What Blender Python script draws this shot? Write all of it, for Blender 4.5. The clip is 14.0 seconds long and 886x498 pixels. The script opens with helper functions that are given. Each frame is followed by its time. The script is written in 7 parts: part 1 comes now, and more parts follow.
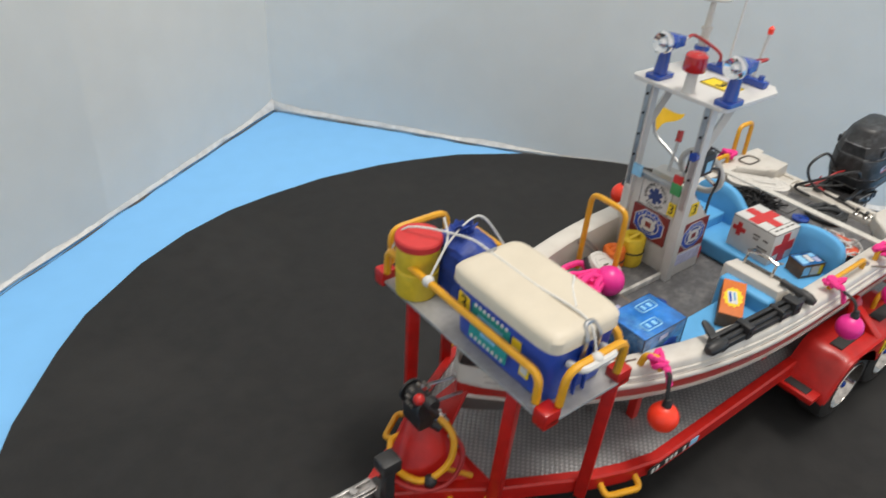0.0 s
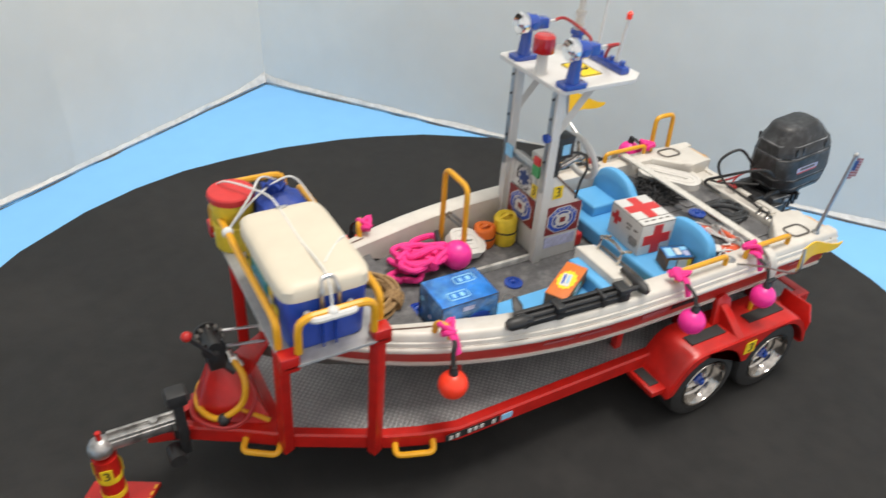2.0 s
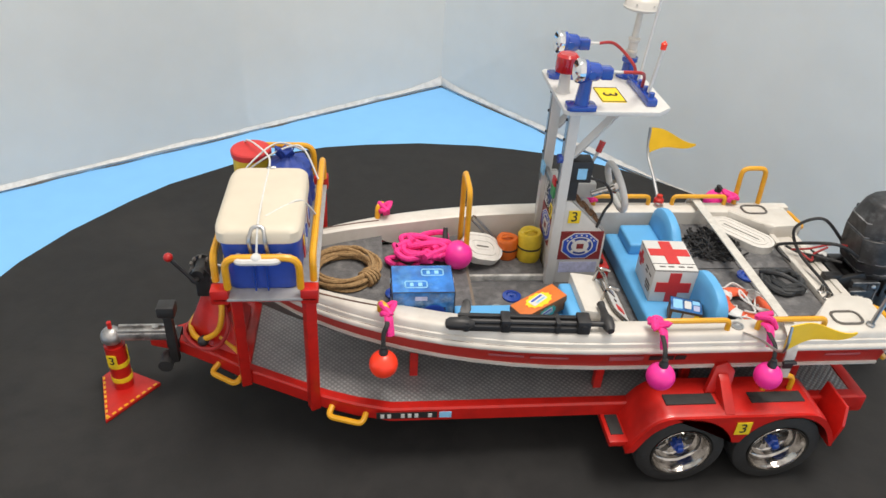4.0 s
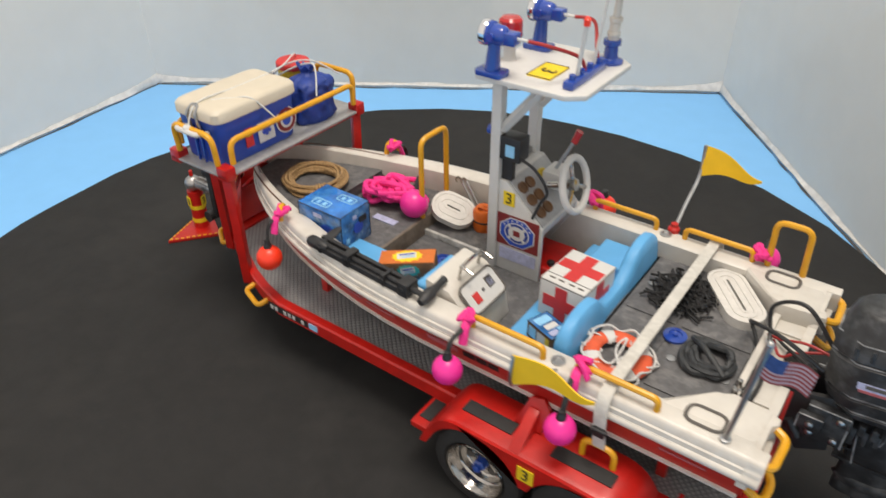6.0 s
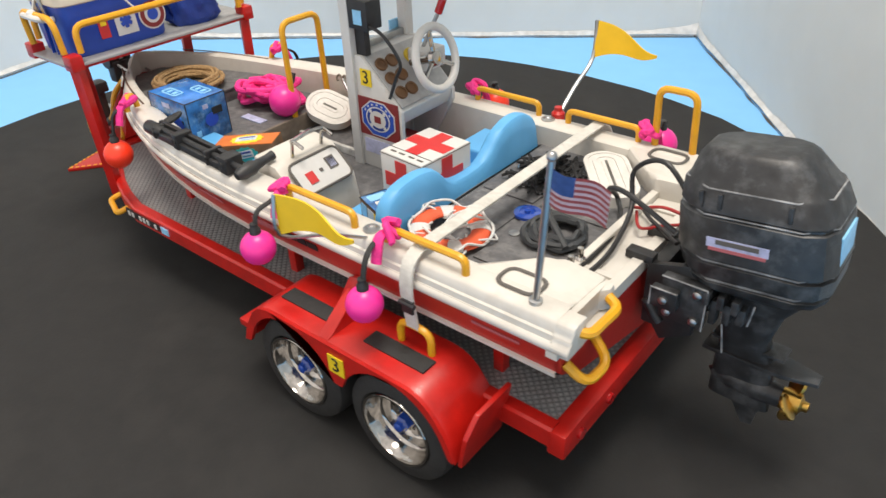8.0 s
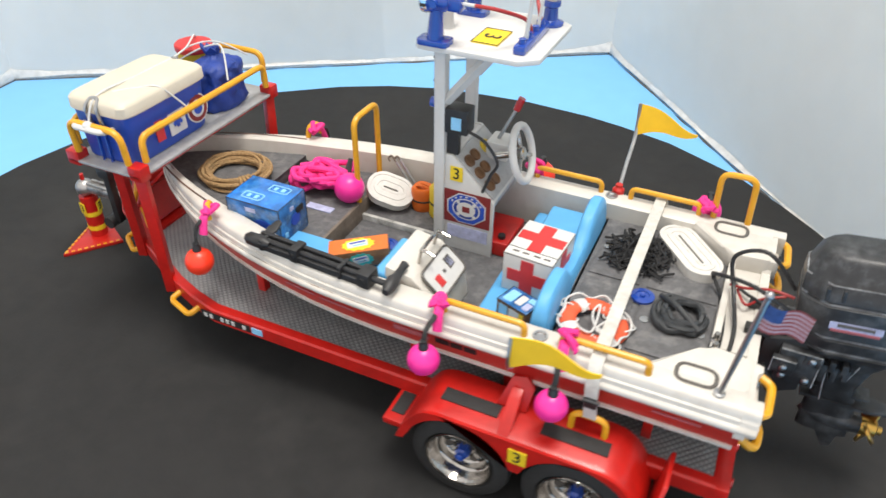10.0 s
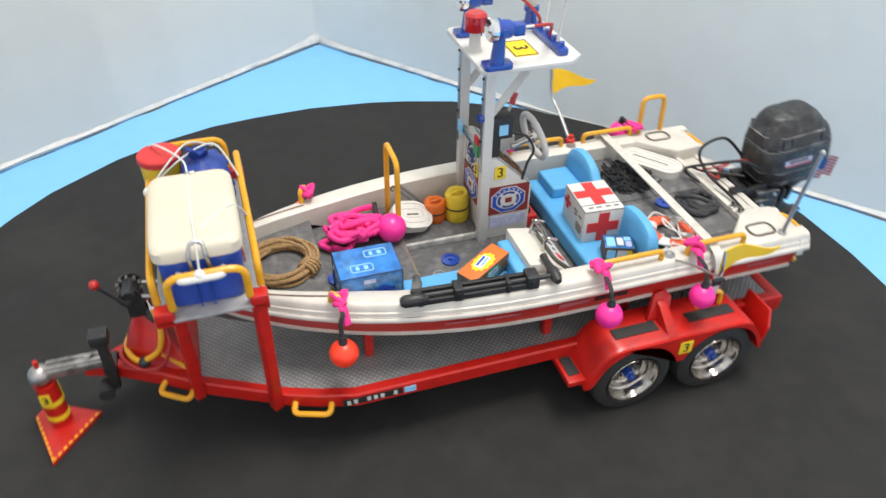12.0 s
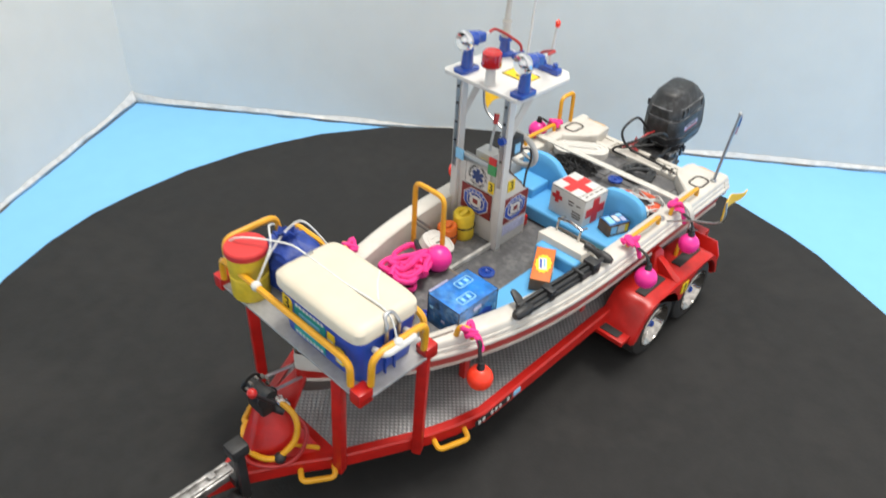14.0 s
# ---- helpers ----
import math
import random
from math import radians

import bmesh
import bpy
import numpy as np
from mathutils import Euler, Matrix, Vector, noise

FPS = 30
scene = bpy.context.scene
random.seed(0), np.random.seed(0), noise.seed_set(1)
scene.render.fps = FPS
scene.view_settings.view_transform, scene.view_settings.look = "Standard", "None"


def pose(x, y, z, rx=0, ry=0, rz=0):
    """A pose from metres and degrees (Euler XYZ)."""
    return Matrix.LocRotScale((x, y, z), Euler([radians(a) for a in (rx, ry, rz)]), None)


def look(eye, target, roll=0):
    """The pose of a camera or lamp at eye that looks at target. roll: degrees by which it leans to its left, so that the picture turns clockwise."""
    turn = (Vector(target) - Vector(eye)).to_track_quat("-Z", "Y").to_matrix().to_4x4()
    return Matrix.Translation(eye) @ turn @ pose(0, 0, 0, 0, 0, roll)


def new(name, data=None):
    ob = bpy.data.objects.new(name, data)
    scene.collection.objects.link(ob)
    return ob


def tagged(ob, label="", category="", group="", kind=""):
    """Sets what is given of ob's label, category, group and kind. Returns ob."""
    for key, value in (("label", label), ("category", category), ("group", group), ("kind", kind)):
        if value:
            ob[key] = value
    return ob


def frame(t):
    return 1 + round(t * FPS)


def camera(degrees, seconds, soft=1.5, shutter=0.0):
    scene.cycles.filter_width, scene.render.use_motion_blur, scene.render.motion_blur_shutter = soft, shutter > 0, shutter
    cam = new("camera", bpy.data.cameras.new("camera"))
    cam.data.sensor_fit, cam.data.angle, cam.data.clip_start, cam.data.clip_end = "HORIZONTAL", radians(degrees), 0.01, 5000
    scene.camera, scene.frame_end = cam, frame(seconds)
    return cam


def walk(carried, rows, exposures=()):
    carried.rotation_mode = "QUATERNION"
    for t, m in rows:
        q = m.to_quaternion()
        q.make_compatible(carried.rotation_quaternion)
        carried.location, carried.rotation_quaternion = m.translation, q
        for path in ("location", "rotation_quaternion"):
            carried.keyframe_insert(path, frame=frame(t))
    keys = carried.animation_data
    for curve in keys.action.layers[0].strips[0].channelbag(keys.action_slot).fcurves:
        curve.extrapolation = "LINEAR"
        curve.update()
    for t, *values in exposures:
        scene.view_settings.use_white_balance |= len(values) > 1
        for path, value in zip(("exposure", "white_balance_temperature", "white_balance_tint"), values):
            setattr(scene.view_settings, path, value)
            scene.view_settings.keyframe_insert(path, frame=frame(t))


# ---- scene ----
# All lengths below are in centimetres; CM turns them into metres.
CM = 0.01
cam = camera(62.7, 14.0, soft=1.5, shutter=0.5)
PATH = [
    (0, (-24.367, -11.098, 19.291), (-23.294, -9.816, 18.193), 4.3),
    (0.5, (-25.244, -11.392, 19.239), (-24.268, -10.096, 18.07), 4.4),
    (1, (-25.234, -13.438, 18.839), (-24.366, -12.083, 17.652), 4.7),
    (1.5, (-21.373, -15.736, 19.249), (-20.538, -14.343, 18.082), 5.1),
    (2, (-18.089, -16.724, 19.628), (-17.237, -15.312, 18.496), 4.0),
    (2.4, (-15.863, -17.937, 19.915), (-15.204, -16.41, 18.803), 3.3),
    (2.5, (-15.286, -18.032, 19.967), (-14.674, -16.492, 18.848), 3.1),
    (2.7, (-14.198, -18.523, 19.804), (-13.672, -16.95, 18.688), 2.9),
    (4.8, (-5.026, -20.731, 19.77), (-5.14, -19.076, 18.654), 1.7),
    (5, (-2.813, -20.572, 19.457), (-3.071, -18.931, 18.342), 0.8),
    (5.5, (3.459, -18.561, 19.611), (2.723, -17.075, 18.492), 1.0),
    (6, (7.343, -17.028, 18.938), (6.379, -15.697, 17.798), -0.2),
    (6.5, (11.004, -15.223, 17.212), (9.886, -13.996, 16.097), -2.7),
    (7, (12.681, -12.821, 14.609), (11.489, -11.677, 13.483), -4.4),
    (7.2, (13.045, -12.252, 14.003), (11.861, -11.092, 12.885), -3.7),
    (9.3, (7.95, -15.994, 16.51), (7.128, -14.574, 15.365), -1.3),
    (9.5, (7.446, -15.903, 17.466), (6.652, -14.494, 16.29), -0.1),
    (10, (4.779, -17.334, 18.373), (4.124, -15.866, 17.184), 0.9),
    (10.5, (-0.403, -19.679, 19.198), (-0.674, -18.108, 17.989), 0.6),
    (11, (-6.316, -20.488, 19.965), (-6.151, -18.913, 18.742), 0.5),
    (11.2, (-6.993, -20.388, 20.128), (-6.8, -18.819, 18.903), 0.8),
    (11.5, (-7.5, -20.19, 20.323), (-7.299, -18.623, 19.096), 1.3),
    (12, (-11.766, -19.454, 20.59), (-11.266, -17.964, 19.352), 1.0),
    (12.5, (-18.147, -16.438, 21.193), (-17.197, -15.21, 19.933), 2.2),
    (13, (-20.698, -14.731, 20.983), (-19.599, -13.632, 19.724), 2.6),
    (13.5, (-21.879, -13.838, 20.908), (-20.717, -12.804, 19.651), 3.0),
    (14, (-23.042, -13.957, 22.17), (-21.859, -12.888, 20.963), 3.4),
]
walk(cam, [(t, look(Vector(eye) * CM, Vector(target) * CM, roll)) for t, eye, target, roll in PATH],
     [(0.0, -0.17, 6650, 10), (0.5, -0.25, 6650, 11), (1.0, -0.15, 6700, 12), (1.5, 0.0, 6700, 11), (2.5, 0.08, 6700, 10), (5.0, -0.03, 6900, 12), (6.0, -0.12, 7000, 12), (7.0, -0.02, 7000, 12),
      (9.5, 0.41, 6600, 10), (10.5, 0.24, 6500, 10), (12.0, 0.25, 6450, 9), (14.0, 0.28, 6550, 9)])

# ---- light ----
world = bpy.data.worlds.new("room")
scene.world = world
world.use_nodes = True
world.node_tree.nodes["Background"].inputs[0].default_value = (1.0, 0.97, 0.95, 1)
world.node_tree.nodes["Background"].inputs[1].default_value = 0.95


def ceiling_lamp(x, y, z, sx, sy, watts, colour):
    data = bpy.data.lights.new("ceiling_lamp", "AREA")
    data.shape, data.size, data.size_y, data.energy, data.color = "RECTANGLE", sx * CM, sy * CM, watts, colour
    ob = new("ceiling_lamp", data)
    ob.matrix_world = look(Vector((x, y, z)) * CM, Vector((-5, 0, 0)) * CM)
    return ob


ceiling_lamp(8, -6, 95, 38, 26, 6.9, (1.0, 0.955, 0.89))
scene.view_settings.exposure = 0.0

# ---- materials ----


def material(name, colour, rough=0.5, metal=0.0, vary=0.08, grain=400.0, bump=0.0, bump_scale=900.0, coat=0.0, stain=0.0, stain_scale=60.0, stain_colour=None):
    m = bpy.data.materials.new(name)
    m.use_nodes = True
    nt = m.node_tree
    b = nt.nodes["Principled BSDF"]
    b.inputs["Roughness"].default_value = rough
    b.inputs["Metallic"].default_value = metal
    b.inputs["Coat Weight"].default_value = coat
    tc = nt.nodes.new("ShaderNodeTexCoord")
    n1 = nt.nodes.new("ShaderNodeTexNoise")
    n1.inputs["Scale"].default_value = grain
    n1.inputs["Detail"].default_value = 4
    nt.links.new(tc.outputs["Object"], n1.inputs["Vector"])
    ramp = nt.nodes.new("ShaderNodeMapRange")
    ramp.inputs[1].default_value, ramp.inputs[2].default_value = 0.3, 0.7
    ramp.inputs[3].default_value, ramp.inputs[4].default_value = 1 - vary, 1 + vary
    nt.links.new(n1.outputs[0], ramp.inputs[0])
    mul = nt.nodes.new("ShaderNodeVectorMath")
    mul.operation = "SCALE"
    mul.inputs[0].default_value = colour
    nt.links.new(ramp.outputs[0], mul.inputs["Scale"])
    last = mul.outputs[0]
    n2 = nt.nodes.new("ShaderNodeTexNoise")
    n2.inputs["Scale"].default_value = stain_scale
    n2.inputs["Detail"].default_value = 6
    n2.inputs["Roughness"].default_value = 0.65
    nt.links.new(tc.outputs["Object"], n2.inputs["Vector"])
    if stain > 0:
        r2 = nt.nodes.new("ShaderNodeMapRange")
        r2.inputs[1].default_value, r2.inputs[2].default_value = 0.5, 0.75
        r2.inputs[3].default_value, r2.inputs[4].default_value = 0.0, stain
        nt.links.new(n2.outputs[0], r2.inputs[0])
        mix = nt.nodes.new("ShaderNodeMix")
        mix.data_type = "RGBA"
        nt.links.new(r2.outputs[0], mix.inputs[0])
        nt.links.new(last, mix.inputs[6])
        mix.inputs[7].default_value = (*(stain_colour or [c * 0.6 for c in colour]), 1)
        last = mix.outputs[2]
    nt.links.new(last, b.inputs["Base Color"])
    rr = nt.nodes.new("ShaderNodeMapRange")
    rr.inputs[3].default_value, rr.inputs[4].default_value = max(0.02, rough - 0.1), min(1, rough + 0.1)
    nt.links.new(n2.outputs[0], rr.inputs[0])
    nt.links.new(rr.outputs[0], b.inputs["Roughness"])
    if bump > 0:
        n3 = nt.nodes.new("ShaderNodeTexNoise")
        n3.inputs["Scale"].default_value = bump_scale
        nt.links.new(tc.outputs["Object"], n3.inputs["Vector"])
        bp = nt.nodes.new("ShaderNodeBump")
        bp.inputs["Strength"].default_value = bump
        bp.inputs["Distance"].default_value = 0.0004
        nt.links.new(n3.outputs[0], bp.inputs["Height"])
        nt.links.new(bp.outputs[0], b.inputs["Normal"])
    return m


BOARD = material("matt_black_board", (0.0145, 0.0145, 0.0145), 0.88, vary=0.16, grain=130, bump=0.2, stain=0.9, stain_scale=16, stain_colour=(0.029, 0.028, 0.027))
BLUE_FLOOR = material("sky_blue_card", (0.21, 0.52, 0.90), 0.75, vary=0.02, grain=80, stain=0.25, stain_scale=7, stain_colour=(0.24, 0.55, 0.91))
WALL = material("pale_grey_card", (0.82, 0.83, 0.81), 0.85, vary=0.015, grain=60, bump=0.05, bump_scale=500, stain=0.3, stain_scale=9, stain_colour=(0.78, 0.79, 0.775))
PAPER = material("torn_white_paper", (0.68, 0.665, 0.635), 0.9, vary=0.14, grain=220, bump=0.6, bump_scale=300, stain=0.6, stain_scale=60, stain_colour=(0.5, 0.47, 0.43))
RED = material("glossy_red_paint", (0.49, 0.0115, 0.0075), 0.36, vary=0.14, grain=200, bump=0.1, bump_scale=300, coat=0.1, stain=0.6, stain_scale=90, stain_colour=(0.30, 0.011, 0.008))
RED_BAND = material("deep_red_hull_paint", (0.44, 0.022, 0.016), 0.35, vary=0.05)
RED_CROSS = material("red_print", (0.55, 0.03, 0.03), 0.5, vary=0.06)
WHITE = material("white_gelcoat", (0.61, 0.58, 0.525), 0.38, vary=0.05, grain=150, bump=0.05, bump_scale=260, stain=0.5, stain_scale=110, stain_colour=(0.46, 0.41, 0.35))
WHITE_PLASTIC = material("white_plastic", (0.60, 0.595, 0.575), 0.4, vary=0.03, stain=0.35, stain_scale=110, stain_colour=(0.56, 0.54, 0.50))
CREAM = material("cream_plastic_lid", (0.60, 0.54, 0.43), 0.5, vary=0.04, grain=120, bump=0.1, stain=0.35, stain_scale=45, stain_colour=(0.55, 0.50, 0.40))
SCUFFED = material("scuffed_white_edge", (0.55, 0.54, 0.51), 0.7, vary=0.3, grain=250, stain=1.0, stain_scale=130, stain_colour=(0.07, 0.065, 0.06))
YELLOW = material("amber_yellow_paint", (0.70, 0.34, 0.015), 0.35, vary=0.08, grain=300)
YELLOW_PRINT = material("yellow_print", (0.80, 0.58, 0.02), 0.5)
YELLOW_FLAG = material("yellow_flag_card", (0.82, 0.50, 0.012), 0.55, vary=0.06, grain=200)
YELLOW_BAG = material("yellow_vinyl_bag", (0.70, 0.50, 0.03), 0.5, vary=0.1, bump=0.3)
BLACK = material("black_plastic", (0.018, 0.018, 0.019), 0.45, vary=0.2, stain=0.4, stain_colour=(0.05, 0.05, 0.05))
INK = material("black_print", (0.015, 0.015, 0.015), 0.6)
MOTOR_BLACK = material("dusty_black_cowling", (0.024, 0.025, 0.027), 0.42, vary=0.4, grain=300, bump=0.25, bump_scale=420, stain=0.65, stain_scale=150, stain_colour=(0.12, 0.125, 0.13))
DUST = material("grey_dust_line", (0.24, 0.245, 0.25), 0.8, vary=0.6, grain=300)
RUBBER = material("black_rubber", (0.022, 0.022, 0.022), 0.75, vary=0.15, bump=0.3)
DECK = material("grey_deck_paint", (0.105, 0.104, 0.107), 0.62, vary=0.22, grain=420, bump=0.45, bump_scale=900, stain=0.7, stain_scale=230, stain_colour=(0.25, 0.245, 0.24))
SEAT = material("sky_blue_vinyl", (0.10, 0.38, 0.70), 0.5, vary=0.06, grain=120, bump=0.12, bump_scale=300, stain=0.4, stain_colour=(0.14, 0.44, 0.74))
PINK = material("hot_pink_plastic", (0.85, 0.03, 0.30), 0.35, vary=0.05)
PINK_ROPE = material("hot_pink_cord", (0.80, 0.03, 0.24), 0.7, vary=0.15, grain=900, bump=0.5)
ORANGE = material("fluorescent_orange_plastic", (0.95, 0.05, 0.018), 0.35, vary=0.05)
ORANGE_BAG = material("orange_vinyl_bag", (0.60, 0.12, 0.01), 0.5, vary=0.1, bump=0.3)
ORANGE_CARD = material("orange_printed_card", (0.60, 0.15, 0.022), 0.5, vary=0.06)
BROWN_CARD = material("brown_printed_card", (0.16, 0.08, 0.035), 0.6, vary=0.3, grain=200)
ROYAL = material("royal_blue_plastic", (0.018, 0.07, 0.42), 0.4, vary=0.06)
NAVY = material("navy_cloth", (0.014, 0.045, 0.26), 0.55, vary=0.2, grain=250, bump=0.5)
BLUE_GLOSS = material("glossy_blue_paint", (0.012, 0.055, 0.33), 0.2, vary=0.05, coat=0.6)
CRATE = material("blue_printed_card", (0.016, 0.16, 0.52), 0.25, vary=0.45, grain=170, bump=0.8, bump_scale=220, coat=0.5, stain=0.9, stain_scale=120, stain_colour=(0.12, 0.42, 0.75))
CRATE_SIDE = material("dark_blue_printed_card", (0.03, 0.15, 0.40), 0.25, vary=0.6, grain=260, bump=0.8, bump_scale=260, coat=0.5, stain=0.9, stain_scale=200, stain_colour=(0.20, 0.36, 0.52))
PALE_BLUE = material("pale_blue_print", (0.25, 0.55, 0.80), 0.5, vary=0.1)
TEAL = material("teal_print", (0.02, 0.30, 0.28), 0.5)
LILAC = material("lilac_print", (0.42, 0.44, 0.62), 0.5, vary=0.2, grain=600)
MAROON = material("maroon_print", (0.20, 0.02, 0.02), 0.5)
GREEN_PRINT = material("green_print", (0.05, 0.30, 0.10), 0.5)
CHROME = material("chrome", (0.46, 0.44, 0.415), 0.12, 1.0, vary=0.25, grain=500, bump=0.35, bump_scale=260)
STEEL = material("dull_steel", (0.45, 0.45, 0.45), 0.35, 1.0, vary=0.1)
GREY_METAL = material("grey_painted_plate", (0.40, 0.40, 0.40), 0.5, 0.3, vary=0.1, stain=0.3)
ROPE = material("tan_rope", (0.32, 0.20, 0.09), 0.85, vary=0.3, grain=1200, bump=0.6)
CORD = material("white_cord", (0.62, 0.62, 0.60), 0.8, vary=0.1, grain=900)
HOSE = material("white_hose", (0.62, 0.60, 0.56), 0.7, vary=0.06, grain=500, bump=0.2)
NET = material("black_net", (0.012, 0.012, 0.013), 0.8, vary=0.2)
DARK_COIL = material("charcoal_cord", (0.03, 0.033, 0.036), 0.6, vary=0.15)
BRASS = material("brass", (0.55, 0.33, 0.08), 0.3, 1.0, vary=0.15)
CHROME_LENS = material("mirror_lens", (0.75, 0.76, 0.78), 0.08, 1.0)
RED_LENS = material("red_lens", (0.45, 0.01, 0.012), 0.15, vary=0.1, coat=0.5)
LIFE_ORANGE = material("faded_orange_foam", (0.68, 0.10, 0.035), 0.6, vary=0.15, grain=250, stain=0.3, stain_scale=150)
FADED_RED = material("faded_red_stripe", (0.42, 0.11, 0.12), 0.7, vary=0.08)
FADED_WHITE = material("faded_lilac_stripe", (0.60, 0.50, 0.56), 0.7, vary=0.05)
FADED_BLUE = material("faded_blue_canton", (0.06, 0.13, 0.36), 0.7, vary=0.15, grain=900)
RED_WIRE = material("red_wire", (0.35, 0.02, 0.02), 0.45)
GASKET = material("grey_gasket", (0.10, 0.09, 0.08), 0.6)
STEP_WOOD = material("worn_brown_wood", (0.17, 0.135, 0.105), 0.75, vary=0.25, grain=300, bump=0.3)
WORN_METAL = material("worn_black_and_silver_metal", (0.42, 0.41, 0.40), 0.4, 0.8, vary=0.3, grain=260, bump=0.3, stain=1.0, stain_scale=150, stain_colour=(0.04, 0.035, 0.035))
STAR_BLUE = material("dark_blue_print", (0.02, 0.045, 0.16), 0.5)
SEAM = material("brown_seam_dirt", (0.13, 0.075, 0.055), 0.7, vary=0.4, grain=200)
WEBBING = material("worn_white_webbing", (0.56, 0.545, 0.50), 0.75, vary=0.1, grain=500, bump=0.3, stain=0.7, stain_scale=120, stain_colour=(0.36, 0.34, 0.30))
GLASS_DARK = material("smoked_window", (0.03, 0.025, 0.025), 0.15)


def tread_plate(name, colour, metal):
    """Grey plate with a raised woven tread."""
    m = material(name, colour, 0.42, metal, vary=0.1, grain=200, stain=0.5, stain_scale=35, stain_colour=[c * 0.75 for c in colour])
    nt = m.node_tree
    tc = nt.nodes.new("ShaderNodeTexCoord")
    mp = nt.nodes.new("ShaderNodeMapping")
    mp.inputs["Rotation"].default_value = (0, 0, radians(45))
    mp.inputs["Scale"].default_value = (700, 700, 700)
    nt.links.new(tc.outputs["Object"], mp.inputs[0])
    ck = nt.nodes.new("ShaderNodeTexVoronoi")
    ck.inputs["Scale"].default_value = 1.0
    ck.inputs["Randomness"].default_value = 0.0
    nt.links.new(mp.outputs[0], ck.inputs["Vector"])
    bp = nt.nodes.new("ShaderNodeBump")
    bp.inputs["Strength"].default_value = 0.8
    bp.inputs["Distance"].default_value = 0.0005
    bp.invert = True
    nt.links.new(ck.outputs["Distance"], bp.inputs["Height"])
    nt.links.new(bp.outputs[0], nt.nodes["Principled BSDF"].inputs["Normal"])
    # relief shading is put into the colour too: lighter treads, darker hollows
    relief_tone = nt.nodes.new("ShaderNodeMapRange")
    relief_tone.inputs[1].default_value, relief_tone.inputs[2].default_value = 0.25, 0.45
    relief_tone.inputs[3].default_value, relief_tone.inputs[4].default_value = 1.3, 0.82
    nt.links.new(ck.outputs["Distance"], relief_tone.inputs[0])
    tint = nt.nodes.new("ShaderNodeVectorMath")
    tint.operation = "SCALE"
    base = nt.nodes["Principled BSDF"].inputs["Base Color"]
    nt.links.new(base.links[0].from_socket, tint.inputs[0])
    nt.links.new(relief_tone.outputs[0], tint.inputs["Scale"])
    nt.links.new(tint.outputs[0], base)
    return m


TREAD = tread_plate("grey_tread_plate", (0.34, 0.34, 0.345), 0.35)
BLACK_GRIP = tread_plate("black_grip_pad", (0.03, 0.03, 0.03), 0.0)

# ---- building helpers ----
ORIGIN = {}


def B():
    return bmesh.new()


def V(*p):
    return Vector(p)


def box(bm, x0, x1, y0, y1, z0, z1, bev=0.0, m=None, seg=2):
    made = bmesh.ops.create_cube(bm, size=1.0)["verts"]
    for v in made:
        v.co = Vector(((x0 + x1) / 2 + v.co.x * (x1 - x0), (y0 + y1) / 2 + v.co.y * (y1 - y0), (z0 + z1) / 2 + v.co.z * (z1 - z0)))
    if bev > 0:
        edges = list({e for v in made for e in v.link_edges})
        made = list({v for f in bmesh.ops.bevel(bm, geom=edges, offset=bev, segments=seg, profile=0.6, affect="EDGES")["faces"] for v in f.verts} | {v for v in made if v.is_valid})
    if m is not None:
        for v in made:
            v.co = m @ v.co
    return bm


def rounded(pts, rad, seg=4):
    """The polyline with its inner corners rounded."""
    pts = [Vector(p) for p in pts]
    out = [pts[0]]
    for a, b, c in zip(pts, pts[1:], pts[2:]):
        d1, d2 = (a - b), (c - b)
        r = min(rad, d1.length * 0.49, d2.length * 0.49)
        p, q = b + d1.normalized() * r, b + d2.normalized() * r
        for k in range(seg + 1):
            u = k / seg
            out.append(p * (1 - u) ** 2 + b * 2 * u * (1 - u) + q * u * u)
    out.append(pts[-1])
    return out


def smooth_curve(pts, per=5, closed=False):
    pts = [Vector(p) for p in pts]
    n = len(pts)
    out = []
    for i in range(n if closed else n - 1):
        p0 = pts[(i - 1) % n] if closed or i > 0 else pts[0]
        p1, p2 = pts[i], pts[(i + 1) % n]
        p3 = pts[(i + 2) % n] if closed or i + 2 < n else pts[-1]
        for k in range(per):
            u = k / per
            out.append(0.5 * ((2 * p1) + (p2 - p0) * u + (2 * p0 - 5 * p1 + 4 * p2 - p3) * u * u + (3 * p1 - p0 - 3 * p2 + p3) * u ** 3))
    if not closed:
        out.append(pts[-1])
    return out


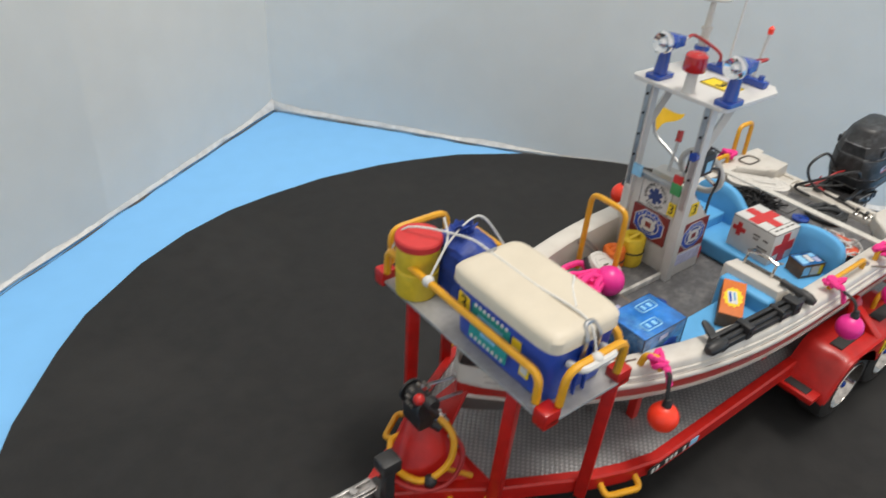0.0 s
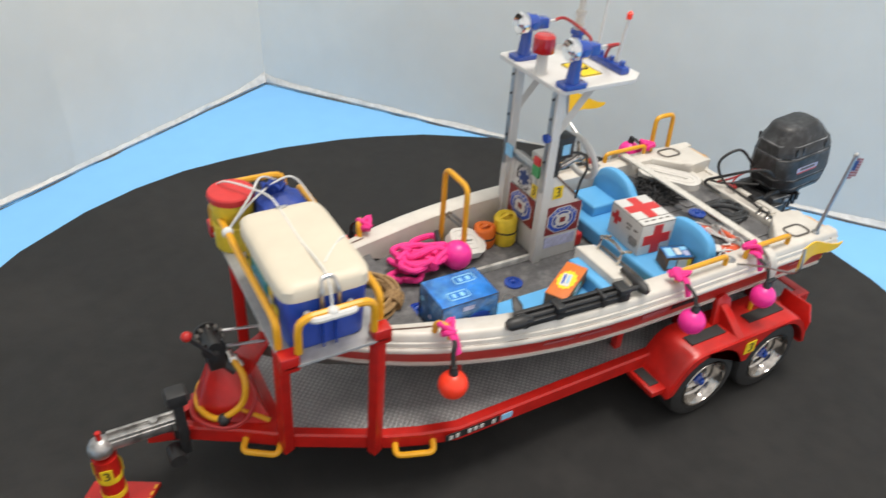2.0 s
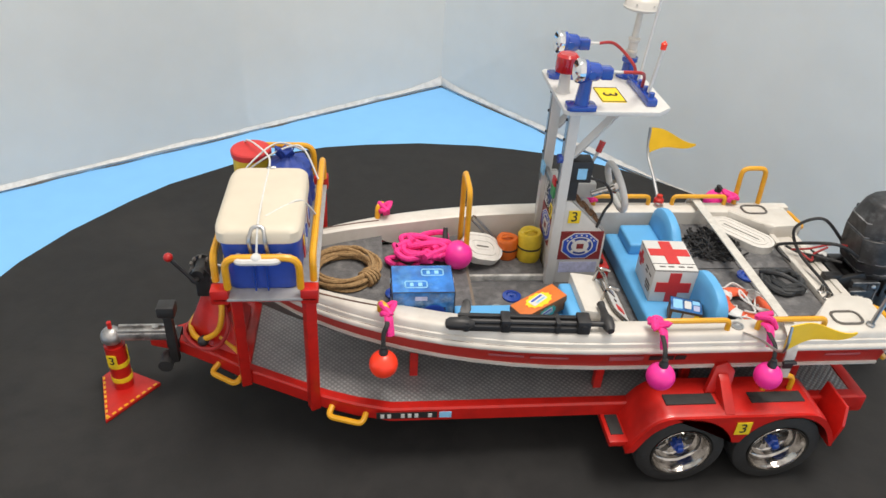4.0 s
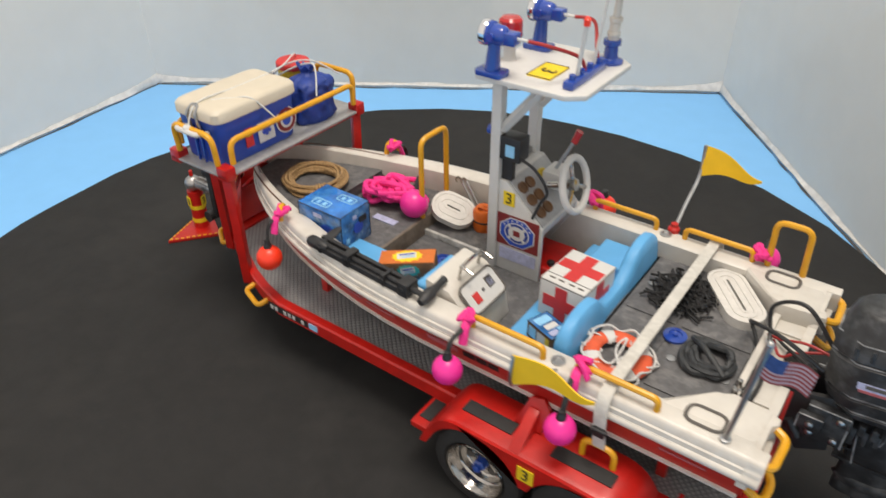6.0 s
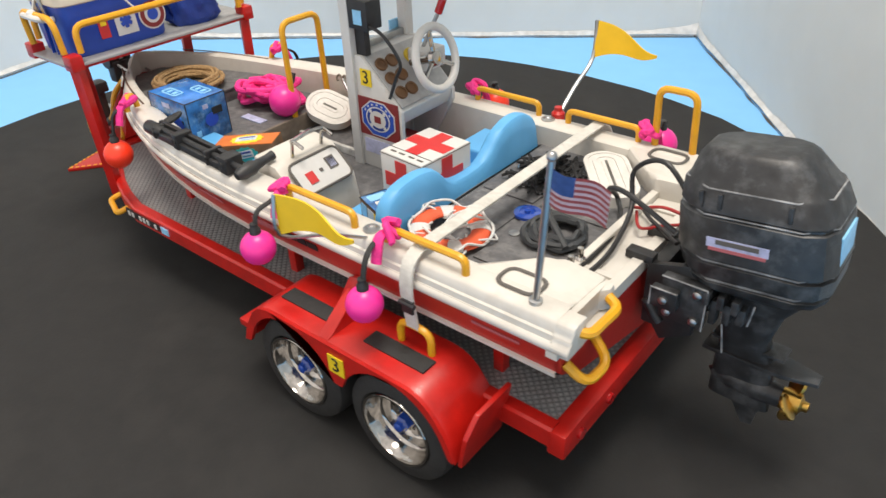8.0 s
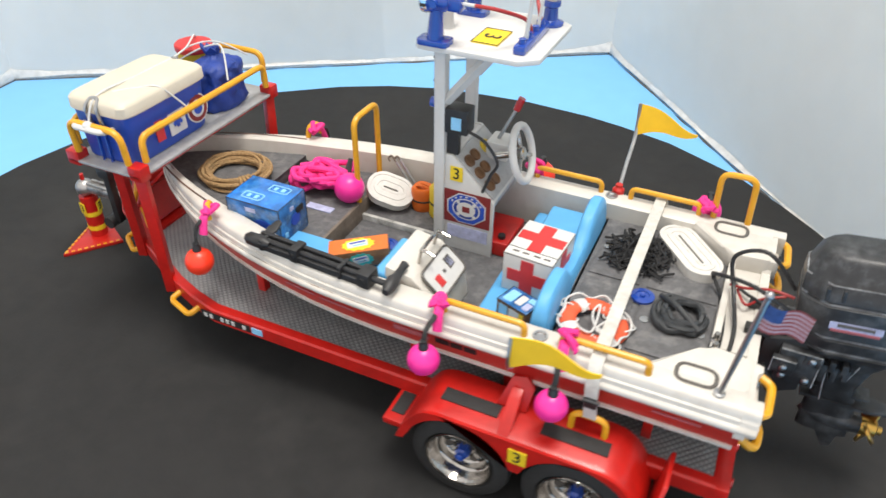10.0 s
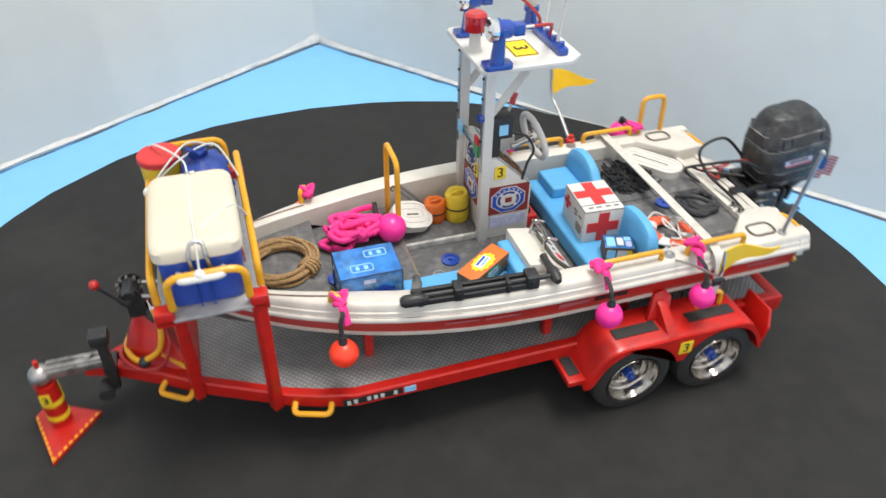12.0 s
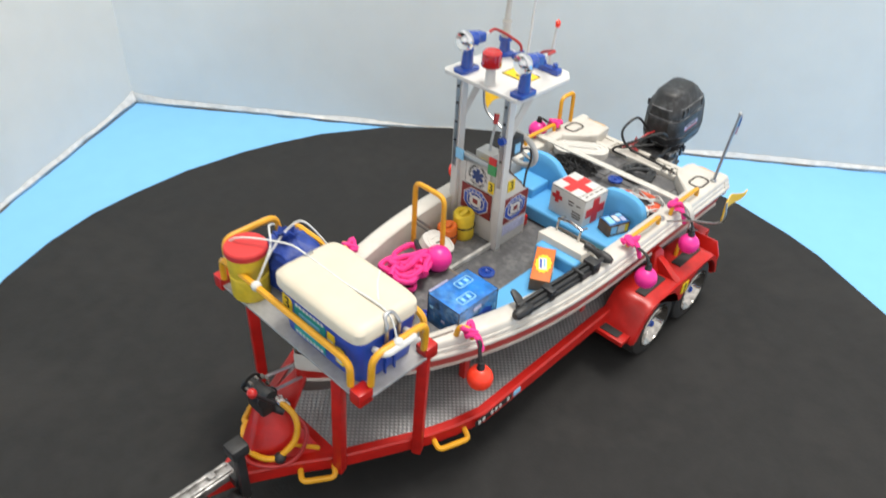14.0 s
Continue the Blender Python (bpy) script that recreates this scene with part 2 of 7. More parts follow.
def tube(bm, pts, r, n=8, closed=False, flat=1.0):
    """A round bar along the points; flat squeezes it along the up axis of its section."""
    pts = [Vector(p) for p in pts]
    cnt = len(pts)
    tang = []
    for i in range(cnt):
        a = pts[(i - 1) % cnt] if closed or i > 0 else pts[0]
        b = pts[(i + 1) % cnt] if closed or i < cnt - 1 else pts[-1]
        d = b - a
        tang.append(d.normalized() if d.length > 1e-9 else Vector((0, 0, 1)))
    up = Vector((0, 0, 1)) if abs(tang[0].z) < 0.9 else Vector((1, 0, 0))
    rings = []
    for i in range(cnt):
        side = tang[i].cross(up)
        if side.length < 1e-6:
            side = tang[i].orthogonal()
        side.normalize()
        up = side.cross(tang[i]).normalized()
        rad = r[i] if isinstance(r, (list, tuple)) else r
        rings.append([bm.verts.new(pts[i] + side * math.cos(2 * math.pi * k / n) * rad + up * math.sin(2 * math.pi * k / n) * rad * flat) for k in range(n)])
    for i in range(cnt if closed else cnt - 1):
        a, b = rings[i], rings[(i + 1) % cnt]
        for k in range(n):
            bm.faces.new((a[k], a[(k + 1) % n], b[(k + 1) % n], b[k]))
    if not closed:
        bm.faces.new(rings[0][::-1])
        bm.faces.new(rings[-1])
    return bm


def lathe(bm, prof, m=None, n=28):
    """Turns a profile of (radius, height) round the z axis of m."""
    m = m or Matrix()
    rings = []
    for r, z in prof:
        if r < 1e-6:
            rings.append([bm.verts.new(m @ Vector((0, 0, z)))])
        else:
            rings.append([bm.verts.new(m @ Vector((r * math.cos(2 * math.pi * k / n), r * math.sin(2 * math.pi * k / n), z))) for k in range(n)])
    for a, b in zip(rings, rings[1:]):
        for k in range(n):
            k2 = (k + 1) % n
            if len(a) == 1 and len(b) == 1:
                continue
            if len(a) == 1:
                bm.faces.new((a[0], b[k2], b[k]))
            elif len(b) == 1:
                bm.faces.new((a[k], a[k2], b[0]))
            else:
                bm.faces.new((a[k], a[k2], b[k2], b[k]))
    return bm


def prism(bm, poly, h, m=None, bev=0.0):
    """A plate: a polygon in the xy plane of m, from 0 to h along its z."""
    m = m or Matrix()
    low = [bm.verts.new(Vector((x, y, 0))) for x, y in poly]
    high = [bm.verts.new(Vector((x, y, h))) for x, y in poly]
    n = len(poly)
    faces = [bm.faces.new(low[::-1]), bm.faces.new(high)]
    faces += [bm.faces.new((low[i], low[(i + 1) % n], high[(i + 1) % n], high[i])) for i in range(n)]
    made = low + high
    if bev > 0:
        edges = list({e for f in faces for e in f.edges})
        res = bmesh.ops.bevel(bm, geom=edges, offset=bev, segments=2, profile=0.6, affect="EDGES")
        made = list({v for f in res["faces"] for v in f.verts} | {v for v in made if v.is_valid})
    for v in made:
        v.co = m @ v.co
    return bm


def ball(bm, c, r, seg=24, sz=1.0):
    made = bmesh.ops.create_uvsphere(bm, u_segments=seg, v_segments=seg // 2, radius=r)["verts"]
    for v in made:
        v.co = Vector((v.co.x, v.co.y, v.co.z * sz)) + Vector(c)
    return bm


def axes(o, x, y):
    """The frame with its origin at o, its x and its y along the given ways."""
    x = Vector(x).normalized()
    z = x.cross(Vector(y)).normalized()
    y = z.cross(x)
    return Matrix(((x.x, y.x, z.x, o[0]), (x.y, y.y, z.y, o[1]), (x.z, y.z, z.z, o[2]), (0, 0, 0, 1)))


def along(a, b):
    """The frame at a whose z points to b."""
    d = Vector(b) - Vector(a)
    q = d.to_track_quat("Z", "Y")
    return Matrix.Translation(a) @ q.to_matrix().to_4x4()


def rod(bm, a, b, r, n=12, r2=None):
    length = (Vector(b) - Vector(a)).length
    return lathe(bm, [(0, 0), (r, 0), (r if r2 is None else r2, length), (0, length)], along(a, b), n)


def mesh_of(name, bm, mat, origin):
    bmesh.ops.recalc_face_normals(bm, faces=bm.faces)
    for v in bm.verts:
        v.co = (v.co - Vector(origin)) * CM
    me = bpy.data.meshes.new(name)
    bm.to_mesh(me)
    bm.free()
    me.polygons.foreach_set("use_smooth", [True] * len(me.polygons))
    me.set_sharp_from_angle(angle=radians(38))
    me.materials.append(mat)
    return me


def thing(name, loc, label, category, group="", kind=""):
    ob = new(name)
    ob.empty_display_size = 0.01
    ob.location = Vector(loc) * CM
    ORIGIN[ob.name] = Vector(loc)
    return tagged(ob, label, category, group, kind)


def solo(name, bm, mat, loc, label, category, group="", kind=""):
    ob = new(name, mesh_of(name, bm, mat, loc))
    ob.location = Vector(loc) * CM
    ORIGIN[ob.name] = Vector(loc)
    return tagged(ob, label, category, group, kind)


def part(name, bm, mat, parent, label=""):
    ob = new(name, mesh_of(name, bm, mat, ORIGIN[parent.name]))
    ob.parent = parent
    ORIGIN[ob.name] = ORIGIN[parent.name]
    return tagged(ob, label) if label else ob


def lettering(name, text, size, m, mat, parent, depth=0.015, label=""):
    """Words on a surface: x along the line, y up the letters, z out of the surface."""
    cu = bpy.data.curves.new(name, "FONT")
    cu.body, cu.size, cu.extrude, cu.align_x, cu.align_y = text, size, depth, "CENTER", "CENTER"
    tmp = bpy.data.objects.new(name, cu)
    scene.collection.objects.link(tmp)
    me = bpy.data.meshes.new_from_object(tmp.evaluated_get(bpy.context.evaluated_depsgraph_get()))
    bpy.data.objects.remove(tmp)
    bpy.data.curves.remove(cu)
    bm = B()
    bm.from_mesh(me)
    bpy.data.meshes.remove(me)
    for v in bm.verts:
        v.co = m @ v.co
    return part(name, bm, mat, parent, label)


def rect(w, h, r=0.0):
    if r <= 0:
        return [(-w / 2, -h / 2), (w / 2, -h / 2), (w / 2, h / 2), (-w / 2, h / 2)]
    out = []
    for cx, cy, a0 in ((w / 2 - r, -h / 2 + r, -90), (w / 2 - r, h / 2 - r, 0), (-w / 2 + r, h / 2 - r, 90), (-w / 2 + r, -h / 2 + r, 180)):
        out += [(cx + r * math.cos(radians(a0 + 30 * k)), cy + r * math.sin(radians(a0 + 30 * k))) for k in range(4)]
    return out


def disc(r, n=28, sx=1.0, sy=1.0):
    return [(r * sx * math.cos(2 * math.pi * k / n), r * sy * math.sin(2 * math.pi * k / n)) for k in range(n)]


def shift(m, x, y, z=0.0):
    return m @ Matrix.Translation((x, y, z))


def numeral_tag(parent, m, w, h, size):
    """A yellow tag with the unit numeral."""
    tag = part("number_tag", prism(B(), rect(w, h), 0.03, m), YELLOW_PRINT, parent, "yellow tag with a black numeral")
    lettering("numeral", "3", size, shift(m, 0, 0, 0.035), INK, tag, 0.008)


def cross_poly(s, a):
    return [(-a, -s), (a, -s), (a, -a), (s, -a), (s, a), (a, a), (a, s), (-a, s), (-a, a), (-s, a), (-s, -a), (-a, -a)]

# ---- the display corner ----
CENTRE = V(-6.5, 0, 0)
CORNERS = [(36, -20.7), (-4.6, 31.3), (-36.9, 10.4), (-33.2, -16)]
FLOOR_Z = -0.35


def wall(name, a, b, label):
    a, b = V(a[0], a[1], 0), V(b[0], b[1], 0)
    length = (b - a).length
    m = axes((a.x, a.y, FLOOR_Z), b - a, (0, 0, 1))
    bm = B()
    bm.faces.new([bm.verts.new(m @ Vector((x, y, 0))) for x, y in ((0, 0), (length, 0), (length, 45), (0, 45))])
    bmesh.ops.solidify(bm, geom=bm.faces[:], thickness=0.5)
    ob = solo(name, bm, WALL, (a.x, a.y, FLOOR_Z), label, "wall", kind="structure")
    # torn paper edge where the board meets the floor
    bm = B()
    rows = []
    n = int(length / 0.3)
    rng = random.Random(len(name) + int(abs(a.x)))
    for i in range(n + 1):
        x = length * i / n
        near = math.exp(-min(x, length - x) / 2.2)
        h = 0.12 + 0.10 * noise.noise(Vector((x * 0.3, 3.1, a.x))) + 0.07 * rng.random() + 0.38 * near
        lift = 0.13 + 0.12 * noise.noise(Vector((x * 0.18, 7.7, a.y)))
        out = 0.17 + 0.12 * noise.noise(Vector((x * 0.5, 1.3, a.x)))
        rows.append([bm.verts.new(m @ Vector((x, y, z))) for y, z in ((h + 0.2, 0.03), (h + 0.12, 0.07), (lift + 0.03, out), (lift - 0.03, out - 0.03), (lift - 0.03, 0.05))])
    for p, q in zip(rows, rows[1:]):
        for k in range(4):
            bm.faces.new((p[k], q[k], q[k + 1], p[k + 1]))
    part("trim", bm, PAPER, ob, "torn white paper edge of the board")
    # dark strip put in as the shade of the gap under the board, wider in places
    bm = B()
    pts = [m @ Vector((length * i / n, 0.03, 0.2 + 0.12 * noise.noise(Vector((length * i / n * 0.5, 1.3, a.x))))) for i in range(n + 1)]
    tube(bm, pts, [max(0.008, 0.03 + 0.06 * noise.noise(Vector((length * i / n * 0.7, 5.2, a.x)))) for i in range(n + 1)], 5)
    part("joint", bm, GASKET, ob, "dark strip drawn as the shade in the gap above the floor")
    return ob


# the display corner stands open towards the lit room in front of it
names = ("wall_1", "wall_2", "wall_3")
for i, nm in enumerate(names):
    a, b = CORNERS[i + 1], CORNERS[i]
    wall(nm, a, b, "plain pale grey card wall with a torn paper lower edge")

bm = B()
box(bm, -60, 80, -90, 45, FLOOR_Z - 1.0, FLOOR_Z)
solo("floor", bm, BLUE_FLOOR, (0, 0, FLOOR_Z), "matt sky-blue card floor under the black turntable", "floor", kind="structure")

# the black board, cut by hand, so not quite round
rng = random.Random(4)
outline = []
for k in range(44):
    a = 2 * math.pi * (k + 0.3 * rng.uniform(-1, 1)) / 44
    r = 20.85 + 0.16 * math.sin(3 * a + 1) + 0.1 * math.sin(7 * a) + 0.05 * rng.uniform(-1, 1)
    outline.append((r * math.cos(a), r * math.sin(a)))
bm = B()
prism(bm, outline, 0.3, Matrix.Translation((CENTRE.x, CENTRE.y, -0.3)))
turntable = solo("turntable", bm, BOARD, (CENTRE.x, 0, -0.3), "round matt black board turntable with a hand-cut edge", "turntable")
bm = B()
rod(bm, (CENTRE.x, 0, FLOOR_Z), (CENTRE.x, 0, -0.28), 6, 40)
part("pivot_plate", bm, BLACK, turntable)

# ---- boat trailer ----
trailer = thing("boat_trailer", (0, 0, 0), "glossy red tandem-axle boat trailer with yellow handles on the turntable", "trailer")
BED_Z = 2.4
HALF = [(6.6, 4.0), (-9.4, 4.0), (-10.5, 3.72), (-11.5, 3.35), (-14.2, 1.98), (-15.3, 1.25), (-17.1, 0.22)]
for s in (-1, 1):
    pts = [(x, y * s) for x, y in HALF]
    bm = B()
    rows = []
    for x, y in pts:
        rows.append([bm.verts.new(V(x, y + s * dy, z)) for dy, z in ((0, 1.92), (0.06, 1.98), (0.06, 2.44), (0, 2.5), (-0.28, 2.5), (-0.28, 1.92))])
    for a, b in zip(rows, rows[1:]):
        for k in range(6):
            bm.faces.new((a[k], a[(k + 1) % 6], b[(k + 1) % 6], b[k]))
    bm.faces.new(rows[0])
    bm.faces.new(rows[-1])
    part("side_rail", bm, RED, trailer)
bm = B()
poly = [(6.55, -3.75), (6.55, 3.75), (-9.4, 3.75), (-10.5, 3.5), (-11.5, 3.1), (-14.15, 1.75), (-14.15, -1.75), (-11.5, -3.1), (-10.5, -3.5), (-9.4, -3.75)]
prism(bm, poly, 0.1, Matrix.Translation((0, 0, BED_Z - 0.1)))
part("bed_plate", bm, TREAD, trailer, "grey metal tread plate bed")
bm = B()
prism(bm, [(-14.1, -1.8), (-14.1, 1.8), (-15.3, 1.0), (-16.4, 0.45), (-16.4, -0.45), (-15.3, -1.0)], 0.4, Matrix.Translation((0, 0, 2.1)), 0.06)
part("tongue_plate", bm, RED, trailer)
bm = B()
box(bm, 6.5, 6.95, -4.05, 4.05, 1.75, 2.45, 0.08)
part("rear_beam", bm, RED, trailer)
for y in (-3.4, -2.1, 2.1, 3.4):
    bm = B()
    rod(bm, (6.93, y, 2.1), (7.03, y, 2.1), 0.14, 14)
    part("tail_light", bm, RED_LENS, trailer, "small round red light")
bm = B()
for x in (0, 3.3):
    rod(bm, (x, -4.4, 1.5), (x, 4.4, 1.5), 0.2)
part("axles", bm, BLACK, trailer)
bm = B()
for y in (-2.6, 2.6):
    box(bm, -9, 6, y - 0.2, y + 0.2, 1.5, 2.3)
part("chassis_beams", bm, RED, trailer)
# bunk supports that carry the hull
for x, y in ((-8.6, -2.3), (-8.6, 2.3), (-2.4, -3.1), (-2.4, 3.1), (0.6, -3.1), (0.6, 3.1), (4.6, -3.0), (4.6, 3.0)):
    bm = B()
    box(bm, x - 0.14, x + 0.14, y - 0.14, y + 0.14, BED_Z - 0.02, 3.75, 0.03)
    part("bunk_post", bm, RED, trailer)


def wheel(x, s):
    """A fat tyre with a chrome rim and a blue hub."""
    m = Matrix.Translation((x, s * 4.3, 1.5)) @ Matrix.Rotation(radians(90 if s < 0 else -90), 4, "X")
    bm = B()
    lathe(bm, [(1.02, 0.0), (1.3, 0.0), (1.45, 0.1), (1.5, 0.25), (1.5, 0.85), (1.45, 1.0), (1.3, 1.08), (1.06, 1.1), (1.0, 1.02), (1.0, 0.05)], m, 48)
    tyre = part("tyre", bm, RUBBER, trailer, "black rubber tyre")
    bm = B()
    lathe(bm, [(1.03, 0.2), (1.03, 1.06), (1.0, 1.12), (0.95, 1.11), (0.93, 1.02), (0.9, 0.98), (0.87, 0.72), (0.84, 0.66), (0.8, 0.64), (0.76, 0.48), (0.68, 0.4), (0.5, 0.36), (0.36, 0.38), (0.32, 0.52), (0.27, 0.6), (0, 0.62)], m, 48)
    for k in range(8):
        # pressed lugs between the hub and the wall of the dish
        mm = m @ Matrix.Rotation(2 * math.pi * k / 8, 4, "Z")
        prism(bm, [(0.34, -0.09), (0.7, -0.13), (0.76, 0), (0.7, 0.13), (0.34, 0.09)], 0.08, mm @ Matrix.Translation((0, 0, 0.37)), 0.03)
    for k in range(6):
        a = 2 * math.pi * (k + 0.5) / 6
        rod(bm, m @ V(0.26 * math.cos(a), 0.26 * math.sin(a), 0.5), m @ V(0.26 * math.cos(a), 0.26 * math.sin(a), 0.7), 0.05, 6)
    part("rim", bm, CHROME, tyre, "deep-dished chrome rim")
    # dark plates between the lugs imitate dark reflections in the chrome
    bm = B()
    for k in range(8):
        mm = m @ Matrix.Rotation(2 * math.pi * (k + 0.5) / 8, 4, "Z")
        prism(bm, [(0.42, -0.06), (0.66, -0.13), (0.72, 0), (0.66, 0.13), (0.42, 0.06)], 0.03, mm @ Matrix.Translation((0, 0, 0.41)))
    part("rim_dark_reflections", bm, GASKET, tyre, "dark plates standing in for reflections in the chrome dish")
    bm = B()
    lathe(bm, [(0.22, 0.58), (0.21, 0.84), (0.15, 0.9), (0.14, 1.0), (0.08, 1.04), (0, 1.05)], m, 6)
    part("hub_cap", bm, BLUE_GLOSS, tyre, "blue hub nut")


for s in (-1, 1):
    for x in (0, 3.3):
        wheel(x, s)
    # fender: a bent sheet over both wheels, and its side skirt
    top = rounded([(-1.92, 0, 1.75), (-1.7, 0, 2.35), (-1.1, 0, 3.25), (4.3, 0, 3.25), (4.95, 0, 2.3), (5.08, 0, 1.75)], 0.9, 6)
    bm = B()
    rows = []
    for p in top:
        rows.append([bm.verts.new(V(p.x, s * y, p.z + dz)) for y, dz in ((3.75, 0), (5.28, 0), (5.42, -0.06), (5.42, -0.16), (5.26, -0.12), (3.75, -0.12))])
    for a, b in zip(rows, rows[1:]):
        for k in range(6):
            bm.faces.new((a[k], a[(k + 1) % 6], b[(k + 1) % 6], b[k]))
    bm.faces.new(rows[0])
    bm.faces.new(rows[-1])
    fender = part("fender", bm, RED, trailer)
    low = []
    for cx in (3.3, 0.0):
        low += [(cx + 1.62 * math.cos(radians(a)), 1.5 + 1.62 * math.sin(radians(a))) for a in range(20, 161, 10)]
    poly = [(p.x, p.z - 0.05) for p in top] + [(4.95, 1.75)] + low + [(-1.68, 1.75)]
    bm = B()
    m = axes((0, s * 5.4, 0), (1, 0, 0), (0, 0, 1))
    prism(bm, poly, 0.1, m)
    bmesh.ops.triangulate(bm, faces=[f for f in bm.faces if len(f.verts) > 4])
    part("fender_skirt", bm, RED, fender)
    for x0, x1 in ((-0.75, 0.9), (2.1, 3.9)):
        bm = B()
        box(bm, x0, x1, min(s * 4.5, s * 4.95), max(s * 4.5, s * 4.95), 3.24, 3.3, 0.02)
        part("grip_pad", bm, RUBBER, fender, "black non-slip pad")
    bm = B()
    box(bm, -2.45, -1.75, min(s * 3.75, s * 5.25), max(s * 3.75, s * 5.25), 1.75, 1.98, 0.05)
    step = part("step", bm, RED, trailer)
    bm = B()
    box(bm, -2.32, -1.9, min(s * 4.1, s * 4.95), max(s * 4.1, s * 4.95), 1.97, 2.02, 0.02)
    part("grip_pad", bm, RUBBER, step, "black non-slip pad")
    bm = B()
    prism(bm, [(-0.75, 0), (0.75, 0), (0.75, 0.95), (0.45, 1.55), (-0.75, 1.55)], 0.12, axes((5.2, s * 4.6, 1.5), (0, s, 0), (0.18, 0, 1)), 0.03)
    part("mud_flap", bm, RED, trailer)
    m = axes((1.71, s * 5.51, 2.72), (1 if s < 0 else -1, 0, 0), (0, 0, 1))
    numeral_tag(trailer, m, 0.5, 0.52, 0.55)
    # guide bracket that rises beside the hull
    bm = B()
    prism(bm, [(-0.45, 0), (0.4, 0), (0.5, 0.75), (0.25, 1.05), (-0.15, 0.95)], 0.2, axes((1.15, s * 4.3, 3.22), (1, 0, 0), (0.15, -s * 0.35, 1)), 0.04)
    prism(bm, [(0, 0), (1.1, 0), (0.25, 0.6), (0, 0.75)] if s < 0 else [(0, 0), (0, 0.75), (0.25, 0.6), (1.1, 0)], 0.34, axes((1.05, s * 4.3, 3.22), (0, s, 0), (0, 0, 1)) @ Matrix.Translation((0, 0, -0.34 if s < 0 else 0)), 0.04)
    part("guide_bracket", bm, RED, trailer)
    bm = B()
    tube(bm, rounded([(2.75, s * 4.35, 3.25), (2.75, s * 4.35, 3.85), (3.65, s * 4.35, 3.85), (3.65, s * 4.35, 3.25)], 0.3), 0.09)
    part("tie_down_loop", bm, YELLOW, trailer, "yellow tie-down loop")
    for (xa, ya), (xb, yb) in (((-11.3, 3.42), (-10.2, 3.8)), ((-15.25, 1.3), (-14.35, 1.9))):
        out = V(ya - yb, xb - xa, 0).normalized() * 0.42
        out = V(-abs(out.x), abs(out.y), 0)
        a, b = V(xa, ya, 2.15), V(xb, yb, 2.15)
        pts = [a, a + out, b + out, b]
        bm = B()
        tube(bm, rounded([(p.x, s * p.y, p.z - (0.12 if 0 < i < 3 else 0)) for i, p in enumerate(pts)], 0.2), 0.1)
        part("carry_handle", bm, YELLOW, trailer, "yellow carry handle")
    # licence lettering on the rail, as plain bars
    if s < 0:
        bm = B()
        box(bm, -9.88, -7.92, -4.075, -4.04, 2.09, 2.36)
        part("registration_patch", bm, INK, trailer, "black lettering patch")
        for k in range(8):
            if k in (2, 6):
                continue
            bm = B()
            box(bm, -9.75 + k * 0.22, -9.63 + k * 0.22, -4.095, -4.06, 2.14, 2.3)
            part("registration_bar", bm, WHITE_PLASTIC, trailer)
        bm = B()
        box(bm, -7.85, -7.45, -4.085, -4.05, 2.1, 2.34)
        part("decal", bm, PALE_BLUE, trailer, "small pale blue decal")
    # platform posts
    for (bx, by), (tx, ty) in (((-11.9, 3.25), (-11.85, 3.35)), ((-14.25, 2.05), (-14.2, 2.2))):
        bm = B()
        m = along((bx, s * by, 1.9), (tx, s * ty, 6.6))
        box(bm, -0.17, 0.17, -0.17, 0.17, 0, 4.72, 0.04, m)
        part("platform_post", bm, RED, trailer)

# the cargo platform
bm = B()
box(bm, -14.55, -11.6, -3.62, 3.62, 6.6, 6.7, 0.03)
platform = part("cargo_platform", bm, GREY_METAL, trailer, "thin grey metal platform with a red lower edge")
bm = B()
box(bm, -14.45, -11.7, -3.5, 3.5, 6.5, 6.6)
part("platform_frame", bm, RED, platform)
for x in (-14.35, -11.8):
    for y in (-3.4, 3.4):
        bm = B()
        box(bm, x - 0.27, x + 0.25, y - 0.22, y + 0.22, 6.48, 6.98, 0.06)
        part("corner_block", bm, RED, platform)
for x in (-14.5, -11.7):
    bm = B()
    tube(bm, rounded([(x, -3.12, 7.0), (x, -3.12, 7.85), (x, 3.12, 7.85), (x, 3.12, 7.0)], 0.35), 0.11)
    part("guard_rail", bm, YELLOW, platform, "yellow tubular rail")
for y in (-3.5, 3.5):
    bm = B()
    tube(bm, rounded([(-14.1, y, 7.0), (-14.1, y * 1.02, 8.1), (-12.05, y * 1.02, 8.1), (-12.05, y, 7.0)], 0.4), 0.11)
    part("guard_rail", bm, YELLOW, platform, "yellow tubular rail")
# tongue, coupler and jack
bm = B()
prism(bm, [(-17.9, 0.0), (-16.6, 0.35), (-15.9, 0.9), (-15.9, -0.9), (-16.6, -0.35)], 0.35, Matrix.Translation((0, 0, 1.85)), 0.06)
prism(bm, [(-0.9, 0), (0.7, 0), (0.3, 1.9), (-0.1, 1.9)], 0.3, axes((-15.6, 0.15, 2.4), (1, 0, 0), (0.25, 0, 1)), 0.05)
part("winch_post", bm, RED, trailer)
bm = B()
hull = [bm.verts.new(V(x, s * y, z)) for x, y, z in ((-16.55, 0.3, 2.42), (-14.6, 1.35, 2.42), (-14.45, 1.25, 2.6), (-15.75, 0.24, 4.3), (-15.2, 0.24, 4.5), (-16.45, 0.25, 2.7)) for s in (-1, 1)]
bmesh.ops.convex_hull(bm, input=hull)
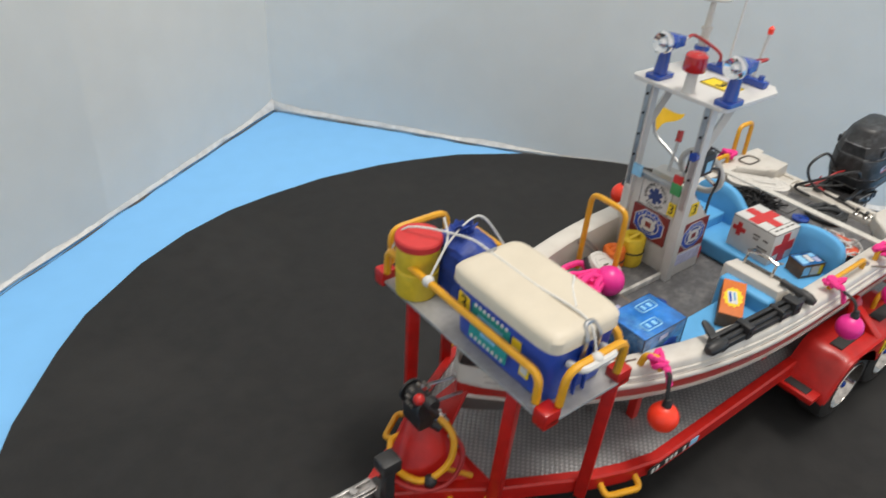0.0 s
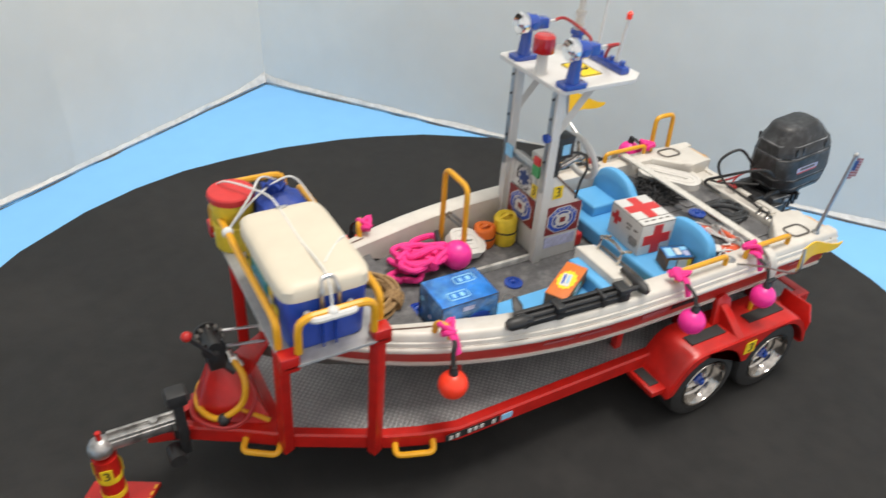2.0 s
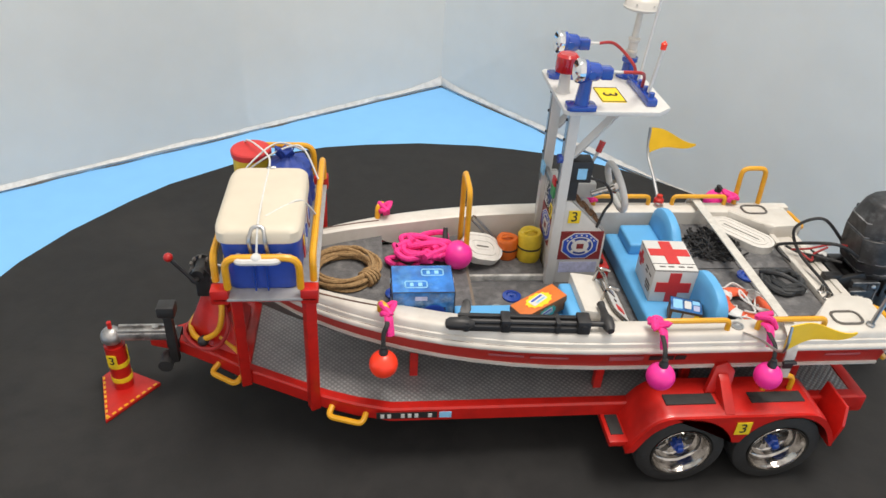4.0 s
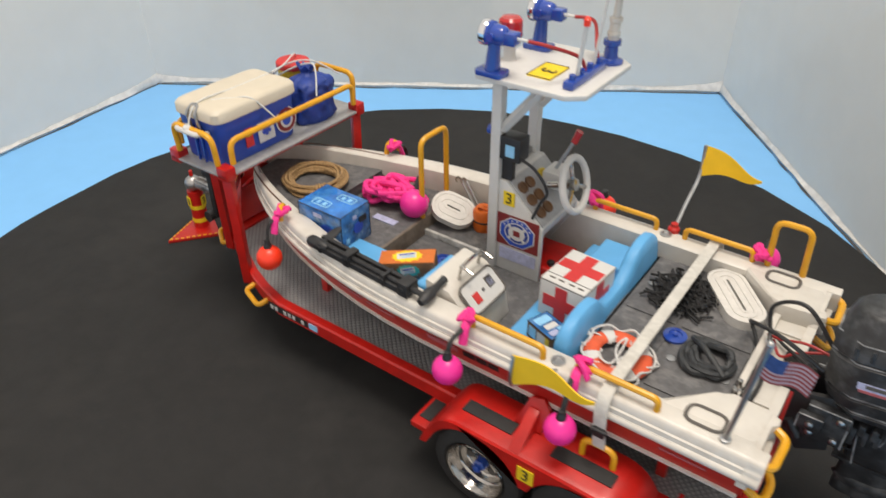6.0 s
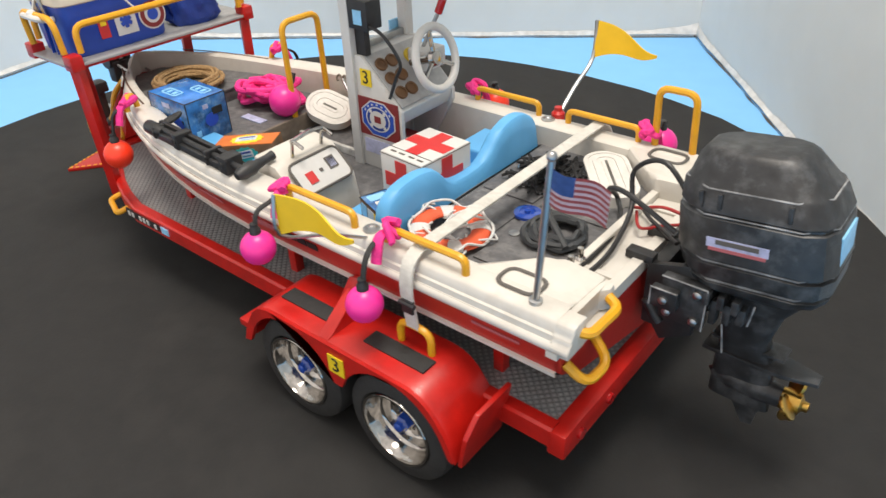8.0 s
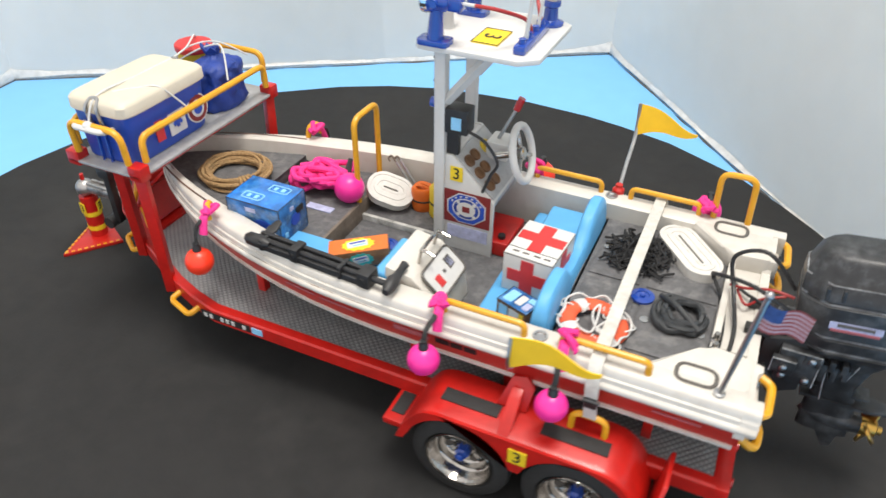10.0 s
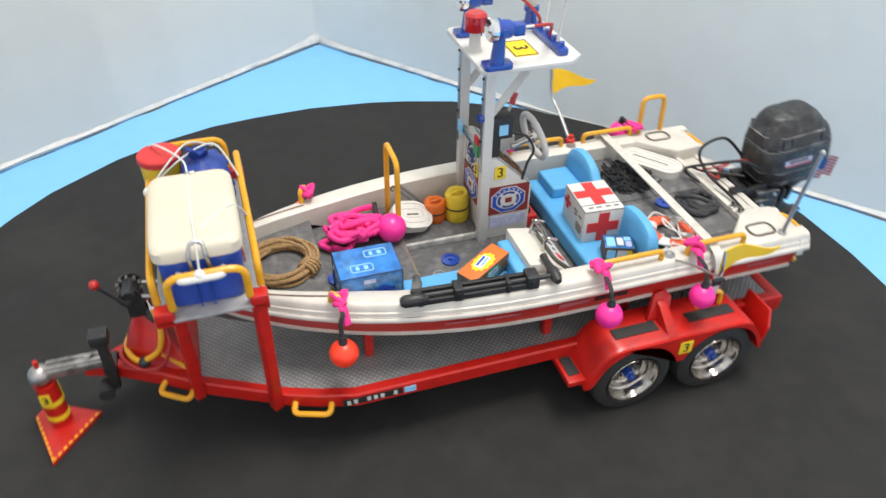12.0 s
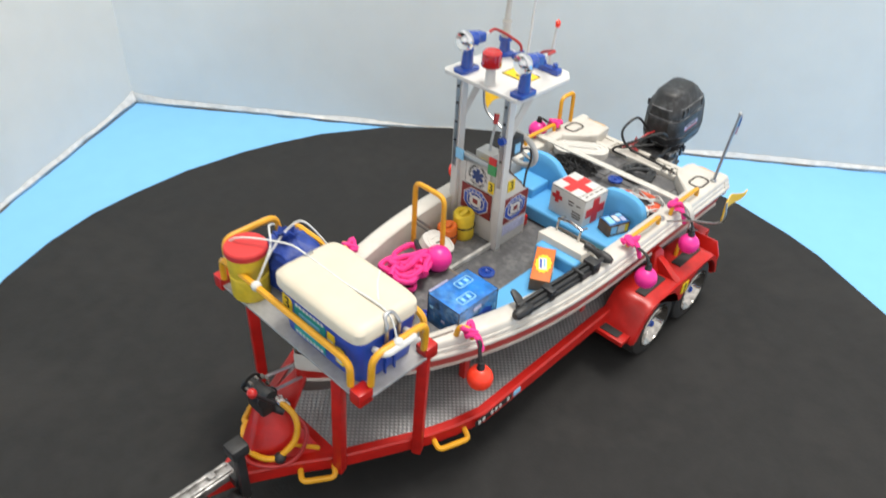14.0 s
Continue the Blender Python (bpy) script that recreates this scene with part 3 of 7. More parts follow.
part("winch_tower", bm, RED, trailer, "red plated winch tower")
bm = B()
box(bm, -19.0, -16.9, -0.26, 0.26, 2.3, 2.62, 0.1)
box(bm, -18.9, -17.0, 0.1, 0.2, 2.6, 2.72, 0.03)
box(bm, -18.9, -17.0, -0.2, -0.1, 2.6, 2.72, 0.03)
rod(bm, (-17.6, 0, 2.6), (-17.6, 0, 2.78), 0.12)
ball(bm, (-19.12, -0.08, 2.42), 0.37, 20)
part("coupler", bm, WORN_METAL, trailer, "worn grey and black metal hitch coupler")
bm = B()
box(bm, -17.05, -16.75, -0.75, -0.45, 1.7, 3.9, 0.05)
box(bm, -17.2, -16.6, -0.85, -0.3, 3.75, 4.2, 0.1)
rod(bm, (-17.2, -0.95, 1.7), (-17.2, -0.35, 1.7), 0.25, 16)
box(bm, -17.15, -16.7, -0.55, 0.2, 2.2, 2.6, 0.05)
part("jack", bm, BLACK, trailer, "black tongue jack with a small wheel")
bm = B()
rod(bm, (-15.65, -0.55, 5.3), (-15.65, 0.25, 5.3), 0.24, 18)
for y in (-0.6, 0.2):
    rod(bm, (-15.65, y, 5.3), (-15.65, y + 0.08, 5.3), 0.35, 18)
rod(bm, (-15.65, -0.8, 5.5), (-15.65, -0.55, 5.5), 0.2, 14)
box(bm, -15.85, -15.35, -0.5, 0.3, 4.4, 5.2, 0.08)
rod(bm, (-15.5, -0.1, 4.5), (-15.1, -0.5, 4.2), 0.17)
rod(bm, (-15.65, -0.65, 5.35), (-15.7, -1.0, 5.4), 0.09)
rod(bm, (-15.7, -0.98, 5.4), (-16.35, -1.05, 6.35), 0.06)
winch = part("winch", bm, BLACK, trailer, "black hand winch")
bm = B()
ball(bm, (-16.37, -1.06, 6.42), 0.15, 14)
part("crank_knob", bm, RED, winch, "red knob")
for p, q in (((-15.25, -0.15, 4.75), (-15.12, -0.35, 4.45)), ((-15.1, -0.3, 4.6), (-14.98, -0.5, 4.3))):
    bm = B()
    rod(bm, p, q, 0.13)
    rod(bm, (Vector(p) + Vector(q)) / 2, q, 0.16)
    part("hose_fitting", bm, CHROME, winch, "chrome hose fitting")
bm = B()
for k in range(10):
    a = 2 * math.pi * k / 10
    box(bm, -0.04, 0.04, 0.3, 0.4, -0.08, 0.08, 0.02, Matrix.Translation((-15.65, -0.1, 5.4)) @ Matrix.Rotation(radians(90), 4, "X") @ Matrix.Rotation(a, 4, "Z"))
part("gear_teeth", bm, GASKET, winch, "dark gear teeth")
bm = B()
ball(bm, (-15.75, -1.0, 2.9), 0.2, 12)
part("hose_clip", bm, BLACK, trailer, "black hose clip")
bm = B()
tube(bm, smooth_curve([(-15.2, -0.2, 4.6), (-15.0, -0.9, 4.2), (-15.2, -1.1, 3.4), (-15.9, -0.9, 2.9), (-16.3, -0.2, 2.95), (-16.0, 0.6, 3.1), (-15.4, 0.75, 3.0)], 6), 0.1)
tube(bm, [(-15.2, -0.85, 2.95), (-14.5, -1.35, 2.6)], 0.08)
part("hose", bm, YELLOW, trailer, "yellow hose loop")
bm = B()
tube(bm, smooth_curve([(-15.1, -0.35, 4.4), (-14.8, -1.15, 3.7), (-15.2, -1.3, 2.9), (-15.9, -1.1, 2.7), (-16.5, -0.4, 2.8), (-16.3, 0.5, 2.8)], 6), 0.07)
part("cable", bm, RED_WIRE, trailer, "dark red cable")
bm = B()
tube(bm, [(-15.5, 0.3, 5.2), (-13.6, 0.1, 5.0)], 0.05)
tube(bm, [(-15.5, -0.3, 5.1), (-13.8, -0.1, 4.6)], 0.05)
part("winch_strap", bm, STEEL, trailer)
bm = B()
prism(bm, [(-0.6, -0.8), (0.7, -0.8), (0.2, 0.9), (-0.2, 0.9)], 0.12, axes((-14.5, 0, 4.3), (0, 1, 0), (0.7, 0, 0.7)), 0.03)
part("bow_stop", bm, RED, trailer)

# coupler stand under the hitch
stand = thing("hitch_stand", (-18.9, -0.3, 0), "red hitch stand with yellow bands on a triangular red base", "stand")
bm = B()
prism(bm, [(-19.25, -1.95), (-17.8, -0.1), (-19.6, 0.85), (-20.0, 0.3)], 0.14, Matrix.Translation((0, 0, 0.0)), 0.03)
part("base_plate", bm, RED, stand)
bm = B()
for (x0, y0), (x1, y1) in (((-19.25, -1.95), (-17.8, -0.1)), ((-20.0, 0.3), (-19.25, -1.95))):
    for k in range(9):
        u = (k + 0.6) / 9.4
        box(bm, -0.07, 0.07, -0.04, 0.04, -0.02, 0.035, 0.0, Matrix.Translation((x0 + (x1 - x0) * u, y0 + (y1 - y0) * u, 0.13)) @ Matrix.Rotation(math.atan2(y1 - y0, x1 - x0), 4, "Z") @ Matrix.Translation((0, 0.06, 0)))
part("edge_marks", bm, YELLOW, stand, "row of yellow marks along the edge")
bm = B()
rod(bm, (-19.1, -0.1, 0.1), (-19.1, -0.1, 2.05), 0.35, 24)
part("cylinder", bm, RED, stand)
for z, h, in ((0.45, 0.22), (1.15, 0.2)):
    bm = B()
    lathe(bm, [(0.352, 0), (0.368, 0.01), (0.368, h), (0.352, h)], Matrix.Translation((-19.1, -0.1, z)), 24)
    part("band", bm, YELLOW_PRINT, stand, "yellow band")
for ang in (-100, 20, 140):
    d = V(math.cos(radians(ang)), math.sin(radians(ang)), 0)
    m = axes(V(-19.1, -0.1, 1.55) + d * 0.352, V(-d.y, d.x, 0), (0, 0, 1))
    numeral_tag(stand, m, 0.34, 0.5, 0.46)
bm = B()
rod(bm, (-19.1, -0.1, 2.8), (-19.1, -0.1, 3.05), 0.08)
part("pin", bm, RED, stand)

# ---- boat hull ----
boat = thing("boat", (0, 0, BED_Z), "small white rescue boat with a red band strapped on the trailer", "boat")


def beam(x):
    u = min(1.0, max(0.0, (-1 - x) / 13.2))
    return 4.3 * (1 - u ** 2.6) ** 0.75


def sheer(x):
    return 5.45 + 0.25 * (max(0, -4 - x) / 10) ** 2


def inner(x):
    w = beam(x)
    return max(0.0, w - 1.0 * min(1, w / 3.4))


STATIONS = [6.6, 5, 3.4, 1.8, 0.2, -1.4, -3, -4.4, -5.6, -6.8, -7.8, -8.8, -9.7, -10.5, -11.2, -11.9, -12.5, -13.0, -13.4, -13.75, -14.0, -14.15, -14.2]


def loft(profile, mat, name, label="", close=False):
    """Both sides of the hull from a profile: a function of x that gives (y, z) from the inside out."""
    bm = B()
    for s in (-1, 1):
        rows = [[bm.verts.new(V(x, s * max(0, y), z)) for y, z in profile(x)] for x in STATIONS]
        for a, b in zip(rows, rows[1:]):
            for k in range(len(a) - 1):
                try:
                    bm.faces.new((a[k], a[k + 1], b[k + 1], b[k]))
                except ValueError:
                    pass
    bmesh.ops.remove_doubles(bm, verts=bm.verts, dist=0.002)
    return part(name, bm, mat, boat, label)


def prof_gunwale(x):
    w, s, i = beam(x), sheer(x), inner(x)
    t = min(1, w / 1.0)
    foot = 3.8 if x > -7 else 4.45 if x > -9.5 else 4.92
    return [(i, foot), (i + 0.04 * t, s - 0.06), (i + 0.12 * t, s), (w - 0.34 * t, s), (w - 0.25 * t, s - 0.03), (w - 0.2 * t, s - 0.09), (w - 0.17 * t, s - 0.27), (w - 0.12 * t, s - 0.3), (w - 0.1 * t, s - 0.43), (w - 0.04 * t, s - 0.46), (w - 0.01 * t, s - 0.5), (w, s - 0.56), (w - 0.02 * t, s - 0.62), (w - 0.07 * t, s - 0.66), (w - 0.14 * t, s - 0.68)]


def low_z(x):
    return 3.98 + 0.55 * (max(0, -3 - x) / 11) ** 1.6


def prof_band(x):
    w, s = beam(x), sheer(x)
    t = min(1, w / 1.0)
    return [(w - 0.12 * t, s - 0.64), (w - 0.15 * t, s - 0.7), (w - 0.3 * t, low_z(x) + 0.12)]


def prof_stripe(x):
    w = beam(x)
    t = min(1, w / 1.0)
    return [(w - 0.3 * t, low_z(x) + 0.13), (w - 0.24 * t, low_z(x) + 0.11), (w - 0.26 * t, low_z(x)), (w - 0.36 * t, low_z(x) - 0.01)]


def prof_bottom(x):
    w = beam(x)
    t = min(1, w / 1.0)
    k = max(0, -8 - x) / 6.2
    return [(w - 0.34 * t, low_z(x) + 0.02), (w * 0.85 - 0.2 * t, 3.65 + 0.7 * k), (w * 0.45, 3.15 + 0.9 * k * k), (0, 2.75 + 1.5 * k * k)]


loft(prof_gunwale, WHITE, "gunwale", "white stepped gunwale moulding")
for s in (-1, 1):
    for inset, drop, x_end, r in ((0.185, 0.285, 1.5, 0.02), (0.09, 0.45, 6.4, 0.016)):
        bm = B()
        xs = [x for x in STATIONS if -13.8 < x < x_end]
        tube(bm, smooth_curve([(x, s * (beam(x) - inset * min(1, beam(x))), sheer(x) - drop) for x in xs], 3), r, 5)
        part("gunwale_seam", bm, SEAM, boat, "thin brown dirt line in the moulding")
    bm = B()
    tube(bm, smooth_curve([(x, s * (inner(x) + 0.34), sheer(x) + 0.005) for x in (-13.1, -12.3, -11.4, -10.5, -9.7)], 4), 0.035, 5, flat=0.6)
    part("bow_seam", bm, SEAM, boat, "dark joint between gunwale and bow trim")
loft(prof_band, RED_BAND, "hull_band", "deep red band along the hull")
loft(prof_stripe, WHITE, "hull_stripe", "white stripe")
loft(prof_bottom, GASKET, "hull_bottom", "dark hull bottom")
bm = B()
prism(bm, [(-4.28, 4.67), (-4.28, 4.9), (-4.05, 4.95), (-4.0, 5.42), (-2.5, 5.42), (-2.2, 5.0), (2.2, 5.0), (2.5, 5.42), (4.0, 5.42), (4.05, 4.95), (4.28, 4.9), (4.28, 4.67)], 0.25, axes((6.75, 0, 0), (0, 1, 0), (0, 0, 1)))
bmesh.ops.translate(bm, verts=bm.verts, vec=(-0.25, 0, 0))
bmesh.ops.triangulate(bm, faces=[f for f in bm.faces if len(f.verts) > 4])
part("transom", bm, WHITE, boat)
bm = B()
prism(bm, [(-4.1, 4.68), (-3.95, 4.05), (-3.2, 3.6), (0, 2.78), (3.2, 3.6), (3.95, 4.05), (4.1, 4.68)], 0.15, axes((6.55, 0, 0), (0, 1, 0), (0, 0, 1)))
part("transom_band", bm, RED_BAND, boat)


def deck(name, x0, x1, z, mat, thick=0.1):
    xs = [x0 + (x1 - x0) * k / 16 for k in range(17)]
    poly = [(x, -inner(x) - 0.05) for x in xs] + [(x, inner(x) + 0.05) for x in reversed(xs)]
    bm = B()
    prism(bm, poly, thick, Matrix.Translation((0, 0, z - thick)))
    return part(name, bm, mat, boat)


deck("cockpit_floor", -6.8, 1.7, 3.87, DECK)
deck("fore_deck", -9.7, -6.6, 4.6, DECK)
deck("bow_deck", -13.7, -9.6, 5.05, DECK, 0.12)
bm = B()
box(bm, -9.72, -9.6, -2.9, 2.9, 4.58, 5.0, 0.02)
part("bow_step", bm, DECK, boat, "grey step face under the bow deck")
deck("aft_deck", 1.55, 6.4, 4.85, DECK)
bm = B()
box(bm, -6.62, -6.5, -3.0, 2.8, 3.85, 4.6, 0.02)
part("fore_step", bm, STEP_WOOD, boat, "brown wooden step face")
bm = B()
box(bm, 1.5, 1.62, -3.25, 3.25, 3.85, 4.85)
part("bulkhead", bm, DECK, boat)
bm = B()
prism(bm, [(-6.6, 1.05), (-3.5, 1.05), (-3.5, 3.1), (-6.6, 2.95)], 0.2, Matrix.Translation((0, 0, 3.87)), 0.03)
part("side_shelf", bm, DECK, boat)
bm = B()
box(bm, -6.55, -3.55, 0.93, 1.06, 3.87, 4.11, 0.02)
part("shelf_edge", bm, SCUFFED, boat, "scuffed white shelf edge")
# hatch lids and plates on the decks
for x, y, sx, sy, z in ((-7.6, 0.0, 1.0, 0.32, 4.6), (2.2, 2.3, 0.35, 0.9, 4.85)):
    bm = B()
    box(bm, x - sx / 2, x + sx / 2, y - sy / 2, y + sy / 2, z, z + 0.04, 0.01)
    part("name_plate", bm, LILAC, boat, "small pale lilac plate")
for x0, x1, y0, y1 in ((1.75, 3.3, 0.2, 3.1), (1.75, 3.3, -3.1, 0.0), (3.5, 5.5, 0.2, 2.6), (3.5, 5.5, -2.6, 0.0)):
    bm = B()
    box(bm, x0, x1, y0, y1, 4.85, 4.9, 0.03)
    panel = part("deck_panel", bm, DECK, boat)
    for x in (x0 + 0.25, x1 - 0.25):
        bm = B()
        lathe(bm, [(0.13, 0), (0.13, 0.04), (0.06, 0.05), (0, 0.04)], Matrix.Translation((x, (y0 + y1) / 2, 4.9)), 12)
        part("latch", bm, STEEL, panel)
for x, y, z in ((-4.96, -0.04, 3.87), (3.5, -0.35, 4.9), (-9.2, -0.75, 4.6)):
    bm = B()
    lathe(bm, [(0.34, 0), (0.34, 0.07), (0.2, 0.1), (0.18, 0.06), (0.08, 0.06), (0.07, 0.12), (0, 0.12)], Matrix.Translation((x, y, z)), 24)
    part("deck_cap", bm, BLUE_GLOSS, boat, "round blue deck filler cap")
bm = B()
lathe(bm, [(0.25, 0), (0.25, 0.05), (0.19, 0.05), (0.19, 0.02), (0, 0.02)], Matrix.Translation((-5.6, -0.75, 3.87)), 20)
part("deck_ring", bm, STEEL, boat)
# stern corner decks with gasket rings
for s in (-1, 1):
    bm = B()
    prism(bm, [(4.0, s * 3.6), (6.62, s * 3.6), (6.68, s * 2.25), (5.65, s * 2.15), (5.3, s * 2.4)][:: (1 if s > 0 else -1)], 0.66, Matrix.Translation((0, 0, 4.8)), 0.13)
    corner = part("corner_deck", bm, WHITE, boat)
    bm = B()
    tube(bm, [(5.38 + x, s * 3.43 + y, sheer(5) + 0.03) for x, y in rect(0.95, 0.62, 0.22)], 0.05, 6, closed=True, flat=0.6)
    part("gasket_ring", bm, GASKET, corner, "dark hatch gasket")
    # the moulding turns round the stern corner and closes with a hollow behind the grab rail
    bm = B()
    prism(bm, [(s * y, z) for y, z in prof_gunwale(6.6)[2:] if y > 3.6] + [(s * 3.62, 4.78), (s * 3.62, 5.45)], s * 0.42, Matrix(((0, 0, s, 6.57), (1, 0, 0, 0), (0, 1, 0, 0), (0, 0, 0, 1))), 0.05)
    part("corner_fairing", bm, WHITE, corner)
    bm = B()
    prism(bm, [(6.57, s * 2.25), (6.9, s * 2.3), (6.9, s * 2.55), (6.57, s * 2.95)][::s], 0.55, Matrix.Translation((0, 0, 4.86)), 0.12)
    part("corner_fairing", bm, WHITE, corner)
    bm = B()
    prism(bm, [(6.57, s * 2.4), (6.9, s * 2.4), (6.95, s * 4.2), (6.57, s * 4.2)][::s], 0.16, Matrix.Translation((0, 0, 4.7)), 0.04)
    part("corner_fairing", bm, WHITE, corner)
bm = B()
box(bm, 5.55, 5.75, -2.2, 2.2, 4.85, 5.1, 0.04)
part("splash_rail", bm, WHITE, boat)
bm = B()
box(bm, 5.75, 6.55, -2.25, 2.25, 4.85, 4.93, 0.03)
for y in (-1.6, 1.6):
    box(bm, 5.75, 6.5, y - 0.08, y + 0.08, 4.93, 5.0, 0.02)
part("motor_well", bm, WHITE, boat, "white motor well floor")
for y in (-1.95, -1.55):
    bm = B()
    lathe(bm, [(0.13, 0), (0.13, 0.04), (0.08, 0.08), (0.07, 0.3), (0, 0.32)], Matrix.Translation((5.65, y, 5.08)), 12)
    part("rail_stud", bm, CHROME, boat, "chrome stud")

# handrails on the gunwale
for s in (-1, 1):
    for x0, x1 in ((-1.15, 1.1), (2.1, 4.3)):
        y = s * 3.88
        bm = B()
        tube(bm, rounded([(x0, y, 5.44), (x0, y, 5.82), (x1, y, 5.82), (x1, y, 5.44)], 0.2), 0.09)
        part("hand_rail", bm, YELLOW, boat, "yellow hand rail")
    bm = B()
    tube(bm, rounded([(-9.75, s * 2.75, 5.5), (-9.75, s * 2.85, 5.95), (-9.55, s * 3.2, 5.95), (-9.5, s * 3.25, 5.55)], 0.25), 0.1)
    part("mooring_eye", bm, YELLOW, boat, "yellow mooring loop")
    bm = B()
    tube(bm, rounded([(6.8, s * 3.85, 5.2), (7.12, s * 3.72, 5.12), (7.16, s * 2.65, 5.12), (6.8, s * 2.5, 5.2)], 0.35), 0.11)
    part("stern_grab_rail", bm, YELLOW, boat, "yellow grab rail")
    bm = B()
    tube(bm, rounded([(6.7, s * 3.85, 4.3), (7.15, s * 3.75, 3.9), (7.2, s * 2.9, 3.9), (6.7, s * 2.75, 4.3)], 0.35), 0.11)
    part("stern_grab_rail", bm, YELLOW, boat, "yellow grab rail")
    bm = B()
    lathe(bm, [(0.2, 0), (0.2, 0.05), (0.14, 0.05), (0.12, 0.02), (0, 0.02)], Matrix.Translation((1.5, s * 3.75, 5.45)), 18)
    part("fuel_cap", bm, STEEL, boat)
bm = B()
tube(bm, rounded([(4.75, 3.95, 5.44), (4.7, 3.95, 7.05), (5.72, 3.97, 7.05), (5.8, 3.97, 5.44)], 0.3), 0.1)
part("boarding_loop", bm, YELLOW, boat, "tall yellow boarding loop")
bm = B()
tube(bm, rounded([(-6.6, 0.95, 4.58), (-6.62, 0.95, 7.7), (-6.62, 2.45, 7.7), (-6.62, 2.5, 4.58)], 0.35), 0.1)
part("grab_hoop", bm, YELLOW, boat, "tall yellow grab hoop")

# plain bars for the lettering on the hull band
for s in (-1, 1):
    for x0, x1, mat, h in ((-6.4, -5.3, FADED_RED, 0.09), (-5.1, -3.9, FADED_RED, 0.09), (-2.6, -1.5, FADED_RED, 0.2), (-1.3, -0.9, INK, 0.2), (-0.85, -0.5, INK, 0.2), (-0.45, -0.1, INK, 0.2), (4.6, 5.8, FADED_RED, 0.08)):
        xm = (x0 + x1) / 2
        w, top = beam(xm) - 0.15, sheer(xm) - 0.7
        low = V(0, beam(xm) - 0.3 - w, low_z(xm) + 0.12 - top)
        m = axes((xm, s * (w + 0.35 * low.y), top + 0.35 * low.z), (x1 - x0, s * (beam(x1) - beam(x0)), 0), (0, -s * low.y, -low.z))
        n = m.col[2].xyz
        d = 0.012 if n.y * s > 0 else -0.03
        bm = B()
        prism(bm, rect(x1 - x0, h), 0.02, shift(m, 0, 0, d))
        part("lettering_bar", bm, mat, boat)

# ---- helm console with its roof ----
bm = B()
side = [(-3.45, 3.87), (-1.6, 3.87), (-1.6, 5.95), (-3.05, 7.35), (-3.45, 7.35)]
prism(bm, side, 0.14, axes((0, 0.94, 0), (1, 0, 0), (0, 0, 1)), 0.03)
prism(bm, [(-3.45, 3.87), (-2.6, 3.87), (-1.6, 5.6), (-1.6, 5.95), (-3.05, 7.35), (-3.45, 7.35)], 0.14, axes((0, 3.3, 0), (1, 0, 0), (0, 0, 1)), 0.03)
box(bm, -3.44, -3.32, 0.9, 3.2, 3.87, 7.34, 0.02)
prism(bm, [(-1.62, 5.93), (-3.05, 7.33), (-3.35, 7.33), (-3.35, 6.9), (-1.95, 5.5), (-1.75, 5.5)], 2.26, axes((0, 3.18, 0), (1, 0, 0), (0, 0, 1)), 0.03)
console = part("console", bm, WHITE_PLASTIC, boat, "white helm console")
for y in (0.85, 3.25):
    bm = B()
    box(bm, -3.62, -3.28, y - 0.17, y + 0.17, 3.87, 10.9, 0.03)
    part("post", bm, WHITE_PLASTIC, console)
    bm = B()
    box(bm, -3.66, -3.62, y - 0.09, y + 0.09, 6.9, 10.8)
    part("post_channel", bm, STEEL, console, "grey metal channel")
    for z in (8.1, 8.9, 9.7, 10.4):
        bm = B()
        rod(bm, (-3.64, y, z), (-3.7, y, z), 0.05, 8)
        part("bolt", bm, INK, console)
    bm = B()
    tube(bm, [(-3.3, y, 9.1), (-1.9, y, 10.85)], 0.16, 4)
    part("brace", bm, WHITE_PLASTIC, console)
bm = B()
box(bm, -3.58, -3.4, 1.0, 3.1, 7.35, 7.55, 0.03)
part("window_sill", bm, STEEL, console, "grey metal sill")
bm = B()
poly = [(-4.0, 0.25), (-3.85, 0.1), (-0.95, 0.1), (-0.45, 0.5), (-0.45, 3.45), (-0.95, 3.85), (-3.85, 3.85), (-4.0, 3.7)]
prism(bm, poly, 0.16, Matrix.Translation((0, 0, 10.85)), 0.04)
roof = part("roof", bm, WHITE_PLASTIC, boat, "flat white hard-top roof")
m = axes((-2.2, 1.45, 11.01), (0, -1, 0), (1, 0, 0))
tag = part("number_tag", prism(B(), rect(1.2, 0.8), 0.03, m), YELLOW_PRINT, roof, "yellow tag with a black numeral")
bm = B()
tube(bm, [V(-2.2, 1.45, 11.045) + V(y, x, 0) for x, y in rect(1.18, 0.78)], 0.015, 4, closed=True)
part("tag_border", bm, INK, roof)
# the roof numeral lies with its foot towards the bow
num = lettering("numeral", "3", 0.7, axes((-2.2, 1.45, 11.05), (0, -1, 0), (1, 0, 0)), INK, roof, 0.01)


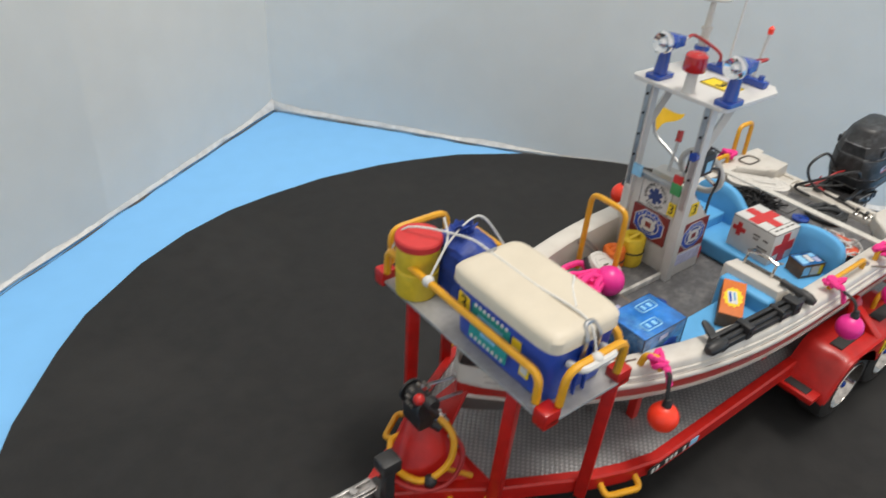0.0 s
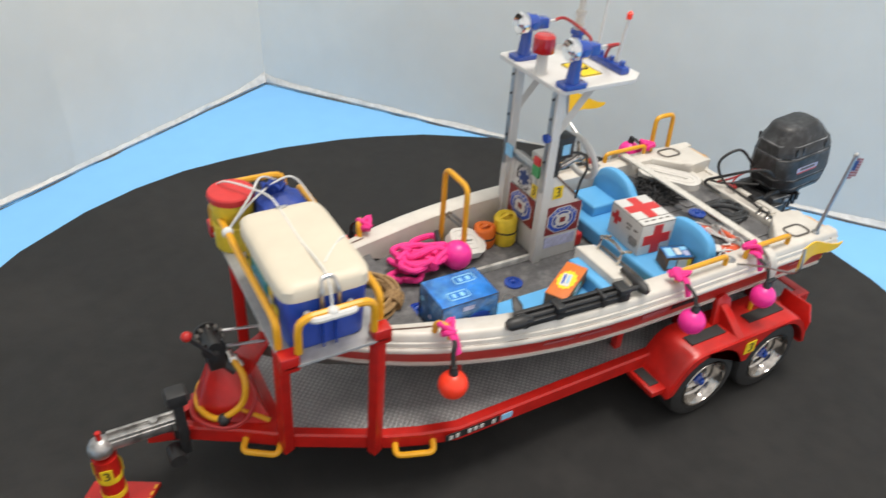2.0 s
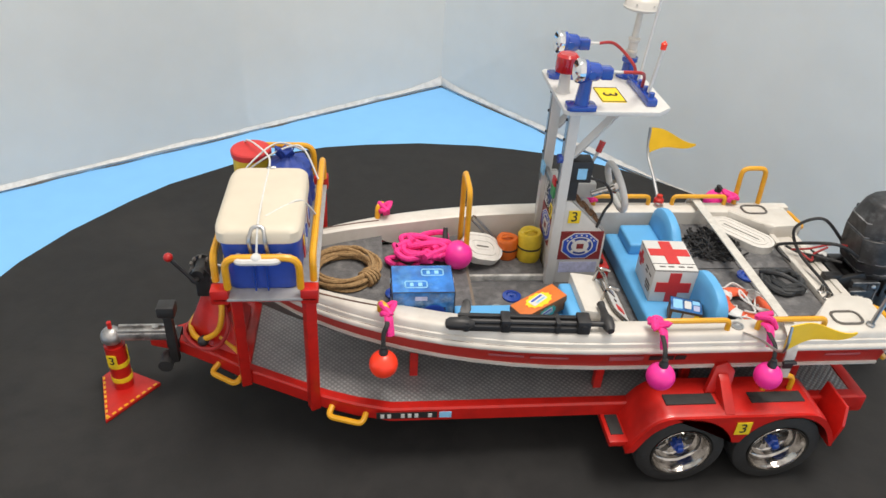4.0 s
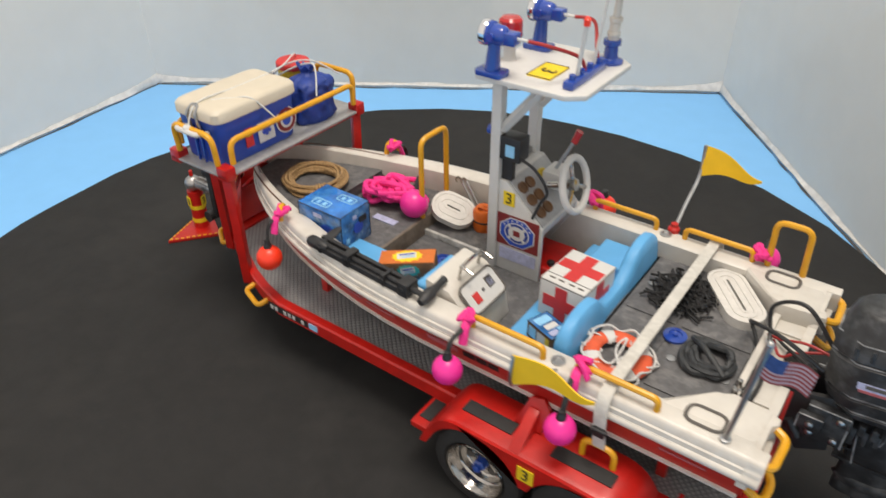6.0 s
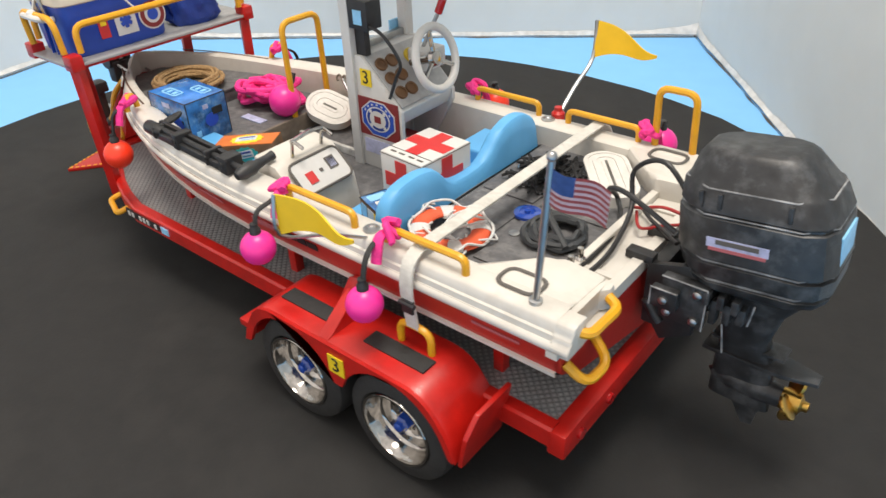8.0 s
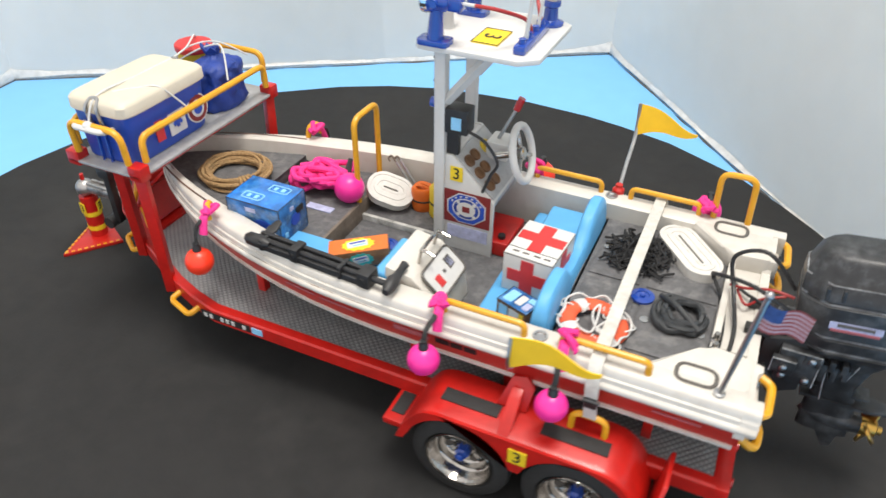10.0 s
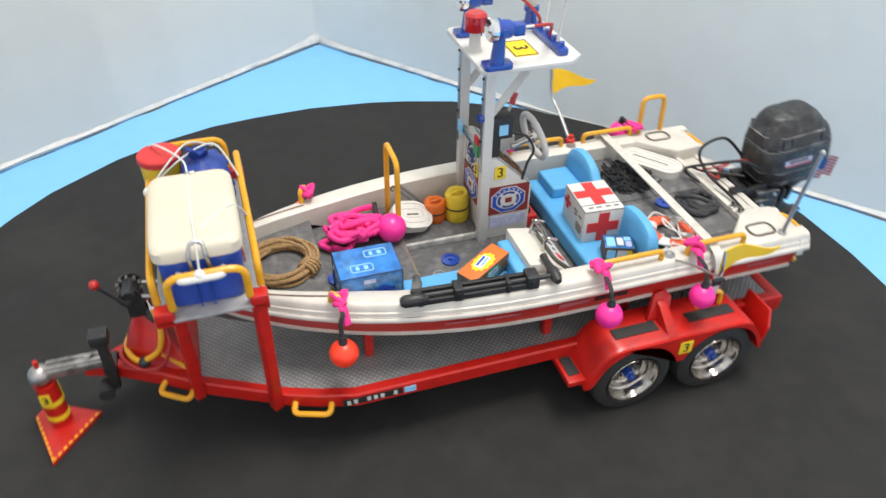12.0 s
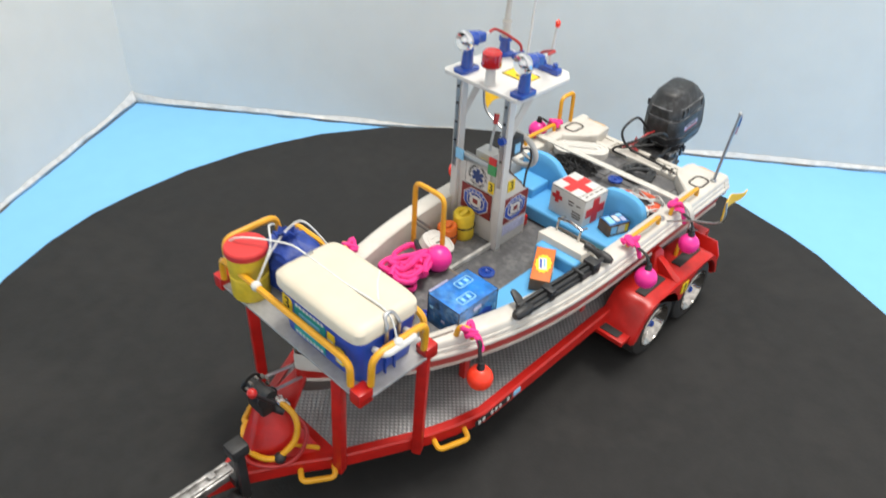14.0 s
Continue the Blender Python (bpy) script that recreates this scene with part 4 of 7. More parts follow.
def medallion(m, parent):
    """A maroon panel with a ringed round emblem drawn in plain shapes."""
    plate = part("emblem_panel", prism(B(), rect(1.62, 1.2), 0.03, m), MAROON, parent, "maroon panel with a round blue and white emblem")
    for name, r, n, mat, h in (("emblem_rim", 0.6, 8, WHITE_PLASTIC, 0.04), ("emblem_ring", 0.56, 8, ROYAL, 0.05), ("emblem_line", 0.4, 24, WHITE_PLASTIC, 0.055), ("emblem_band", 0.36, 24, NAVY, 0.06), ("emblem_field", 0.27, 24, WHITE_PLASTIC, 0.065), ("emblem_core", 0.15, 4, MAROON, 0.075)):
        bm = B()
        turn = Matrix.Rotation(math.pi / 8 if n == 8 else math.pi / 4 if n == 4 else 0, 4, "Z")
        prism(bm, [(x * 1.2, y * 0.98) for x, y in ((turn @ Vector((x, y, 0))).xy for x, y in disc(r, n))], h, m)
        part(name, bm, mat, plate)
    for k in range(4):
        a = math.pi / 4 + k * math.pi / 2
        bm = B()
        prism(bm, rect(0.1, 0.1), 0.07, m @ Matrix.Translation((0.38 * math.cos(a), 0.31 * math.sin(a), 0)))
        part("emblem_mark", bm, WHITE_PLASTIC, plate)
    for k in range(7):
        a = radians(30 + 20 * k)
        bm = B()
        prism(bm, rect(0.07, 0.05), 0.058, m @ Matrix.Translation((0.56 * math.cos(a), 0.46 * math.sin(a), 0)) @ Matrix.Rotation(a - math.pi / 2, 4, "Z"))
        part("text_bar", bm, WHITE_PLASTIC, plate)


mside = axes((-2.5, 0.79, 5.55), (1, 0, 0), (0, 0, 1))
medallion(mside, console)
numeral_tag(console, axes((-2.88, 0.79, 6.75), (1, 0, 0), (0, 0, 1)), 0.42, 0.5, 0.55)
bm = B()
prism(bm, rect(1.4, 0.45), 0.03, axes((-2.45, 0.79, 4.6), (1, 0, 0), (0, 0, 1)))
part("info_panel", bm, LILAC, console, "pale lilac printed panel")
mfront = axes((-3.46, 2.05, 5.65), (0, -1, 0), (0, 0, 1))
medallion(mfront, console)
numeral_tag(console, axes((-3.63, 1.2, 6.75), (0, -1, 0), (0, 0, 1)), 0.3, 0.5, 0.5)
mems = axes((-3.46, 2.05, 6.85), (0, -1, 0), (0, 0, 1))
bm = B()
prism(bm, rect(1.35, 1.1), 0.03, mems)
ems = part("medical_panel", bm, WHITE_PLASTIC, console, "white panel with a blue six-pointed star")
bm = B()
for k in range(3):
    prism(bm, rect(0.17, 0.62), 0.05 + 0.002 * k, mems @ Matrix.Rotation(radians(60 * k), 4, "Z"))
part("star", bm, STAR_BLUE, ems)
bm = B()
tube(bm, [mems @ V(x, y, 0.03) for x, y in rect(1.3, 1.06)], 0.015, 4, closed=True)
part("panel_border", bm, INK, ems)
words = "EMERGENCY MEDICAL SERVICES "
for k, ch in enumerate(words):
    if ch == " ":
        continue
    a = radians(200 - 360 * k / len(words))
    lettering("letter", ch, 0.17, mems @ Matrix.Translation((0.43 * math.cos(a), 0.43 * math.sin(a), 0.04)) @ Matrix.Rotation(a - math.pi / 2, 4, "Z"), INK, ems, 0.006)
for y, mat in ((2.95, PALE_BLUE), (1.22, GREEN_PRINT)):
    bm = B()
    box(bm, -3.7, -3.62, y - 0.2, y + 0.2, 7.35, 7.8, 0.01)
    part("sticker", bm, mat, console, "small printed sticker")
bm = B()
box(bm, -3.7, -3.62, 1.05, 1.4, 7.8, 8.1, 0.01)
part("sticker", bm, RED_CROSS, console, "small red sticker")
bm = B()
rod(bm, (-3.62, 0.85, 9.0), (-3.78, 0.85, 9.0), 0.16, 16)
part("knob", bm, BLUE_GLOSS, console, "blue knob")
# dash with gauges on the sloping face
slope = axes((-2.33, 2.05, 6.66), (0, 1, 0), (-1.45, 0, 1.4))
bm = B()
prism(bm, rect(2.3, 1.85), 0.06, slope, 0.02)
dash = part("dash_panel", bm, GREY_METAL, console, "grey dash panel")
for gx in (-0.85, -0.4):
    for gy in (-0.5, 0.0, 0.5):
        bm = B()
        lathe(bm, [(0.2, 0.06), (0.2, 0.14), (0.15, 0.14), (0.14, 0.1), (0, 0.1)], shift(slope, gx, gy), 18)
        part("gauge", bm, BROWN_CARD, dash, "round dark gauge")
for gx, gy in ((0.4, 0.4), (0.75, 0.2)):
    bm = B()
    lathe(bm, [(0.26, 0.06), (0.26, 0.12), (0.2, 0.12), (0.2, 0.09), (0, 0.09)], shift(slope, gx, gy), 18)
    part("gauge", bm, YELLOW_BAG, dash)
c, ax = V(-1.14, 1.91, 7.34), V(1, 0.05, 0.30).normalized()
mw = along(c, c + ax)
bm = B()
tube(bm, [mw @ V(0.87 * math.cos(2 * math.pi * k / 32), 0.87 * math.sin(2 * math.pi * k / 32), 0) for k in range(32)], 0.12, 10, closed=True)
steering = part("steering_wheel", bm, WHITE_PLASTIC, console, "white steering wheel")
bm = B()
for k in range(3):
    a = radians(90 + 120 * k)
    tube(bm, [mw @ V(0.1 * math.cos(a), 0.1 * math.sin(a), -0.05), mw @ V(0.86 * math.cos(a), 0.86 * math.sin(a), 0)], 0.07, 6)
lathe(bm, [(0, 0.1), (0.2, 0.06), (0.24, -0.1), (0.12, -0.3), (0.12, -0.95), (0, -0.95)], mw, 16)
part("spokes", bm, CHROME, steering, "chrome spokes and column")
bm = B()
box(bm, -2.5, -1.75, 2.2, 3.1, 6.7, 7.3, 0.08)
part("control_box", bm, WHITE_PLASTIC, console)
bm = B()
rod(bm, (-2.2, 2.6, 7.3), (-1.7, 2.82, 8.4), 0.06)
lever = part("throttle_lever", bm, STEEL, console, "steel throttle lever")
bm = B()
rod(bm, (-1.74, 2.8, 8.3), (-1.6, 2.87, 8.7), 0.12)
part("grip", bm, RED_LENS, lever, "red grip")
bm = B()
box(bm, -3.3, -2.55, 0.7, 1.3, 8.15, 8.95, 0.04)
box(bm, -3.3, -2.9, 0.9, 1.1, 7.35, 8.2)
monitor = part("radio_set", bm, BLACK, console, "black marine radio")
bm = B()
prism(bm, rect(0.32, 0.4), 0.02, axes((-2.9, 0.695, 8.5), (1, 0, 0), (0, 0, 1)))
part("screen_label", bm, PALE_BLUE, monitor)
bm = B()
tube(bm, smooth_curve([(-2.6, 0.8, 8.3), (-2.0, 0.75, 8.1), (-1.6, 0.9, 7.4), (-1.8, 0.9, 6.9), (-2.0, 0.8, 6.3)], 6), 0.05)
part("radio_cable", bm, BLACK, console, "black curled cable")

# ---- fittings on the roof ----
for y in (0.35, 3.1):
    bm = B()
    prism(bm, rect(0.95, 0.62, 0.15), 0.16, Matrix.Translation((-3.45, y, 11.0)), 0.03)
    tube(bm, [(-3.45, y, 11.1), (-3.4, y, 12.0)], [0.25, 0.18], 10)
    lathe(bm, [(0, 0), (0.2, 0.0), (0.26, 0.06), (0.29, 0.14), (0.3, 0.42), (0.35, 0.46), (0.36, 0.66), (0.33, 0.7), (0.3, 0.68), (0.29, 0.6), (0, 0.56)], along((-3.0, y, 12.19), (-4.2, y, 12.25)), 24)
    box(bm, -3.02, -2.65, y - 0.2, y + 0.2, 12.0, 12.36, 0.05)
    for dy in (-0.3, 0.3):
        rod(bm, (-3.36, y + dy, 12.2), (-3.36, y + dy * 1.25, 12.2), 0.12, 10)
    spot = part("spotlight", bm, BLUE_GLOSS, roof, "glossy blue spotlight")
    bm = B()
    lathe(bm, [(0.36, 0.56), (0.385, 0.62), (0.38, 0.74), (0.32, 0.8), (0.27, 0.77), (0.16, 0.7), (0.1, 0.78), (0, 0.82)], along((-3.0, y, 12.19), (-4.2, y, 12.25)), 22)
    part("lens", bm, CHROME_LENS, spot, "bright mirror reflector")
    bm = B()
    tube(bm, [(-2.65, y, 12.2), (-2.3, y, 12.2)], 0.05)
    part("plug", bm, WHITE_PLASTIC, spot)
    bm = B()
    tube(bm, smooth_curve([(-2.3, y, 12.2), (-1.7, y + 0.1, 12.15), (-1.2, 1.2 + 0.4 * y, 11.7), (-1.1, 1.5 + 0.3 * y, 11.25)], 7), 0.055)
    part("cable", bm, RED_WIRE, roof, "dark red cable")
bm = B()
lathe(bm, [(0, 0), (0.24, 0), (0.2, 0.1), (0.17, 0.75), (0, 0.75)], Matrix.Translation((-3.7, 1.71, 11.0)), 18)
part("beacon_base", bm, WHITE_PLASTIC, roof)
bm = B()
lathe(bm, [(0, 0), (0.36, 0), (0.38, 0.05), (0.36, 0.5), (0.28, 0.58), (0, 0.6)], Matrix.Translation((-3.7, 1.71, 11.72)), 22)
part("beacon", bm, RED_LENS, roof, "red beacon lens")
bm = B()
box(bm, -1.25, -0.9, 0.5, 2.75, 11.0, 11.26, 0.08)
for y in (0.75, 1.3, 1.85, 2.4):
    rod(bm, (-1.07, y, 11.25), (-1.07, y, 11.4), 0.1, 10)
part("aerial_base", bm, BLUE_GLOSS, roof, "glossy blue aerial base")
bm = B()
lathe(bm, [(0, 0), (0.4, 0), (0.4, 0.08), (0.22, 0.16), (0.2, 0.5), (0.27, 0.56), (0.27, 0.7), (0, 0.72)], Matrix.Translation((-1.07, 3.25, 11.01)), 16)
part("aerial_foot", bm, BLUE_GLOSS, roof)
bm = B()
mast = along((-1.07, 3.25, 11.6), (-1.0, 3.28, 13.6))
lathe(bm, [(0, 0), (0.17, 0), (0.17, 0.22), (0.2, 0.25), (0.2, 0.34), (0.16, 0.37), (0.16, 0.62), (0.2, 0.66), (0.2, 0.76), (0.12, 0.8), (0.1, 1.72), (0, 1.72)], mast, 14)
mast = mast @ Matrix.Translation((0, 0, 0.22))
lathe(bm, [(0, 1.46), (0.5, 1.48), (0.6, 1.52), (0.62, 1.58), (0.58, 1.64), (0.56, 1.8), (0.45, 1.92), (0.2, 1.98), (0, 2.0)], mast, 26)
for k in range(6):
    a = 2 * math.pi * k / 6
    rod(bm, mast @ V(0.5 * math.cos(a), 0.5 * math.sin(a), 1.74), mast @ V(0.58 * math.cos(a), 0.58 * math.sin(a), 1.74), 0.04, 6)
rod(bm, mast @ V(0, 0, 1.95), mast @ V(0, 0, 3.2), 0.07, 8)
part("tall_aerial", bm, WHITE, roof, "thick cream aerial with a dome")
bm = B()
rod(bm, (-1.07, 1.05, 11.3), (-0.92, 1.01, 12.75), 0.06)
part("aerial", bm, WHITE_PLASTIC, roof)
bm = B()
lathe(bm, [(0, 0), (0.09, 0.02), (0.1, 0.2), (0, 0.3)], along((-0.92, 1.01, 12.7), (-0.9, 1.0, 13.2)), 10)
part("aerial_tip", bm, ORANGE, roof, "red aerial tip")
bm = B()
rod(bm, (-1.07, 2.1, 11.3), (-0.8, 2.2, 14.4), 0.045)
part("aerial", bm, WHITE_PLASTIC, roof, "thin white aerial")

# ---- seats ----
bm = B()
box(bm, -7.3, -3.4, -3.15, -1.75, 3.9, 4.9, 0.1, seg=3)
seat = part("side_seat", bm, SEAT, boat, "sky-blue vinyl side bench")
bm = B()
box(bm, -3.75, -3.2, -3.2, -1.3, 4.0, 5.45, 0.14, Matrix.Translation((0, 0, 0)), seg=3)
part("backrest", bm, SEAT, seat)
bm = B()
prism(bm, [(-3.35, 3.87), (-1.55, 3.87), (-1.75, 4.9), (-2.5, 5.6), (-3.35, 5.75)], 2.1, axes((0, -1.1, 0), (1, 0, 0), (0, 0, 1)), 0.1)
pod = part("passenger_console", bm, WHITE, boat, "white moulded passenger console")
mp = axes((-2.0, -2.1, 5.22), (0, 1, 0), (-0.75, 0, 0.7))
bm = B()
prism(bm, rect(1.7, 0.95, 0.2), 0.05, mp)
panel = part("panel", bm, WHITE_PLASTIC, pod)
bm = B()
tube(bm, [mp @ V(x, y, 0.05) for x, y in rect(1.72, 0.97, 0.2)], 0.04, 6, closed=True)
part("panel_seal", bm, GASKET, panel, "dark rubber seal")
for x, y, w, h, mat in ((-0.4, -0.08, 0.26, 0.34, RED_CROSS), (0.42, 0.08, 0.3, 0.36, GASKET), (0.42, 0.08, 0.22, 0.28, LILAC), (0.0, 0.0, 0.1, 0.1, GASKET)):
    bm = B()
    prism(bm, rect(w, h), 0.03, shift(mp, x, y, 0.05))
    part("panel_label", bm, mat, panel)
bm = B()
for y in (-2.5, -1.45):
    tube(bm, rounded([(-2.6, y, 5.6), (-2.5, y, 6.15), (-2.1, y, 6.0)], 0.2), 0.05)
tube(bm, rounded([(-2.5, -2.55, 6.1), (-2.45, -1.95, 6.2), (-2.5, -1.4, 6.1)], 0.2), 0.06)
part("grab_bar", bm, CHROME, pod, "small chrome grab bar")
bm = B()
box(bm, -0.75, 1.3, -3.1, 3.1, 3.9, 4.6, 0.14, seg=3)
bench = part("bench_seat", bm, SEAT, boat, "sky-blue vinyl bench seat")
bm = B()
tops = [(-3.2, 5.3), (-3.05, 5.75), (-2.6, 6.0), (-1.9, 6.05), (-1.3, 5.9), (-0.9, 5.5), (-0.5, 5.28), (0.1, 5.25), (0.6, 5.3), (1.0, 5.55), (1.4, 5.9), (2.0, 6.08), (2.6, 6.02), (3.05, 5.75), (3.2, 5.3)]
rows = []
for p in smooth_curve([(y, z, 0) for y, z in tops], 3):
    y, z = p.x, p.y
    rows.append([bm.verts.new(V(x, y, zz)) for x, zz in ((0.98, 4.5), (1.02, z - 0.4), (1.06, z - 0.1), (1.12, z - 0.02), (1.26, z), (1.4, z - 0.03), (1.47, z - 0.12), (1.52, z - 0.45), (1.58, 4.5))])
for p, q in zip(rows, rows[1:]):
    for k in range(8):
        bm.faces.new((p[k], p[k + 1], q[k + 1], q[k]))
bm.faces.new(rows[0])
bm.faces.new(rows[-1][::-1])
part("backrest", bm, SEAT, bench)
bm = B()
box(bm, -0.25, 1.0, 1.55, 3.0, 4.58, 5.05, 0.1, seg=3)
part("seat_cushion", bm, SEAT, bench)


# ---- outboard motor ----
motor = thing("outboard_motor", (7.2, 0, 4.3), "large dusty black outboard motor clamped on the transom", "outboard motor")
TILT_M = Matrix.Translation((8.9, 0.05, 5.0)) @ Matrix.Rotation(radians(-6), 4, "Y") @ Matrix.Diagonal((0.92, 0.87, 1.0, 1))


def rings_loft(bm, rings, m, n=32, power=3.2):
    """Stacked superellipse rings: (z, centre x, half length, half width)."""
    rows = []
    for z, cx, a, b in rings:
        row = []
        for k in range(n):
            t = 2 * math.pi * k / n
            c, s = math.cos(t), math.sin(t)
            row.append(bm.verts.new(m @ V(cx + a * math.copysign(abs(c) ** (2 / power), c), b * math.copysign(abs(s) ** (2 / power), s), z)))
        rows.append(row)
    for p, q in zip(rows, rows[1:]):
        for k in range(n):
            bm.faces.new((p[k], p[(k + 1) % n], q[(k + 1) % n], q[k]))
    bm.faces.new(rows[0][::-1])
    bm.faces.new(rows[-1])
    return bm


def facet_loft(bm, rings, m):
    """Stacked rectangles with cut corners: (z, centre x, half length, half width, corner cut)."""
    rows = []
    for z, cx, a, b, c in rings:
        d = c * 0.45
        pts = [(a, -b + c), (a, b - c), (a - d * 0.7, b - d * 0.75), (a - c, b), (-a + c * 1.3, b), (-a + d, b - d), (-a, b - c), (-a, -b + c), (-a + d, -b + d), (-a + c * 1.3, -b), (a - c, -b), (a - d * 0.7, -b + d * 0.75)]
        rows.append([bm.verts.new(m @ V(cx + x, y, z)) for x, y in pts])
    for p, q in zip(rows, rows[1:]):
        for k in range(len(p)):
            bm.faces.new((p[k], p[(k + 1) % len(p)], q[(k + 1) % len(p)], q[k]))
    bm.faces.new(rows[0][::-1])
    bm.faces.new(rows[-1])
    return rows


bm = B()
facet_loft(bm, [(0.0, 0.15, 1.25, 0.95, 0.5), (0.12, 0.15, 1.45, 1.1, 0.55), (0.3, 0.13, 1.55, 1.17, 0.55), (0.33, 0.13, 1.5, 1.12, 0.52), (0.38, 0.13, 1.5, 1.12, 0.52), (0.41, 0.13, 1.58, 1.18, 0.55), (0.75, 0.1, 1.64, 1.22, 0.55), (0.78, 0.1, 1.57, 1.16, 0.52), (0.84, 0.1, 1.57, 1.16, 0.52), (0.87, 0.1, 1.66, 1.23, 0.55),
                (1.75, 0.05, 1.64, 1.17, 0.55), (1.79, 0.05, 1.57, 1.11, 0.52), (1.84, 0.05, 1.57, 1.11, 0.52), (1.88, 0.05, 1.62, 1.15, 0.55), (2.3, -0.02, 1.52, 1.06, 0.55), (2.36, -0.03, 1.43, 1.0, 0.5), (2.84, -0.15, 1.12, 0.78, 0.4), (2.95, -0.17, 1.0, 0.68, 0.36), (2.99, -0.17, 0.9, 0.6, 0.32)], TILT_M)
cowl = part("cowling", bm, MOTOR_BLACK, motor, "dusty black cowling with a seam")
# dusty seams round the cowling
for z, cx, a, b in ((0.36, 0.13, 1.52, 1.14), (0.81, 0.1, 1.59, 1.18), (1.815, 0.05, 1.59, 1.13), (2.33, -0.03, 1.48, 1.03)):
    bm = B()
    c = 0.52
    pts = [(a, -b + c), (a, b - c), (a - c, b), (-a + c * 1.3, b), (-a, b - c), (-a, -b + c), (-a + c * 1.3, -b), (a - c, -b)]
    tube(bm, [TILT_M @ V(cx + x, y, z) for x, y in pts], 0.022, 5, closed=True)
    part("dust_line", bm, DUST, cowl, "grey dust along the seam")
# raised ribs on the flanks and the air grille behind
for s in (-1, 1):
    for x in (-0.95, -0.55, 0.85):
        bm = B()
        box(bm, x - 0.05, x + 0.05, s * 1.14 - 0.05, s * 1.14 + 0.05, 1.95, 2.28, 0.02, TILT_M @ Matrix.Translation((0, -s * 0.04, 0)))
        part("flank_rib", bm, MOTOR_BLACK, cowl)
for s in (-1, 1):
    m = TILT_M @ axes((0.1, s * 1.17, 1.22), (-s, 0, 0), (0, 0, 1))
    bm = B()
    prism(bm, rect(1.3, 0.3), 0.03, shift(m, 0.2 * s, 0, 0.01))
    stripe = part("decal", bm, LILAC, cowl, "grey, red and blue decal stripe")
    bm = B()
    prism(bm, rect(1.2, 0.07), 0.02, shift(m, 0.2 * s, -0.09, 0.035))
    part("decal_bar", bm, FADED_RED, stripe)
    bm = B()
    prism(bm, rect(0.9, 0.1), 0.02, shift(m, 0.2 * s, 0.07, 0.035))
    part("decal_bar", bm, GASKET, stripe)
bm = B()
box(bm, 1.66, 1.75, -0.55, 0.55, 0.95, 1.6, 0.02, TILT_M)
part("rear_decal", bm, PALE_BLUE, cowl, "pale blue rear decal")
LEG_M = TILT_M @ Matrix.Rotation(radians(6), 4, "Y")
bm = B()
rings_loft(bm, [(-3.3, 0.25, 0.75, 0.2), (-2.2, 0.2, 0.7, 0.28), (-1.4, 0.1, 0.55, 0.4), (-0.6, 0.1, 0.75, 0.55), (0.05, 0.15, 1.15, 0.85)], LEG_M)
part("leg", bm, MOTOR_BLACK, motor)
bm = B()
prism(bm, [(-0.75, -0.4), (1.1, -0.4), (1.9, -0.2), (1.9, 0.2), (1.1, 0.4), (-0.75, 0.4)], 0.1, LEG_M @ Matrix.Translation((0, 0, -2.0)), 0.02)
prism(bm, [(-0.6, -0.3), (1.1, -0.3), (1.1, 0.3), (-0.6, 0.3)], 0.07, LEG_M @ Matrix.Translation((0, 0, -1.65)), 0.02)
part("cavitation_plate", bm, MOTOR_BLACK, motor)
bm = B()
lathe(bm, [(0, -0.9), (0.18, -0.75), (0.3, -0.3), (0.32, 0.4), (0.26, 0.95), (0, 0.95)], LEG_M @ Matrix.Translation((0.3, 0, -2.75)) @ Matrix.Rotation(radians(90), 4, "Y"), 20)
prism(bm, [(-0.2, 0), (0.85, 0), (0.7, -1.0), (0.45, -1.05)], 0.1, LEG_M @ axes((0, 0.05, -2.9), (1, 0, 0), (0, 0, 1)), 0.02)
part("gearcase", bm, MOTOR_BLACK, motor)
bm = B()
mprop = LEG_M @ Matrix.Translation((1.3, 0, -2.75)) @ Matrix.Rotation(radians(90), 4, "Y")
lathe(bm, [(0, -0.12), (0.26, -0.12), (0.28, 0.0), (0.25, 0.34), (0.13, 0.4), (0.12, 0.52), (0, 0.54)], mprop, 18)
for k in range(3):
    mb = mprop @ Matrix.Rotation(radians(120 * k + 20), 4, "Z") @ Matrix.Translation((0.42, 0, 0.1)) @ Matrix.Rotation(radians(38), 4, "X")
    prism(bm, disc(0.3, 14, 1.0, 1.05), 0.09, mb, 0.03)
part("propeller", bm, BRASS, motor, "brass three-blade propeller")
bm = B()
for s in (-1, 1):
    prism(bm, [(0, 0), (1.1, 0.3), (1.2, -1.5), (0.5, -1.9), (0.0, -1.2)], 0.16, axes((6.85, s * 0.55, 5.0), (1, 0, 0), (0, 0, 1)), 0.03)
    rod(bm, (6.95, s * 0.75, 4.1), (7.3, s * 0.75, 3.6), 0.12)
    box(bm, 6.3, 6.95, s * 0.55 - 0.15, s * 0.55 + 0.15, 4.95, 5.15, 0.03)
box(bm, 6.85, 7.2, -0.7, 0.7, 3.4, 5.0, 0.06)
rod(bm, (7.8, -0.9, 4.6), (7.8, 0.9, 4.6), 0.2)
for z in (3.7, 4.3):
    rod(bm, (7.15, -0.35, z), (7.9, -0.2, z - 0.3), 0.13)
part("clamp_bracket", bm, BLACK, motor, "black clamp bracket")
